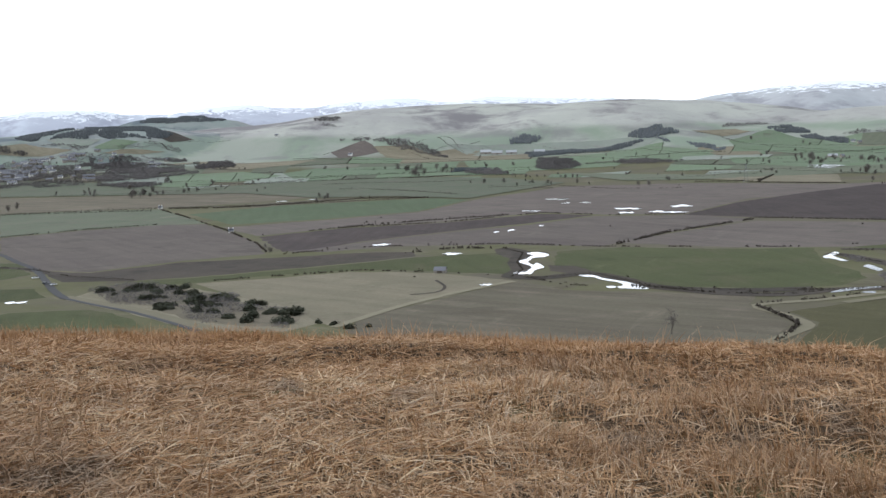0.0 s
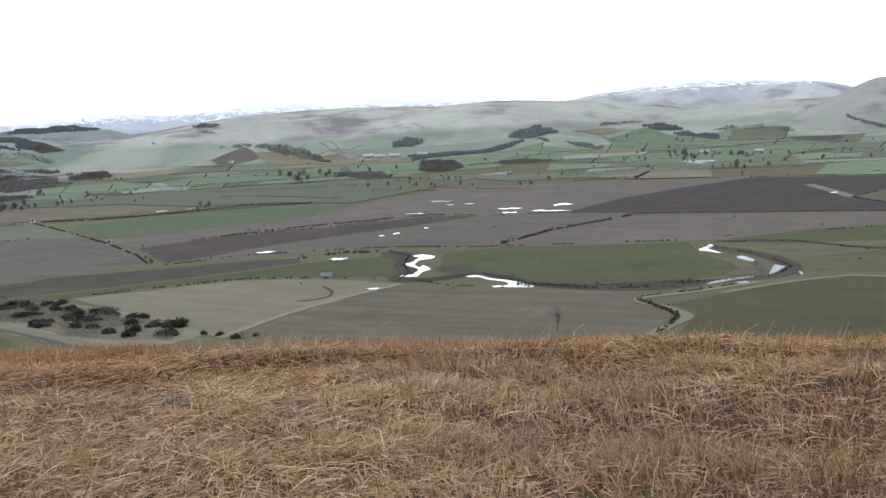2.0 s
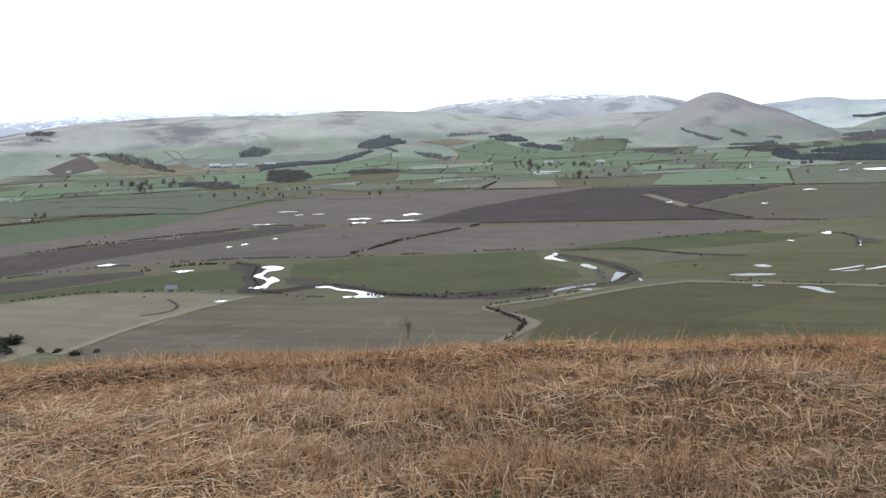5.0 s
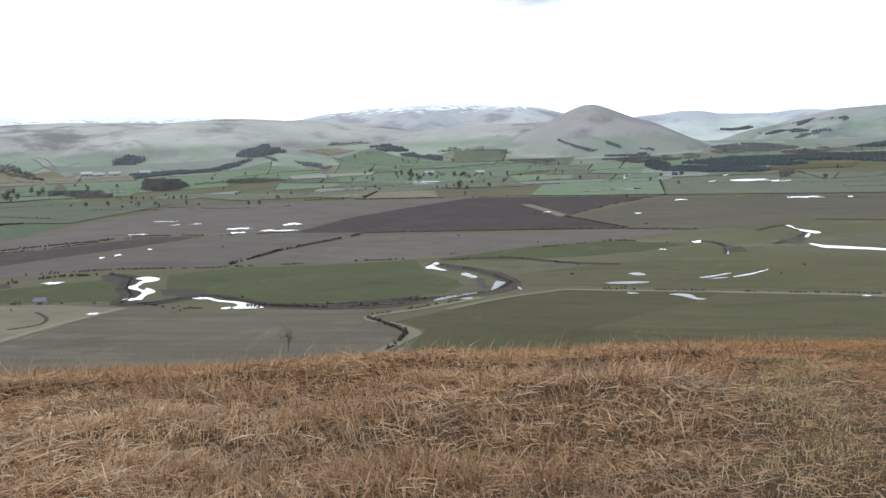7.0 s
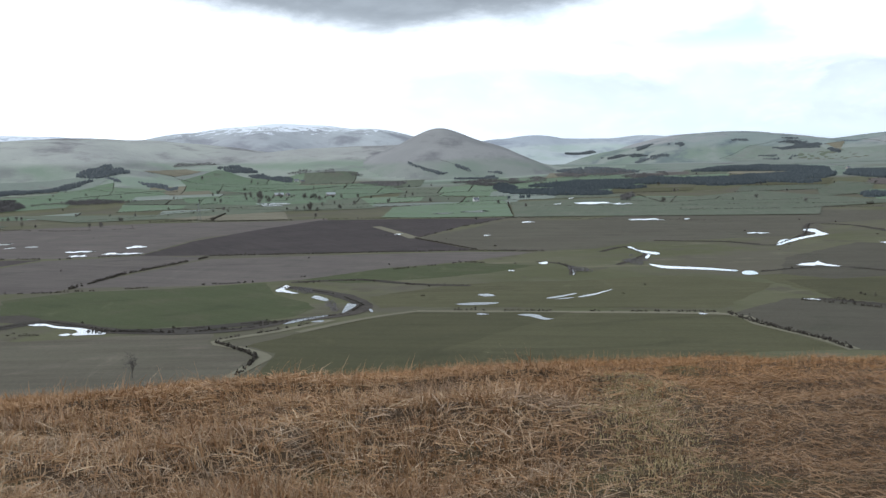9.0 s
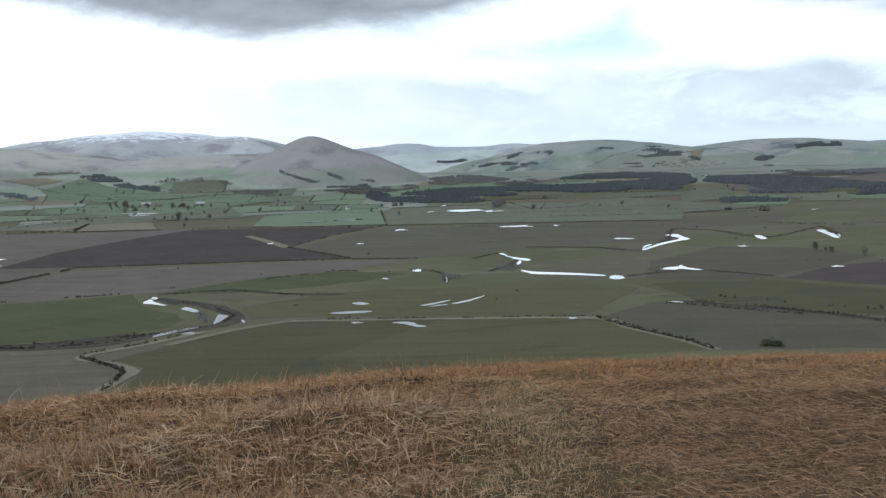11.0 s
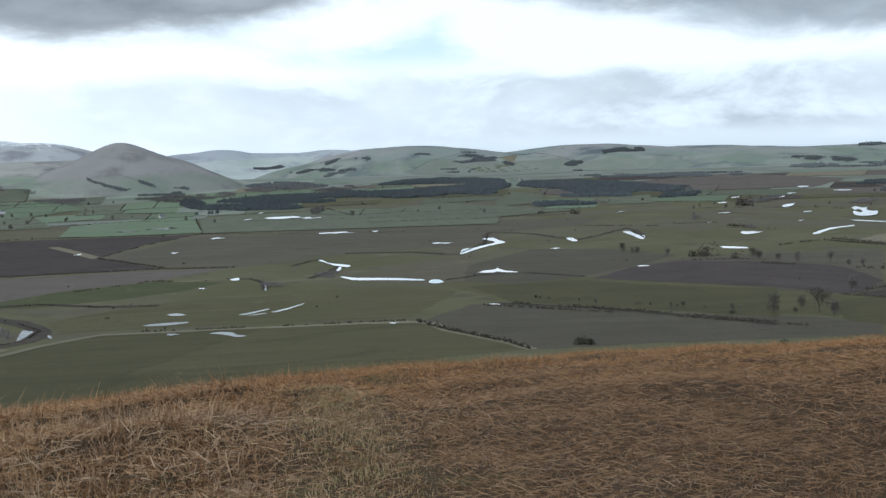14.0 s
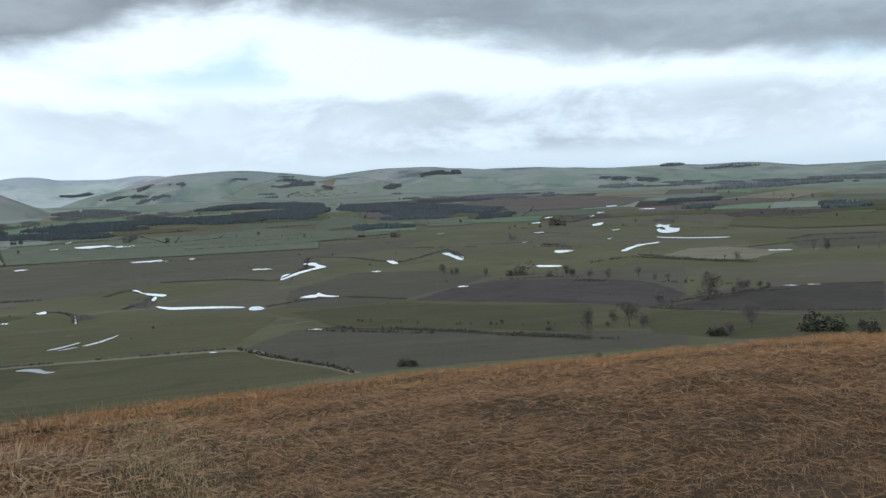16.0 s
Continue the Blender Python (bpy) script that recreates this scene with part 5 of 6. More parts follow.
wood("bare", 7, 8, (482, 2839), (592, 3078), (727, 3064), (711, 2825), (519, 2702))
wood("bare", 7, 8, (195, 2671), (290, 2771), (382, 2587), (263, 2518))
wood("bare", 7, 8, (345, 2732), (443, 2787), (447, 2633), (354, 2585))
wood("bare", 7, 8, (611, 2707), (791, 2849), (768, 2713), (646, 2600))
wood("spruce", 6.8, 5.5, (771, 4227), (889, 4244), (900, 4210), (775, 4189))
wood("spruce", 6.8, 5.5, (995, 3922), (1062, 3923), (1060, 3875), (990, 3887))
wood("spruce", 6.8, 5.5, (1086, 3849), (1140, 3819), (1127, 3780))
wood("spruce", 6.8, 5.5, (1420, 3674), (1567, 3666), (1601, 3583), (1422, 3651))
wood("spruce", 6.8, 5.5, (1727, 3369), (1820, 3391), (1771, 3314), (1726, 3323))
wood("spruce", 6.8, 5.5, (1937, 3460), (2119, 3468), (2079, 3383), (1918, 3418))
wood("spruce", 6.8, 5.5, (1593, 3619), (1603, 3512), (1579, 3486))
wood("spruce", 6.8, 5.5, (1348, 3577), (1441, 3530), (1429, 3503))
wood("spruce", 6.8, 5.5, (852, 3969), (945, 3902), (1025, 3751), (927, 3832))
wood("spruce", 6.1, 8.5, (1337, 3629), (1462, 3554), (1458, 3535), (1338, 3612))
wood("spruce", 6.1, 8.5, (1461, 3725), (1568, 3749), (1553, 3677), (1461, 3706))
wood("spruce", 6.1, 8.5, (1598, 3631), (1601, 3514), (1579, 3503), (1580, 3572))
wood("spruce", 6.1, 8.5, (1736, 3372), (1780, 3411), (1801, 3390), (1774, 3347), (1722, 3339))
wood("spruce", 6.1, 8.5, (992, 3996), (1067, 3930), (1017, 3915))
wood("spruce", 6.1, 8.5, (1083, 3864), (1137, 3825), (1120, 3795))
wood("spruce", 6.1, 8.5, (947, 3825), (1062, 3755), (1069, 3726), (947, 3765))
wood("spruce", 6.1, 8.5, (1296, 3768), (1364, 3782), (1365, 3764), (1296, 3747))
wood("spruce", 6.1, 8.5, (1474, 3798), (1558, 3784), (1601, 3789), (1516, 3761))
wood("spruce", 6.1, 8.5, (1701, 3232), (1732, 3234), (1658, 3095))
wood("spruce", 7.5, 7.6, (1561, 1662), (1670, 1744), (1710, 1705), (1619, 1614), (1580, 1630))
wood("spruce", 7.5, 7.6, (1672, 1857), (1750, 1898), (1871, 1859), (1813, 1801), (1644, 1824))
wood("spruce", 7.5, 7.6, (1270, 2010), (1362, 2130), (1433, 2133), (1362, 2027), (1302, 2013))
wood("spruce", 7.5, 7.6, (1177, 1860), (1249, 1962), (1329, 1946), (1257, 1841))
wood("bare", 6, 7, (1217, 1669), (1274, 1677), (1335, 1680), (1236, 1594), (1190, 1607))
wood("bare", 6, 7, (1315, 1471), (1409, 1563), (1375, 1472), (1319, 1417))
wood("bare", 6, 7, (1344, 1426), (1350, 1366), (1281, 1281), (1308, 1366))
wood("bare", 6, 7, (830, 1141), (857, 1136), (824, 1097), (812, 1112))
wood("bare", 6, 7, (895, 1339), (930, 1366), (906, 1323))
wood("bare", 9, 8, (-788, 2101), (-886, 2405), (-831, 2392), (-763, 2294), (-700, 2126), (-726, 2061))
wood("bare", 9, 8, (-925, 1998), (-924, 2064), (-855, 2071), (-796, 1934), (-861, 1938))
wood("bare", 9, 8, (-1334, 2570), (-1285, 2552), (-1206, 2509), (-1141, 2404), (-1193, 2470), (-1268, 2517))
wood("bare", 9, 8, (-1667, 1706), (-1811, 1917), (-1794, 2009), (-1584, 1958), (-1545, 1883), (-1568, 1725), (-1593, 1696))
wood("bare", 9, 8, (-2030, 2029), (-2086, 2141), (-2036, 2144), (-1996, 2202), (-1956, 2201), (-1812, 2037), (-1844, 1940))
wood("bare", 9, 8, (-2371, 2057), (-2267, 2078), (-2241, 2060), (-2325, 2015))
wood("bare", 9, 8, (-1975, 2222), (-1922, 2268), (-1862, 2265), (-1886, 2225))
wood("bare", 9, 8, (-1533, 1588), (-1493, 1641), (-1388, 1633), (-1401, 1540))
wood("bare", 7, 11, (-2276, 1953), (-2199, 2052), (-2119, 2154), (-1957, 2216), (-1715, 2096), (-1555, 1757), (-1591, 1551), (-1696, 1450))
wood("bare", 9, 16, (-2025, 1784), (-2061, 1957), (-1862, 1890), (-1739, 1618))
wood("bare", 9, 12, (-1939, 2241), (-1889, 2299), (-1858, 2236))
wood("bare", 12, 11, (-1755, 2167), (-1667, 2218), (-1565, 2081), (-1652, 2051))
wood("spruce", 8.8, 8.5, (-1107, 2733), (-1074, 2779), (-1024, 2771), (-1027, 2743), (-1087, 2704))
wood("spruce", 8.2, 7.6, (-1006, 2610), (-921, 2675), (-817, 2745), (-741, 2807), (-726, 2787), (-796, 2698), (-889, 2581), (-946, 2465))
wood("bare", 10, 9, (-868, 2315), (-850, 2405), (-761, 2294), (-727, 2192), (-804, 2161))
wood("bare", 9, 10, (-750, 2294), (-635, 2355), (-505, 2292), (-610, 2218))
wood("spruce", 6.8, 6.8, (-977, 2095), (-911, 2113), (-867, 2016), (-930, 2000))
wood("bare", 10, 10, (-1786, 2808), (-1698, 2799), (-1633, 2710), (-1674, 2676))
wood("bare", 10, 9, (-1513, 2615), (-1393, 2597), (-1230, 2513), (-1211, 2480), (-1351, 2517))
wood("bare", 9, 9, (-1566, 2578), (-1510, 2609), (-1467, 2566), (-1528, 2544))
wood("spruce", 8.2, 9.3, (77, 2595), (189, 2709), (307, 2619), (337, 2436), (304, 2283), (184, 2291), (92, 2449))
wood("spruce", 7.5, 13.6, (521, 3066), (687, 3250), (741, 2873), (557, 2845))
wood("bare", 8, 10, (-44, 2787), (75, 2771), (85, 2612), (-27, 2626))
wood("bare", 10, 8, (486, 2049), (530, 2131), (493, 1973), (465, 1936))
wood("bare", 9, 8, (873, 1314), (914, 1347), (855, 1264))
wood("spruce", 6.8, 11.9, (1462, 2750), (1635, 2582), (1774, 2399), (1561, 2466))
wood("spruce", 8.8, 13.6, (2088, 2115), (2389, 2188), (2652, 2202), (2971, 2201), (2578, 1910), (2395, 1988), (2116, 1978))
wood("spruce", 8.2, 7.6, (1712, 1415), (1823, 1471), (1866, 1428), (1776, 1353), (1679, 1368))
wood("spruce", 10.9, 13.6, (2917, 3221), (3041, 3271), (3002, 3148), (2932, 3155))
wood("spruce", 6.8, 13.6, (2213, 2734), (2436, 2852), (2270, 2576), (2075, 2483))
wood("spruce", 8.2, 17, (2958, 3025), (3139, 2990), (3117, 2826), (2990, 2878))
wood("spruce", 5, 6, (88, 2995), (148, 2924), (202, 2891), (201, 2875), (144, 2906), (91, 2975))
wood("spruce", 5, 6, (213, 2946), (286, 2926), (354, 2919), (349, 2901), (281, 2904), (215, 2932))
hedge(2.2, 0.3, (811, 1247), (869, 1225))
hedge(2.2, 0.3, (1017, 1439), (1016, 1330))
hedge(4, 0.1, (841, 1165), (850, 1126))
hedge(2.4, 0.15, (779, 893), (782, 836), (796, 801), (798, 748))
hedge(2.4, 0.3, (530, 575), (565, 581), (599, 579), (650, 589))
hedge(2, 0.25, (319, 611), (346, 569), (374, 521), (391, 493))
hedge(2, 0.35, (499, 564), (516, 526), (555, 486), (592, 441))
hedge(3, 0.2, (1460, 1422), (1461, 1276), (1464, 1105))
hedge(2.4, 0.35, (1063, 934), (1143, 960), (1211, 905))
wood("bare", 6, 8, (1203, 1635), (1271, 1662), (1353, 1697), (1310, 1649), (1207, 1587))
wood("bare", 6, 8, (1307, 1455), (1414, 1550), (1393, 1479), (1334, 1425))
wood("bare", 7, 8, (1554, 1650), (1687, 1746), (1764, 1726), (1661, 1628), (1589, 1644))
wood("spruce", 8, 8, (1684, 1853), (1754, 1911), (1857, 1825), (1785, 1764))
wood("spruce", 8, 8, (1673, 1388), (1832, 1504), (1866, 1428), (1752, 1334))
wood("spruce", 7, 7, (214, 2830), (242, 2860), (327, 2882), (332, 2796))
wood("bare", 2.6, 3.2, (155, 869), (169, 877), (174, 840), (163, 815), (155, 831))
wood("bare", 2.6, 3.2, (220, 920), (245, 970), (241, 917), (223, 869), (214, 882))
wood("bare", 2.4, 3.2, (-65, 797), (-50, 790), (-36, 757), (-50, 761))
wood("bare", 2.4, 3.2, (-35, 722), (-23, 714), (-25, 685), (-29, 665), (-34, 680))
hedge(3, 0.1, (1216, 3630), (1332, 3695), (1453, 3746), (1594, 3622), (1734, 3625), (1775, 3463), (1838, 3326))
hedge(3.2, 0.25, (483, 1630), (554, 1614), (631, 1591))
hedge(3.2, 0.25, (644, 1574), (708, 1593), (760, 1581), (812, 1569))
hedge(2.6, 0.35, (705, 889), (747, 903), (782, 911))
hedge(2.6, 0.2, (779, 908), (784, 848), (790, 774))
hedge(4.5, 0.05, (-267, 1713), (-271, 1898))
hedge(2.6, 0.2, (-281, 1696), (-210, 1672), (-142, 1668))
hedge(3.2, 0.2, (-321, 2624), (-215, 2549), (-99, 2666), (-42, 2675))
hedge(2.2, 0.3, (-1301, 2701), (-1279, 2698), (-1185, 2570), (-1135, 2526))
hedge(2.6, 0.2, (-1116, 2356), (-995, 2348))
hedge(3, 0.2, (-958, 1837), (-922, 1911), (-892, 1925))
hedge(3, 0.2, (-845, 2046), (-790, 2088))
hedge(2.6, 0.3, (-691, 1608), (-647, 1590), (-558, 1564))
hedge(3, 0.1, (-1292, 2497), (-1258, 2477), (-1199, 2414))
hedge(1.8, 0.35, (-248, 639), (-238, 633), (-216, 617), (-198, 615))
hedge(3.5, 0.1, (-2010, 2343), (-1971, 2319), (-1937, 2334))
hedge(3, 0.3, (-1875, 1934), (-1979, 2182))
# trees
tree(893, 1320, 12)
tree(-244, 2235, 24)
tree(-279, 2361, 9)
tree(-208, 2305, 13)
tree(-227, 2245, 10)
tree(-129, 2244, 14)
tree(-121, 1909, 14)
tree(-157, 2284, 12)
tree(-474, 2903, 12)
tree(-313, 2813, 9)
tree(-190, 2241, 8)
tree(-279, 2276, 8)
tree(-346, 2273, 9)
tree(-377, 2257, 8)
tree(-967, 1880, 21)
tree(-973, 1935, 16)
tree(-965, 2007, 14)
tree(-953, 2026, 11)
tree(-924, 2148, 10)
tree(-957, 1878, 10)
tree_row(11, 7, (-755, 1878), (-686, 1865), (-610, 1848))
tree(-1325, 1363, 10)
tree(-1219, 1338, 15)
tree(-1212, 1351, 11)
tree(-1205, 1368, 10)
tree(-1207, 1455, 10)
tree(-1206, 1491, 10)
tree(-1421, 1450, 10)
tree(-1444, 1696, 14)
tree(-1405, 1540, 13)
tree(-2131, 2040, 11)
tree(-2244, 2059, 16)
pylon(-286, 1703, 30)
tree(985, 807, 10)
tree(-115, 483, 13, "lone bare forked tree in the field below the hill")
tree(-1394, 1411, 10)
tree(-1348, 1377, 10)
tree(-1252, 1384, 13)
tree(-1256, 1409, 13)
tree(-1228, 1411, 9)
tree(-1231, 1109, 7)
tree(-1322, 1604, 9)
tree(-1100, 2058, 16)
tree(-1068, 2044, 15)
tree(-1037, 2045, 16)
tree(-984, 2063, 14)
tree(-1443, 1392, 9)
tree(-1078, 1494, 7)
tree(-822, 1305, 8)
tree(-823, 1284, 7)
tree(-650, 1637, 6)
tree(-593, 1648, 8)
tree(-417, 1741, 8)
tree(-537, 752, 5)
tree(-512, 724, 6)
tree(-100, 1721, 8)
tree(-104, 2032, 10)
tree(-240, 2156, 15)
tree(-226, 2200, 12)
tree(-124, 1993, 14)
tree(-118, 2189, 12)
tree(147, 1537, 5)
tree(-428, 1770, 9)
tree(516, 1851, 12)
tree_row(9, 9, (-294, 2361), (-162, 2309), (-36, 2255))
tree_row(8, 8, (-1534, 2050), (-1325, 2075), (-1121, 2057))
tree_row(10, 7, (-1563, 1583), (-1385, 1681), (-1214, 1772))
tree_row(10, 8, (-736, 1705), (-579, 1677), (-371, 1603))
tree_row(8, 8, (-542, 1932), (-378, 1868), (-256, 2050))
tree_row(8, 7, (-2158, 1937), (-2109, 2082), (-2002, 2178))
tree_row(7, 7, (1517, 1391), (1488, 1237), (1557, 1154))
tree_row(14, 8, (-270, 2295), (-185, 2330), (-108, 2267))
tree(513, 570, 13)
tree(562, 568, 22)
tree(433, 509, 18)
tree(432, 495, 11)
tree(435, 528, 10)
tree(409, 521, 14)
tree(477, 448, 16)
tree(447, 448, 7)
tree(452, 442, 8)
tree(810, 778, 11)
tree(941, 791, 12)
tree(953, 783, 12)
tree(610, 584, 12)
tree(621, 588, 10)
tree(633, 585, 7)
tree(645, 588, 6)
tree(629, 686, 11)
tree(628, 702, 6)
tree(536, 917, 11)
tree(545, 905, 8)
tree(557, 869, 9)
tree(572, 847, 6)
tree(596, 788, 12)
tree(602, 788, 10)
tree(609, 769, 9)
tree(616, 752, 10)
tree(636, 733, 11)
tree(642, 677, 4)
tree(976, 759, 7)
tree(998, 749, 7)
tree(642, 653, 10)
tree(598, 580, 7)
tree(363, 587, 4)
tree(371, 575, 4)
tree(376, 569, 5)
tree(385, 559, 3)
tree(397, 547, 5)
tree(402, 545, 3)
tree(333, 629, 3)
tree(340, 619, 3)
tree(420, 515, 5)
tree(539, 904, 8)
thorn(584, 840, 22.2)
thorn(570, 843, 12.1)
thorn(591, 804, 14.0)
thorn(1147, 1542, 31.2)
thorn(828, 1572, 19.2)
thorn(798, 1642, 13.8)
thorn(505, 425, 17.9)
thorn(509, 414, 14.2)
thorn(525, 403, 12.9)
thorn(451, 450, 8.3)
wood("spruce", 8, 9, (-2378, 2133), (-2417, 2262), (-2382, 2316), (-3062, 3124), (-2165, 2486), (-2095, 2453), (-1996, 2434), (-1965, 2446), (-2011, 2377), (-2061, 2340), (-2132, 2281), (-2263, 2197), (-2310, 2160))
wood("spruce", 7, 9, (-2694, 2968), (-2651, 3017), (-2856, 3420), (-2723, 3434), (-2621, 3447), (-2428, 3176), (-2496, 3049), (-2576, 2989))
wood("bare", 8, 8, (-1635, 2019), (-1751, 2208), (-1715, 2234), (-1611, 2150), (-1530, 2035))
wood("spruce", 9, 9, (-796, 2830), (-764, 2895), (-732, 2967), (-706, 3000), (-643, 2977), (-680, 2883), (-727, 2811))
wood("spruce", 7, 8, (-732, 2831), (-659, 2789), (-594, 2779), (-520, 2755), (-502, 2643), (-568, 2723), (-651, 2754))
wood("bare", 8, 9, (-579, 3060), (-577, 3115), (-504, 3199), (-468, 3196), (-524, 3106))
wood("spruce", 8, 8, (-457, 3094), (-417, 3205), (-352, 3092), (-292, 2992), (-231, 2935), (-227, 2883), (-285, 2912), (-360, 3013), (-427, 3022))
wood("bare", 7, 9, (-264, 3043), (-206, 3037), (-170, 2989), (-201, 2965), (-244, 2994))
wood("bare", 7, 9, (-171, 3003), (-115, 3016), (-82, 2985), (-34, 2952), (-42, 2920), (-97, 2946), (-146, 2970))
wood("bare", 6, 8, (-2291, 2142), (-2218, 2174), (-2143, 2181), (-2099, 2221), (-2118, 2155), (-2192, 2147))
wood("bare", 6, 9, (-2080, 2223), (-2045, 2298), (-1996, 2359), (-1940, 2338), (-2004, 2296), (-2027, 2230))
hedge(4, 0.1, (-689, 2440), (-628, 2531), (-562, 2624), (-484, 2597))
hedge(4, 0.1, (-321, 2502), (-250, 2550), (-182, 2560), (-102, 2644), (11, 2696))
hedge(3, 0.25, (-1329, 1647), (-1247, 1682), (-1180, 1761), (-1173, 1835), (-1130, 1899), (-1076, 1949), (-993, 1999))
hedge(3, 0.2, (-1592, 2381), (-1449, 2380), (-1316, 2387), (-1155, 2392), (-1024, 2449))
hedge(3, 0.3, (-946, 1550), (-877, 1547), (-760, 1487), (-660, 1422))
hedge(3, 0.15, (-1167, 1022), (-1115, 1052), (-1044, 1086), (-975, 1109))
hedge(3.2, 0.2, (-976, 1145), (-909, 1159), (-865, 1191), (-834, 1242), (-779, 1340), (-679, 1363))
hedge(2.6, 0.3, (-1433, 1369), (-1358, 1402), (-1283, 1447), (-1196, 1466))
hedge(2.6, 0.3, (-569, 929), (-534, 989), (-491, 1040), (-445, 1094))
hedge(2.6, 0.3, (-398, 1954), (-302, 2040), (-184, 1975), (-106, 1909))
hedge(2.6, 0.3, (-507, 1786), (-436, 1831), (-365, 1895))
hedge(2.4, 0.3, (-1288, 2652), (-1231, 2588), (-1190, 2563), (-1157, 2541))
tree(-1119, 2091, 15)
tree(-1063, 2028, 15)
tree(-1047, 2046, 15)
tree(-1023, 2096, 15)
tree(-1007, 2112, 13)
tree(-964, 2230, 9)
tree(-1291, 1421, 12)
tree(-1256, 1410, 12)
tree(-1257, 1435, 14)
tree(-1227, 1424, 10)
tree(-1383, 1425, 11)
tree(-1396, 1529, 11)
tree(-852, 1339, 10)
tree(-838, 1339, 10)
tree(-1217, 1081, 11)
tree(-1252, 1129, 11)
tree(-1203, 1452, 8)
tree(-1223, 1490, 10)
tree(-333, 2847, 12)
tree(-218, 2372, 10)
tree(-264, 2355, 12)
tree(-240, 2312, 10)
tree(-158, 2331, 11)
tree(-137, 2304, 12)
tree(-285, 2397, 12)
tree(-127, 2000, 11)
tree(-29, 1630, 5)
tree(-82, 1626, 5)
# gorse on the lower slope
bush(-501, 517, 7.4)
bush(-498, 517, 8.9)
bush(-497, 511, 11.8)
bush(-479, 505, 6.6)
bush(-492, 517, 6.7)
bush(-494, 515, 9.7)
bush(-501, 517, 11.3)
bush(-481, 518, 9.1)
bush(-475, 522, 8.6)
bush(-484, 531, 11.1)
bush(-484, 523, 10.7)
bush(-476, 521, 6.4)
bush(-485, 533, 11.3)
bush(-461, 521, 7.2)
bush(-474, 534, 7.8)
bush(-477, 536, 11.0)
bush(-453, 517, 8.5)
bush(-471, 531, 10.8)
bush(-460, 524, 7.0)
bush(-454, 517, 11.2)
bush(-469, 527, 7.1)
bush(-467, 527, 6.9)
bush(-449, 498, 9.0)
bush(-443, 504, 8.0)
bush(-447, 493, 9.3)
bush(-444, 495, 11.4)
bush(-444, 499, 10.3)
bush(-438, 503, 6.0)
bush(-417, 479, 7.9)
bush(-414, 478, 9.3)
bush(-409, 468, 8.9)
bush(-413, 471, 10.3)
bush(-413, 482, 8.9)
bush(-421, 477, 6.5)
bush(-406, 472, 7.5)
bush(-417, 475, 11.1)
bush(-416, 473, 8.1)
bush(-404, 489, 10.6)
bush(-388, 486, 11.9)
bush(-390, 485, 9.8)
bush(-413, 498, 10.1)
bush(-391, 490, 9.7)
bush(-395, 484, 7.9)
bush(-395, 488, 11.5)
bush(-411, 502, 8.8)
bush(-410, 503, 11.5)
bush(-395, 484, 7.8)
bush(-401, 514, 11.2)
bush(-402, 509, 10.7)
bush(-389, 507, 9.7)
bush(-400, 511, 8.7)
bush(-385, 506, 6.8)
bush(-402, 512, 10.6)
bush(-402, 509, 8.2)
bush(-394, 511, 10.0)
bush(-396, 501, 6.8)
bush(-384, 490, 6.5)
bush(-367, 496, 6.9)
bush(-362, 499, 10.9)
bush(-360, 499, 7.1)
bush(-367, 498, 11.4)
bush(-369, 497, 8.2)
bush(-345, 469, 9.5)
bush(-341, 478, 8.1)
bush(-356, 479, 9.7)
bush(-354, 480, 6.6)
bush(-346, 469, 8.4)
bush(-357, 483, 11.6)
bush(-339, 477, 7.1)
bush(-340, 480, 9.9)
bush(-339, 476, 8.0)
bush(-339, 474, 7.8)
bush(-334, 487, 6.1)
bush(-330, 475, 6.1)
bush(-321, 476, 11.7)
bush(-331, 478, 11.0)
bush(-325, 480, 10.8)
bush(-326, 482, 10.8)
bush(-327, 479, 11.7)
bush(-329, 474, 7.0)
bush(-329, 489, 9.5)
bush(-420, 513, 9.0)
bush(-432, 523, 9.4)
bush(-429, 522, 11.6)
bush(-423, 516, 10.6)
bush(-438, 519, 11.8)
bush(-427, 516, 6.7)
bush(-336, 449, 9.9)
bush(-353, 458, 10.1)
bush(-342, 462, 10.5)
bush(-341, 460, 9.7)
bush(-336, 451, 11.0)
bush(-337, 454, 7.8)
bush(-316, 459, 11.6)
bush(-317, 457, 8.4)
bush(-312, 453, 9.6)
bush(-317, 454, 11.4)
bush(-388, 472, 10.2)
bush(-375, 469, 7.9)
bush(-370, 468, 7.4)
bush(-383, 468, 8.0)
bush(-372, 469, 9.8)
bush(-457, 533, 12.0)
bush(-453, 543, 11.4)
bush(-454, 539, 8.4)
bush(-452, 540, 8.4)
bush(-287, 460, 6.1)
bush(-296, 459, 6.7)
bush(-286, 456, 5.8)
bush(-265, 457, 4.8)
bush(-273, 451, 8.9)
bush(-265, 457, 5.6)
bush(504, 416, 24.0)
bush(505, 409, 18.0)
bush(494, 416, 18.0)
bush(444, 444, 14.0)
bush(510, 388, 16.0)
bush(388, 534, 7.0)
bush(259, 489, 12.0)
bush(263, 485, 10.0)
bush(341, 426, 12.0)
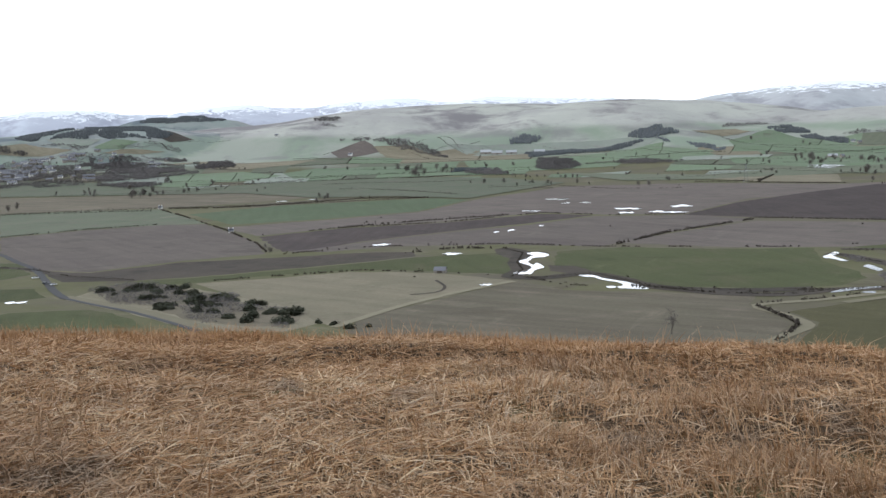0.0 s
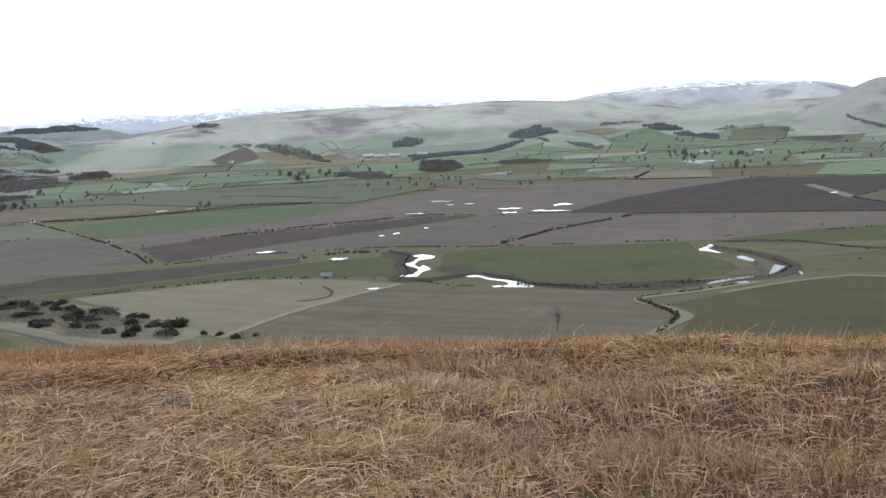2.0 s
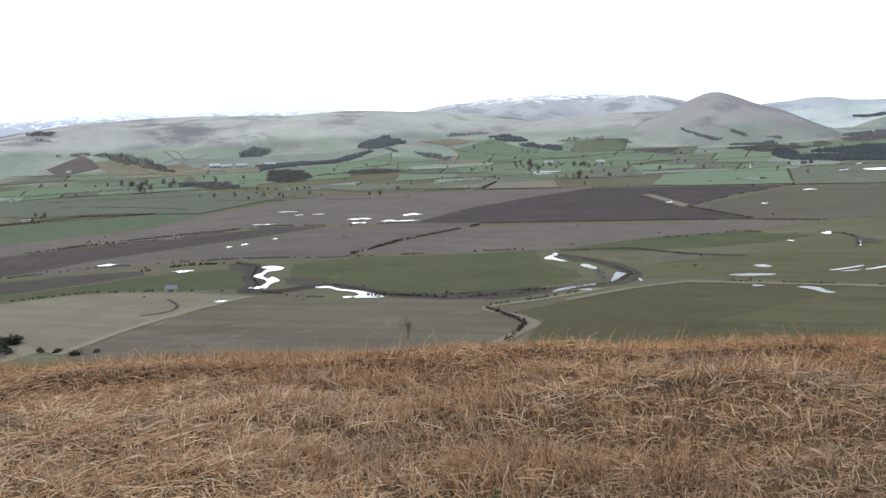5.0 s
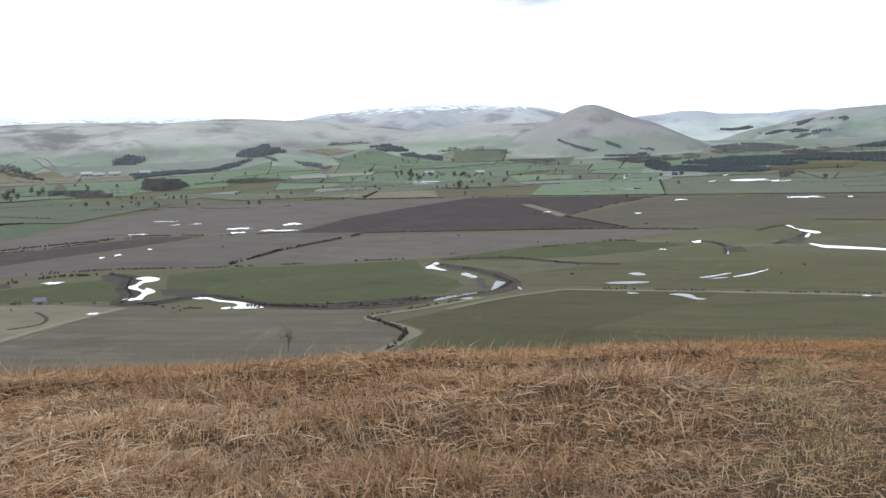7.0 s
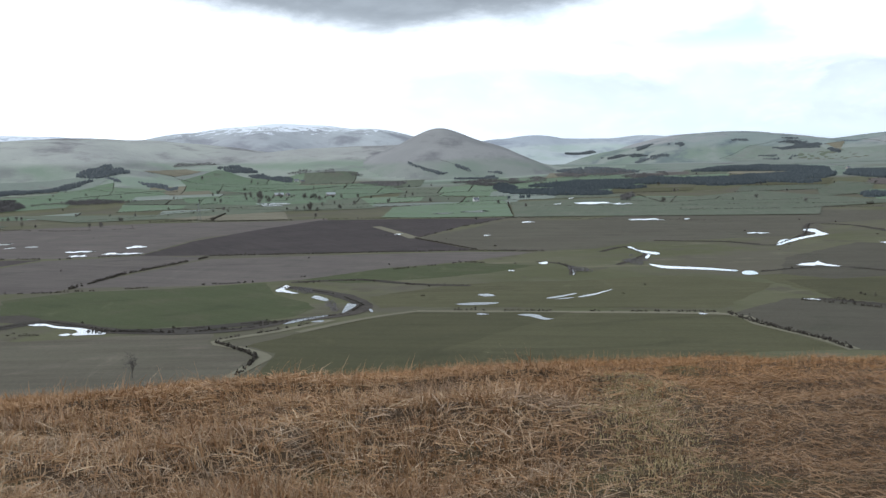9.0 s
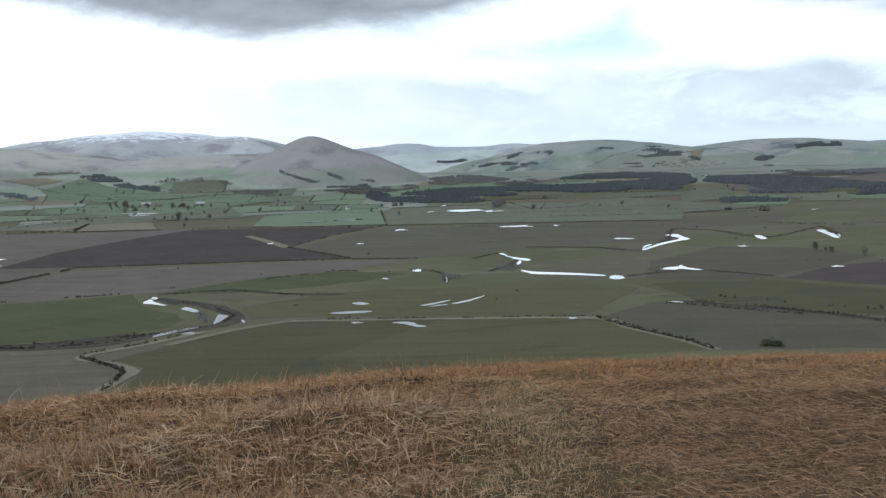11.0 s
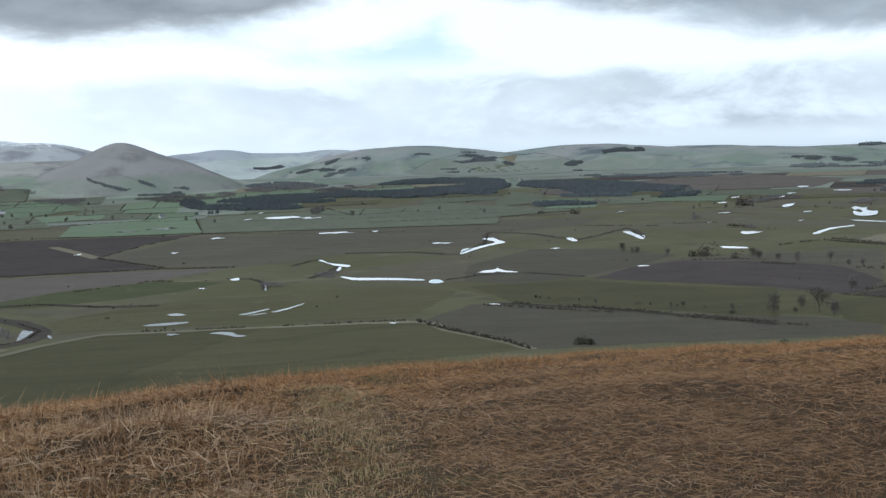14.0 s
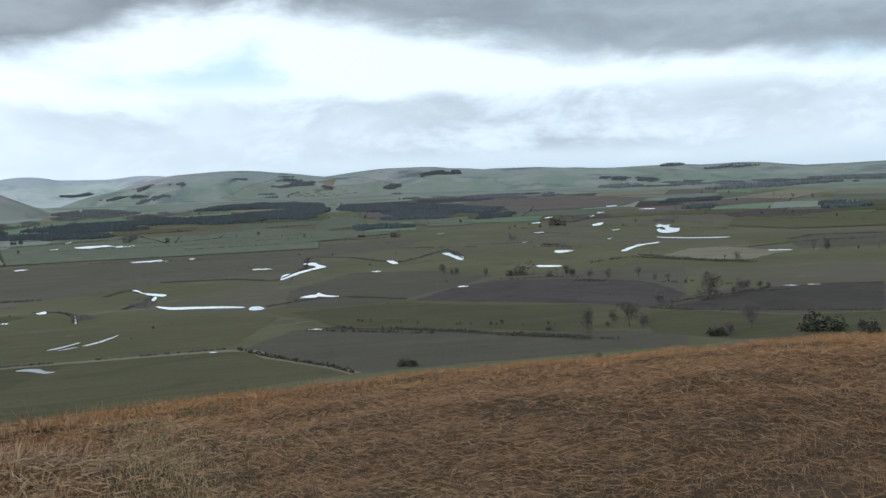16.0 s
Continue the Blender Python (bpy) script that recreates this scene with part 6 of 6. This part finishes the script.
# buildings and cars
house(-1109, 2575, 20, long=28, deep=14, eaves=5, wall_mat=STONE, roof_mat=SHEET, label="grey farm shed with a sheet roof", category="barn", name="barn")
house(-1075, 2571, 20, long=28, deep=14, eaves=5, wall_mat=STONE, roof_mat=SHEET, label="grey farm shed with a sheet roof", category="barn", name="barn")
house(-1042, 2591, 20, long=28, deep=14, eaves=5, wall_mat=STONE, roof_mat=SHEET, label="grey farm shed with a sheet roof", category="barn", name="barn")
house(-969, 2608, 20, long=28, deep=14, eaves=5, wall_mat=STONE, roof_mat=SHEET, label="grey farm shed with a sheet roof", category="barn", name="barn")
house(-662, 869, 30, long=5, deep=4, eaves=2.4, wall_mat=RENDERED, label="white rendered cottage with a slate roof")
house(-991, 1144, 10, long=5, deep=4, eaves=2.4, wall_mat=RENDERED, label="white rendered cottage with a slate roof")
house(-1452, 2446, 0, wall_mat=RENDERED, label="white rendered cottage with a slate roof")
house(-218, 2908, 10, wall_mat=RENDERED, label="white rendered cottage with a slate roof")
house(-199, 2864, 40)
house(197, 2055, 20, wall_mat=RENDERED, label="white rendered cottage with a slate roof")
house(-219, 2385, 15, long=20, deep=10, eaves=4, wall_mat=STONE, roof_mat=SHEET, label="grey farm shed with a sheet roof", category="barn", name="barn")
house(-199, 2377, 60)
house(-101, 2354, 15, long=20, deep=10, eaves=4, wall_mat=STONE, roof_mat=SHEET, label="grey farm shed with a sheet roof", category="barn", name="barn")
house(-1745, 2528, 10, wall_mat=RENDERED, label="white rendered cottage with a slate roof")
house(-316, 648, 10, long=8, deep=5, eaves=2, wall_mat=STONE, label="small stone field shed", category="barn", name="barn")
house(2395, 2819, 20, wall_mat=RENDERED, label="white rendered cottage with a slate roof")
house(2198, 2547, 20)
house(1233, 2661, 30)
house(-2180, 1988, 30, 12)
house(-2196, 1928, 60, 10)
house(-1986, 1884, 75, 12)
house(-2043, 1860, 30, 12, wall_mat=RENDERED, label="white rendered cottage with a slate roof")
house(-2179, 1929, 60, 10)
house(-2044, 1851, 20, 16, wall_mat=RENDERED, label="white rendered cottage with a slate roof")
house(-2048, 1830, 20, 16)
house(-2189, 1985, 20, 12)
house(-2222, 1950, 75, 20, wall_mat=RENDERED, label="white rendered cottage with a slate roof")
house(-2068, 1849, 20, 10, wall_mat=RENDERED, label="white rendered cottage with a slate roof")
house(-1964, 1807, 30, 16, wall_mat=RENDERED, label="white rendered cottage with a slate roof")
house(-2169, 1916, 20, 10)
house(-2187, 2007, 20, 20, wall_mat=RENDERED, label="white rendered cottage with a slate roof")
house(-2009, 1878, 30, 12)
house(-2180, 2032, 110, 12)
house(-2061, 1923, 20, 10)
house(-1983, 1798, 30, 10)
house(-2067, 1946, 60, 10)
house(-2031, 1797, 110, 20, wall_mat=RENDERED, label="white rendered cottage with a slate roof")
house(-1996, 1778, 20, 20)
house(-2179, 1965, 30, 12)
house(-2215, 1998, 110, 10)
house(-2219, 1956, 60, 20)
house(-2167, 2018, 20, 20)
house(-2078, 1837, 60, 16)
house(-2189, 2013, 110, 12)
house(-2115, 2104, 30, 16)
house(-1991, 1999, 20, 10, wall_mat=RENDERED, label="white rendered cottage with a slate roof")
house(-2167, 2022, 60, 10)
house(-2167, 2051, 60, 16, wall_mat=RENDERED, label="white rendered cottage with a slate roof")
house(-2159, 1991, 20, 10)
house(-2147, 1990, 75, 12)
house(-2110, 1980, 60, 20)
house(-2091, 2088, 30, 12)
house(-2113, 2090, 30, 10, wall_mat=RENDERED, label="white rendered cottage with a slate roof")
house(-2080, 1989, 60, 20, wall_mat=RENDERED, label="white rendered cottage with a slate roof")
house(-2067, 1991, 110, 10)
house(-1995, 1828, 75, 16)
house(-1949, 1874, 20, 16, wall_mat=RENDERED, label="white rendered cottage with a slate roof")
house(-2181, 2039, 20, 20)
house(-2059, 1972, 20, 10)
house(-2100, 2089, 60, 20)
house(-2149, 1972, 60, 10)
house(-2166, 2060, 30, 10)
house(-2191, 2040, 110, 20)
house(-2035, 1946, 20, 16, wall_mat=RENDERED, label="white rendered cottage with a slate roof")
house(-2150, 2027, 75, 12)
house(-1908, 1915, 20, 16)
house(-2158, 2061, 30, 10, wall_mat=RENDERED, label="white rendered cottage with a slate roof")
house(-2001, 1850, 20, 16, wall_mat=RENDERED, label="white rendered cottage with a slate roof")
house(-1907, 1698, 30, 16)
house(-2043, 1830, 60, 12, wall_mat=RENDERED, label="white rendered cottage with a slate roof")
house(-1879, 1709, 20, 20, wall_mat=RENDERED, label="white rendered cottage with a slate roof")
house(-1828, 1662, 60, 12)
house(-1924, 1823, 20, 12)
house(-1746, 1669, 20, 16)
house(-1966, 1763, 30, 20)
house(-1903, 1770, 75, 20, wall_mat=RENDERED, label="white rendered cottage with a slate roof")
house(-1908, 1739, 60, 20)
house(-1934, 1749, 110, 10, wall_mat=RENDERED, label="white rendered cottage with a slate roof")
house(-1931, 1806, 110, 12)
house(-1825, 1633, 60, 20, wall_mat=RENDERED, label="white rendered cottage with a slate roof")
house(-2141, 2101, 20, 20)
house(-2111, 2124, 60, 10)
house(-2161, 2035, 30, 10, wall_mat=RENDERED, label="white rendered cottage with a slate roof")
house(-2103, 2134, 20, 12)
house(-2116, 2101, 75, 20)
house(-2110, 2076, 60, 16)
house(-2164, 2080, 75, 12)
house(-2126, 2125, 30, 10)
house(-2112, 2128, 60, 20)
house(-2123, 2118, 30, 20)
house(-1847, 1695, 30, 16)
house(-1896, 1665, 110, 10)
house(-1759, 1579, 20, 20, wall_mat=RENDERED, label="white rendered cottage with a slate roof")
house(-1843, 1630, 75, 12)
house(-1797, 1636, 20, 10)
house(-1817, 1645, 20, 16)
house(-1843, 1644, 30, 10)
house(-1914, 2246, 110, 16)
house(-1773, 2022, 30, 10)
house(-1894, 2092, 30, 10, wall_mat=RENDERED, label="white rendered cottage with a slate roof")
house(-1843, 2128, 30, 16, wall_mat=RENDERED, label="white rendered cottage with a slate roof")
house(-2046, 2136, 20, 10)
house(-1893, 2162, 20, 16, wall_mat=RENDERED, label="white rendered cottage with a slate roof")
house(-2011, 2104, 30, 20)
house(-1779, 2034, 30, 20, wall_mat=RENDERED, label="white rendered cottage with a slate roof")
house(-1736, 1778, 75, 20)
house(-1684, 1708, 60, 10)
house(-1763, 1753, 110, 16)
house(-1662, 1702, 60, 20)
house(-1740, 1767, 20, 12)
house(-1788, 1740, 30, 10, wall_mat=RENDERED, label="white rendered cottage with a slate roof")
house(-2033, 2165, 110, 16)
house(-2020, 2188, 20, 12)
house(-2095, 2178, 20, 16)
house(-2043, 2186, 60, 10, wall_mat=RENDERED, label="white rendered cottage with a slate roof")
car(-597, 550, 60, WHITEPAINT, "white van parked on the valley road", 5.2)
car(-555, 527, 60, WHITEPAINT, "white car parked on the valley road", 4.3)
car(-566, 530, 60, GREYPAINT, "dark car parked on the valley road", 4.3)

# ---------------------------------------------------------------- small fields and shelter belts on the valley side


def patchwork():
    """Small hedged fields in uneven rows along the foot of the hills."""
    rng = random.Random(77)
    rows = (1960, 2090, 2230, 2400, 2590, 2800, 3020)
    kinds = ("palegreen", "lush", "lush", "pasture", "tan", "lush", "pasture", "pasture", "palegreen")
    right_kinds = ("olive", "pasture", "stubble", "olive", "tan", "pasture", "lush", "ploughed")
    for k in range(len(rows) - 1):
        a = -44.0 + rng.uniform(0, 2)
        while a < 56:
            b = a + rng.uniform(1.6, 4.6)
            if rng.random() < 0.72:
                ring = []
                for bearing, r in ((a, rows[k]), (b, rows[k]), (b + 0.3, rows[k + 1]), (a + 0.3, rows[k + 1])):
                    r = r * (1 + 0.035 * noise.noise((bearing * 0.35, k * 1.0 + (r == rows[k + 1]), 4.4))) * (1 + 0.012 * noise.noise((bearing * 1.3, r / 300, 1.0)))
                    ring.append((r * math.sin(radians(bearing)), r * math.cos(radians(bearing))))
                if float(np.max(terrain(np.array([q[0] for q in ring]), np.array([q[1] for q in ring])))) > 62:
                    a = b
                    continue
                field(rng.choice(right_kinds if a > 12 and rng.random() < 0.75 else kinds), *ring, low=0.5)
                if rng.random() < 0.9:
                    hedge(3.0, 0.3, ring[0], ring[1])
                if rng.random() < 0.4:
                    hedge(2.6, 0.35, ring[1], ring[2])
                if rng.random() < 0.35:
                    u = rng.random()
                    tree(ring[0][0] + u * (ring[1][0] - ring[0][0]), ring[0][1] + u * (ring[1][1] - ring[0][1]), rng.uniform(6, 10))
            a = b


def shelter_belts():
    """Narrow plantations lying along the slopes of the far hills."""
    rng = random.Random(31)
    for _ in range(20):
        bearing = rng.uniform(30, 56)
        r = rng.uniform(2900, 3850)
        x, y = r * math.sin(radians(bearing)), r * math.cos(radians(bearing))
        if bearing < 14 and r < 3600:
            continue
        long, deep = rng.uniform(40, 170), rng.uniform(14, 34)
        turn = -radians(bearing) + rng.uniform(-0.35, 0.35)
        x, y = r * math.sin(radians(bearing)), r * math.cos(radians(bearing))
        ring = []
        for i in range(8):
            q = i / 8 * math.tau
            u, v = long * math.cos(q), deep * math.sin(q) * rng.uniform(0.7, 1.3)
            ring.append((x + u * math.cos(turn) - v * math.sin(turn), y + u * math.sin(turn) + v * math.cos(turn)))
        wood("spruce", 6.5, 8.5, *ring)


def hill_hedges():
    """Thin hedges and dykes running over the lower hill slopes."""
    rng = random.Random(12)
    for _ in range(52):
        bearing, r = rng.uniform(-42, 54), rng.uniform(2350, 3300)
        wide, climb = rng.uniform(1.0, 4.0), rng.uniform(-180, 180)
        line = []
        for i in range(5):
            q = radians(bearing + wide * i / 4)
            d = r + climb * i / 4 + 25 * noise.noise((bearing + i, r / 100, 0.5))
            line.append((d * math.sin(q), d * math.cos(q)))
        if float(np.max(terrain(np.array([p[0] for p in line]), np.array([p[1] for p in line])))) < 95:
            hedge(2.4, 0.3, *line)


def scattered_trees():
    """Small trees and thorns dotted over the valley floor, thicker near the farms."""
    rng = random.Random(5)
    for _ in range(150):
        bearing = rng.uniform(-42, 50)
        r = rng.uniform(1850, 2650)
        x, y = r * math.sin(radians(bearing)), r * math.cos(radians(bearing))
        if noise.noise((x / 260, y / 260, 9.0)) > -0.05:
            tree(x, y, rng.uniform(4.5, 9.5))
    for _ in range(170):
        bearing = rng.uniform(-30, 54)
        r = rng.uniform(560, 1800)
        x, y = r * math.sin(radians(bearing)), r * math.cos(radians(bearing))
        if noise.noise((x / 120, y / 120, 3.0)) > 0.12:
            thorn(x, y, rng.uniform(1.6, 3.6))


patchwork()
hill_hedges()
scattered_trees()
shelter_belts()

# ---------------------------------------------------------------- dead grass on the near hill


def blades(name, material, place_x, place_y, length, width, lean, bearing, label, lying=None):
    """Bent standing blades, kinked half-way, in one mesh."""
    n = len(place_x)
    z = terrain(place_x, place_y) - 0.02
    aside = ramp((np.degrees(np.arctan2(place_x, place_y)) - 6) / 22)
    width, length = width * (1 - 0.45 * aside), length * (1 - 0.38 * aside)
    root = np.stack([place_x, place_y, z], 1)
    way = np.stack([np.sin(bearing), np.cos(bearing), np.zeros(n)], 1)
    side = np.stack([np.cos(bearing), -np.sin(bearing), np.zeros(n)], 1)
    twist = np.random.uniform(-0.9, 0.9, n)[:, None]
    side = side * np.cos(twist) + way * np.sin(twist)
    # lying straws rest on the thatch at a low slant instead of standing
    lying = np.zeros(n, bool) if lying is None else lying
    roll = np.random.uniform(-1.3, 1.3, n)[:, None]
    turned = side * np.cos(roll) + np.array([0, 0, 1.0]) * np.sin(roll)
    side = np.where(lying[:, None], turned, side)
    rise, rest = np.random.uniform(0.02, 0.5, n), np.random.uniform(0.0, 0.07, n)
    pts = []
    for s, w in ((0.0, 1.0), (0.55, 0.85), (1.0, 0.0)):
        bend = lean * s
        up = length * s * np.cos(bend * 0.8)
        out = length * s * np.sin(bend * 0.9)
        up = np.where(lying, rest + length * s * rise * (1 - 0.45 * s), up)
        out = np.where(lying, length * s * 0.96, out)
        c = root + way * out[:, None] + np.array([0, 0, 1.0]) * up[:, None]
        if w:
            pts += [c - side * (width * w / 2)[:, None], c + side * (width * w / 2)[:, None]]
        else:
            pts.append(c)
    verts = np.stack(pts, 1).reshape(-1, 3)
    b = np.arange(n) * 5
    quads = np.stack([b, b + 1, b + 3, b + 2], 1)
    tris = np.stack([b + 2, b + 3, b + 4], 1)
    me = array_mesh(name, verts, quads, material, tris)
    tagged(new(name, me), label, "grass", kind="stuff")


def green_way(x, y):
    """How near a place is to the mossy hollow path."""
    d = np.full_like(x, 9.0)
    for (x0, y0), (x1, y1) in zip(PATH_LINE, PATH_LINE[1:]):
        k = np.clip(((x - x0) * (x1 - x0) + (y - y0) * (y1 - y0)) / ((x1 - x0) ** 2 + (y1 - y0) ** 2), 0, 1)
        d = np.minimum(d, np.hypot(x - x0 - k * (x1 - x0), y - y0 - k * (y1 - y0)))
    return d


PATH_LINE = ((1.2, 3.4), (1.35, 4.6), (1.55, 5.7), (1.75, 6.8), (2.0, 7.8), (2.2, 9.0))


def clump_blades(x, y, per, tall, wind, splay):
    """Blades of grass clumps at x, y: places, lengths, leans and bearings, each blade tilting out from its clump and with the wind."""
    which = np.repeat(np.arange(len(x)), per)
    n = len(which)
    size = (0.55 + 0.9 * np.random.random(len(x)))[which]
    off = np.random.normal(0, 0.045, (n, 2)) * size[:, None]
    out = np.arctan2(off[:, 0], off[:, 1])
    far = np.hypot(off[:, 0], off[:, 1])
    tip_x = np.sin(out) * far * 5.5 * splay + np.sin(wind[which]) * 0.30 + np.random.normal(0, 0.28, n)
    tip_y = np.cos(out) * far * 5.5 * splay + np.cos(wind[which]) * 0.30 + np.random.normal(0, 0.28, n)
    lean = np.clip(np.hypot(tip_x, tip_y) * 1.5, 0.05, 1.6)
    length = tall[which] * (0.7 + 0.3 * size) * np.random.uniform(0.45, 1.2, n) ** 0.8
    return x[which] + off[:, 0], y[which] + off[:, 1], length, lean, np.arctan2(tip_x, tip_y)


def scatter(r0, r1, density):
    """Random places in a ring on the slope before the camera."""
    half = radians(57)
    n = int(half * (r1 * r1 - r0 * r0) * density)
    r = np.sqrt(np.random.uniform(r0 * r0, r1 * r1, n))
    a = np.random.uniform(-half, half, n) + radians(2)
    return r * np.sin(a), r * np.cos(a)


def upright(x, y):
    """How far the grass still stands: most straight ahead, least where it is laid flat at the sides."""
    bearing = np.degrees(np.arctan2(x, y))
    ahead = ramp((bearing + 27) / 12) * (1 - ramp((bearing - 4) / 14))
    patch = fbm(x * 0.8 + 5, y * 0.8, 3, 61)
    return np.clip(0.30 + 0.60 * ahead + 1.3 * (patch - 0.5), 0.06, 1.0)


def grow_grass():
    # ring, clumps to the square metre, blades in each, blade width
    for r0, r1, density, per, wide in ((2.8, 5.5, 120, 20, 0.0058), (5.5, 9.0, 90, 18, 0.0068), (9.0, 14.0, 52, 16, 0.0070), (14.0, 20.0, 12, 12, 0.010)):
        x, y = scatter(r0, r1, density)
        stand = upright(x, y)
        keep = (np.random.random(len(x)) < 0.12 + 0.72 * stand) & ((green_way(x, y) > 0.34 + 0.3 * np.random.random(len(x))) | (np.random.random(len(x)) < 0.15))
        x, y, stand = x[keep], y[keep], stand[keep]
        wind = -1.3 + 4.5 * (fbm(x * 0.5 + 9, y * 0.5, 2, 51) - 0.5) + np.random.normal(0, 0.5, len(x))
        tall = (0.075 + 0.085 * fbm(x * 1.7, y * 1.7, 2, 13)) * (0.75 + 0.40 * stand)
        bx, by, length, lean, bearing = clump_blades(x, y, per, tall, wind, 1.25 - 0.5 * np.repeat(stand, per))
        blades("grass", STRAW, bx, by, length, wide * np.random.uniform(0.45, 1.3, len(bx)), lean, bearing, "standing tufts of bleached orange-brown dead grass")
    # laid straw between the tufts, swept one way in each patch
    for r0, r1, density, wide in ((2.8, 5.5, 4400, 0.0050), (5.5, 9.0, 3000, 0.0062), (9.0, 14.0, 1600, 0.0058)):
        x, y = scatter(r0, r1, density)
        stand = upright(x, y)
        keep = (np.random.random(len(x)) < (1.05 - 0.72 * stand) * (0.72 + 0.28 * ramp((np.degrees(np.arctan2(x, y)) - 6) / 22))) & ((green_way(x, y) > 0.30 + 0.3 * np.random.random(len(x))) | (np.random.random(len(x)) < 0.3))
        x, y = x[keep], y[keep]
        n = len(x)
        sweep = 1.5 + 6.0 * (fbm(x * 0.8 + 9, y * 0.8, 2, 51) - 0.5)
        bearing = sweep + np.random.normal(0, 1.15, n) + math.pi * (np.random.random(n) < 0.42)
        length = (0.08 + 0.12 * fbm(x * 1.3, y * 1.3, 2, 41)) * np.random.uniform(0.4, 1.5, n) * (0.65 if r0 > 8 else 1.0)
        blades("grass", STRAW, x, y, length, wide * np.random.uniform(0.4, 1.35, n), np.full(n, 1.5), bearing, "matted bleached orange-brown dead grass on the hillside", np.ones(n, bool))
    # fine feathery grass along the brow
    x, y = scatter(10.0, 14.5, 900)
    keep = np.random.random(len(x)) < 0.25 + 1.1 * (fbm(x * 0.9, y * 0.9, 3, 33) - 0.25)
    x, y = x[keep], y[keep]
    n = len(x)
    blades("grass", FRINGE, x, y, np.random.uniform(0.08, 0.24, n), np.random.uniform(0.003, 0.006, n), np.random.uniform(0.1, 1.0, n), np.random.uniform(0, math.tau, n), "feathery rust-coloured grass along the brow")
    # long bleached stalks standing out of the tufts
    x, y = scatter(2.8, 10.5, 170)
    keep = (np.random.random(len(x)) < 0.15 + 1.2 * ramp((fbm(x * 1.1, y * 1.1, 3, 91) - 0.40) / 0.25)) & (green_way(x, y) > 0.4) & (np.random.random(len(x)) < 1 - 0.7 * ramp((x - 0.5) / 3))
    x, y = x[keep], y[keep]
    n = len(x)
    bearing = 1.5 + 7.0 * (fbm(x * 0.9 + 2, y * 0.9, 2, 95) - 0.5) + np.random.uniform(0, math.tau, n) * 0.5
    blades("grass", STALK, x, y, np.random.uniform(0.12, 0.30, n), np.random.uniform(0.004, 0.0075, n), np.random.uniform(0.2, 1.6, n), bearing, "long bleached stalks among the dead grass", np.random.random(n) < 0.3)
    n = 11000
    k = np.random.random(n) * (len(PATH_LINE) - 1)
    i = k.astype(int)
    p = np.array(PATH_LINE)
    c = p[i] + (p[i + 1] - p[i]) * (k - i)[:, None]
    off = np.random.normal(0, 0.2, (n, 2))
    x, y = c[:, 0] + off[:, 0], c[:, 1] + off[:, 1]
    blades("grass", MOSS, x, y, np.random.uniform(0.03, 0.09, n), np.random.uniform(0.004, 0.008, n), np.random.uniform(0.1, 1.4, n), np.random.uniform(0, math.tau, n), "short yellow-green mossy grass along a faint path")
    # the same laid grass round and behind the camera's stand
    r = 7.5 * np.sqrt(np.random.random(90000))
    a = np.random.uniform(0, math.tau, 90000)
    x, y = r * np.sin(a), r * np.cos(a)
    keep = (r < 2.9) | (np.abs(np.arctan2(x, y) - radians(2)) > radians(56))
    x, y = x[keep], y[keep]
    n = len(x)
    blades("grass", STRAW, x, y, np.random.uniform(0.06, 0.20, n), np.random.uniform(0.004, 0.009, n), np.full(n, 1.5), np.random.uniform(0, math.tau, n), "matted bleached orange-brown dead grass on the hillside", np.random.random(n) < 0.8)


grow_grass()
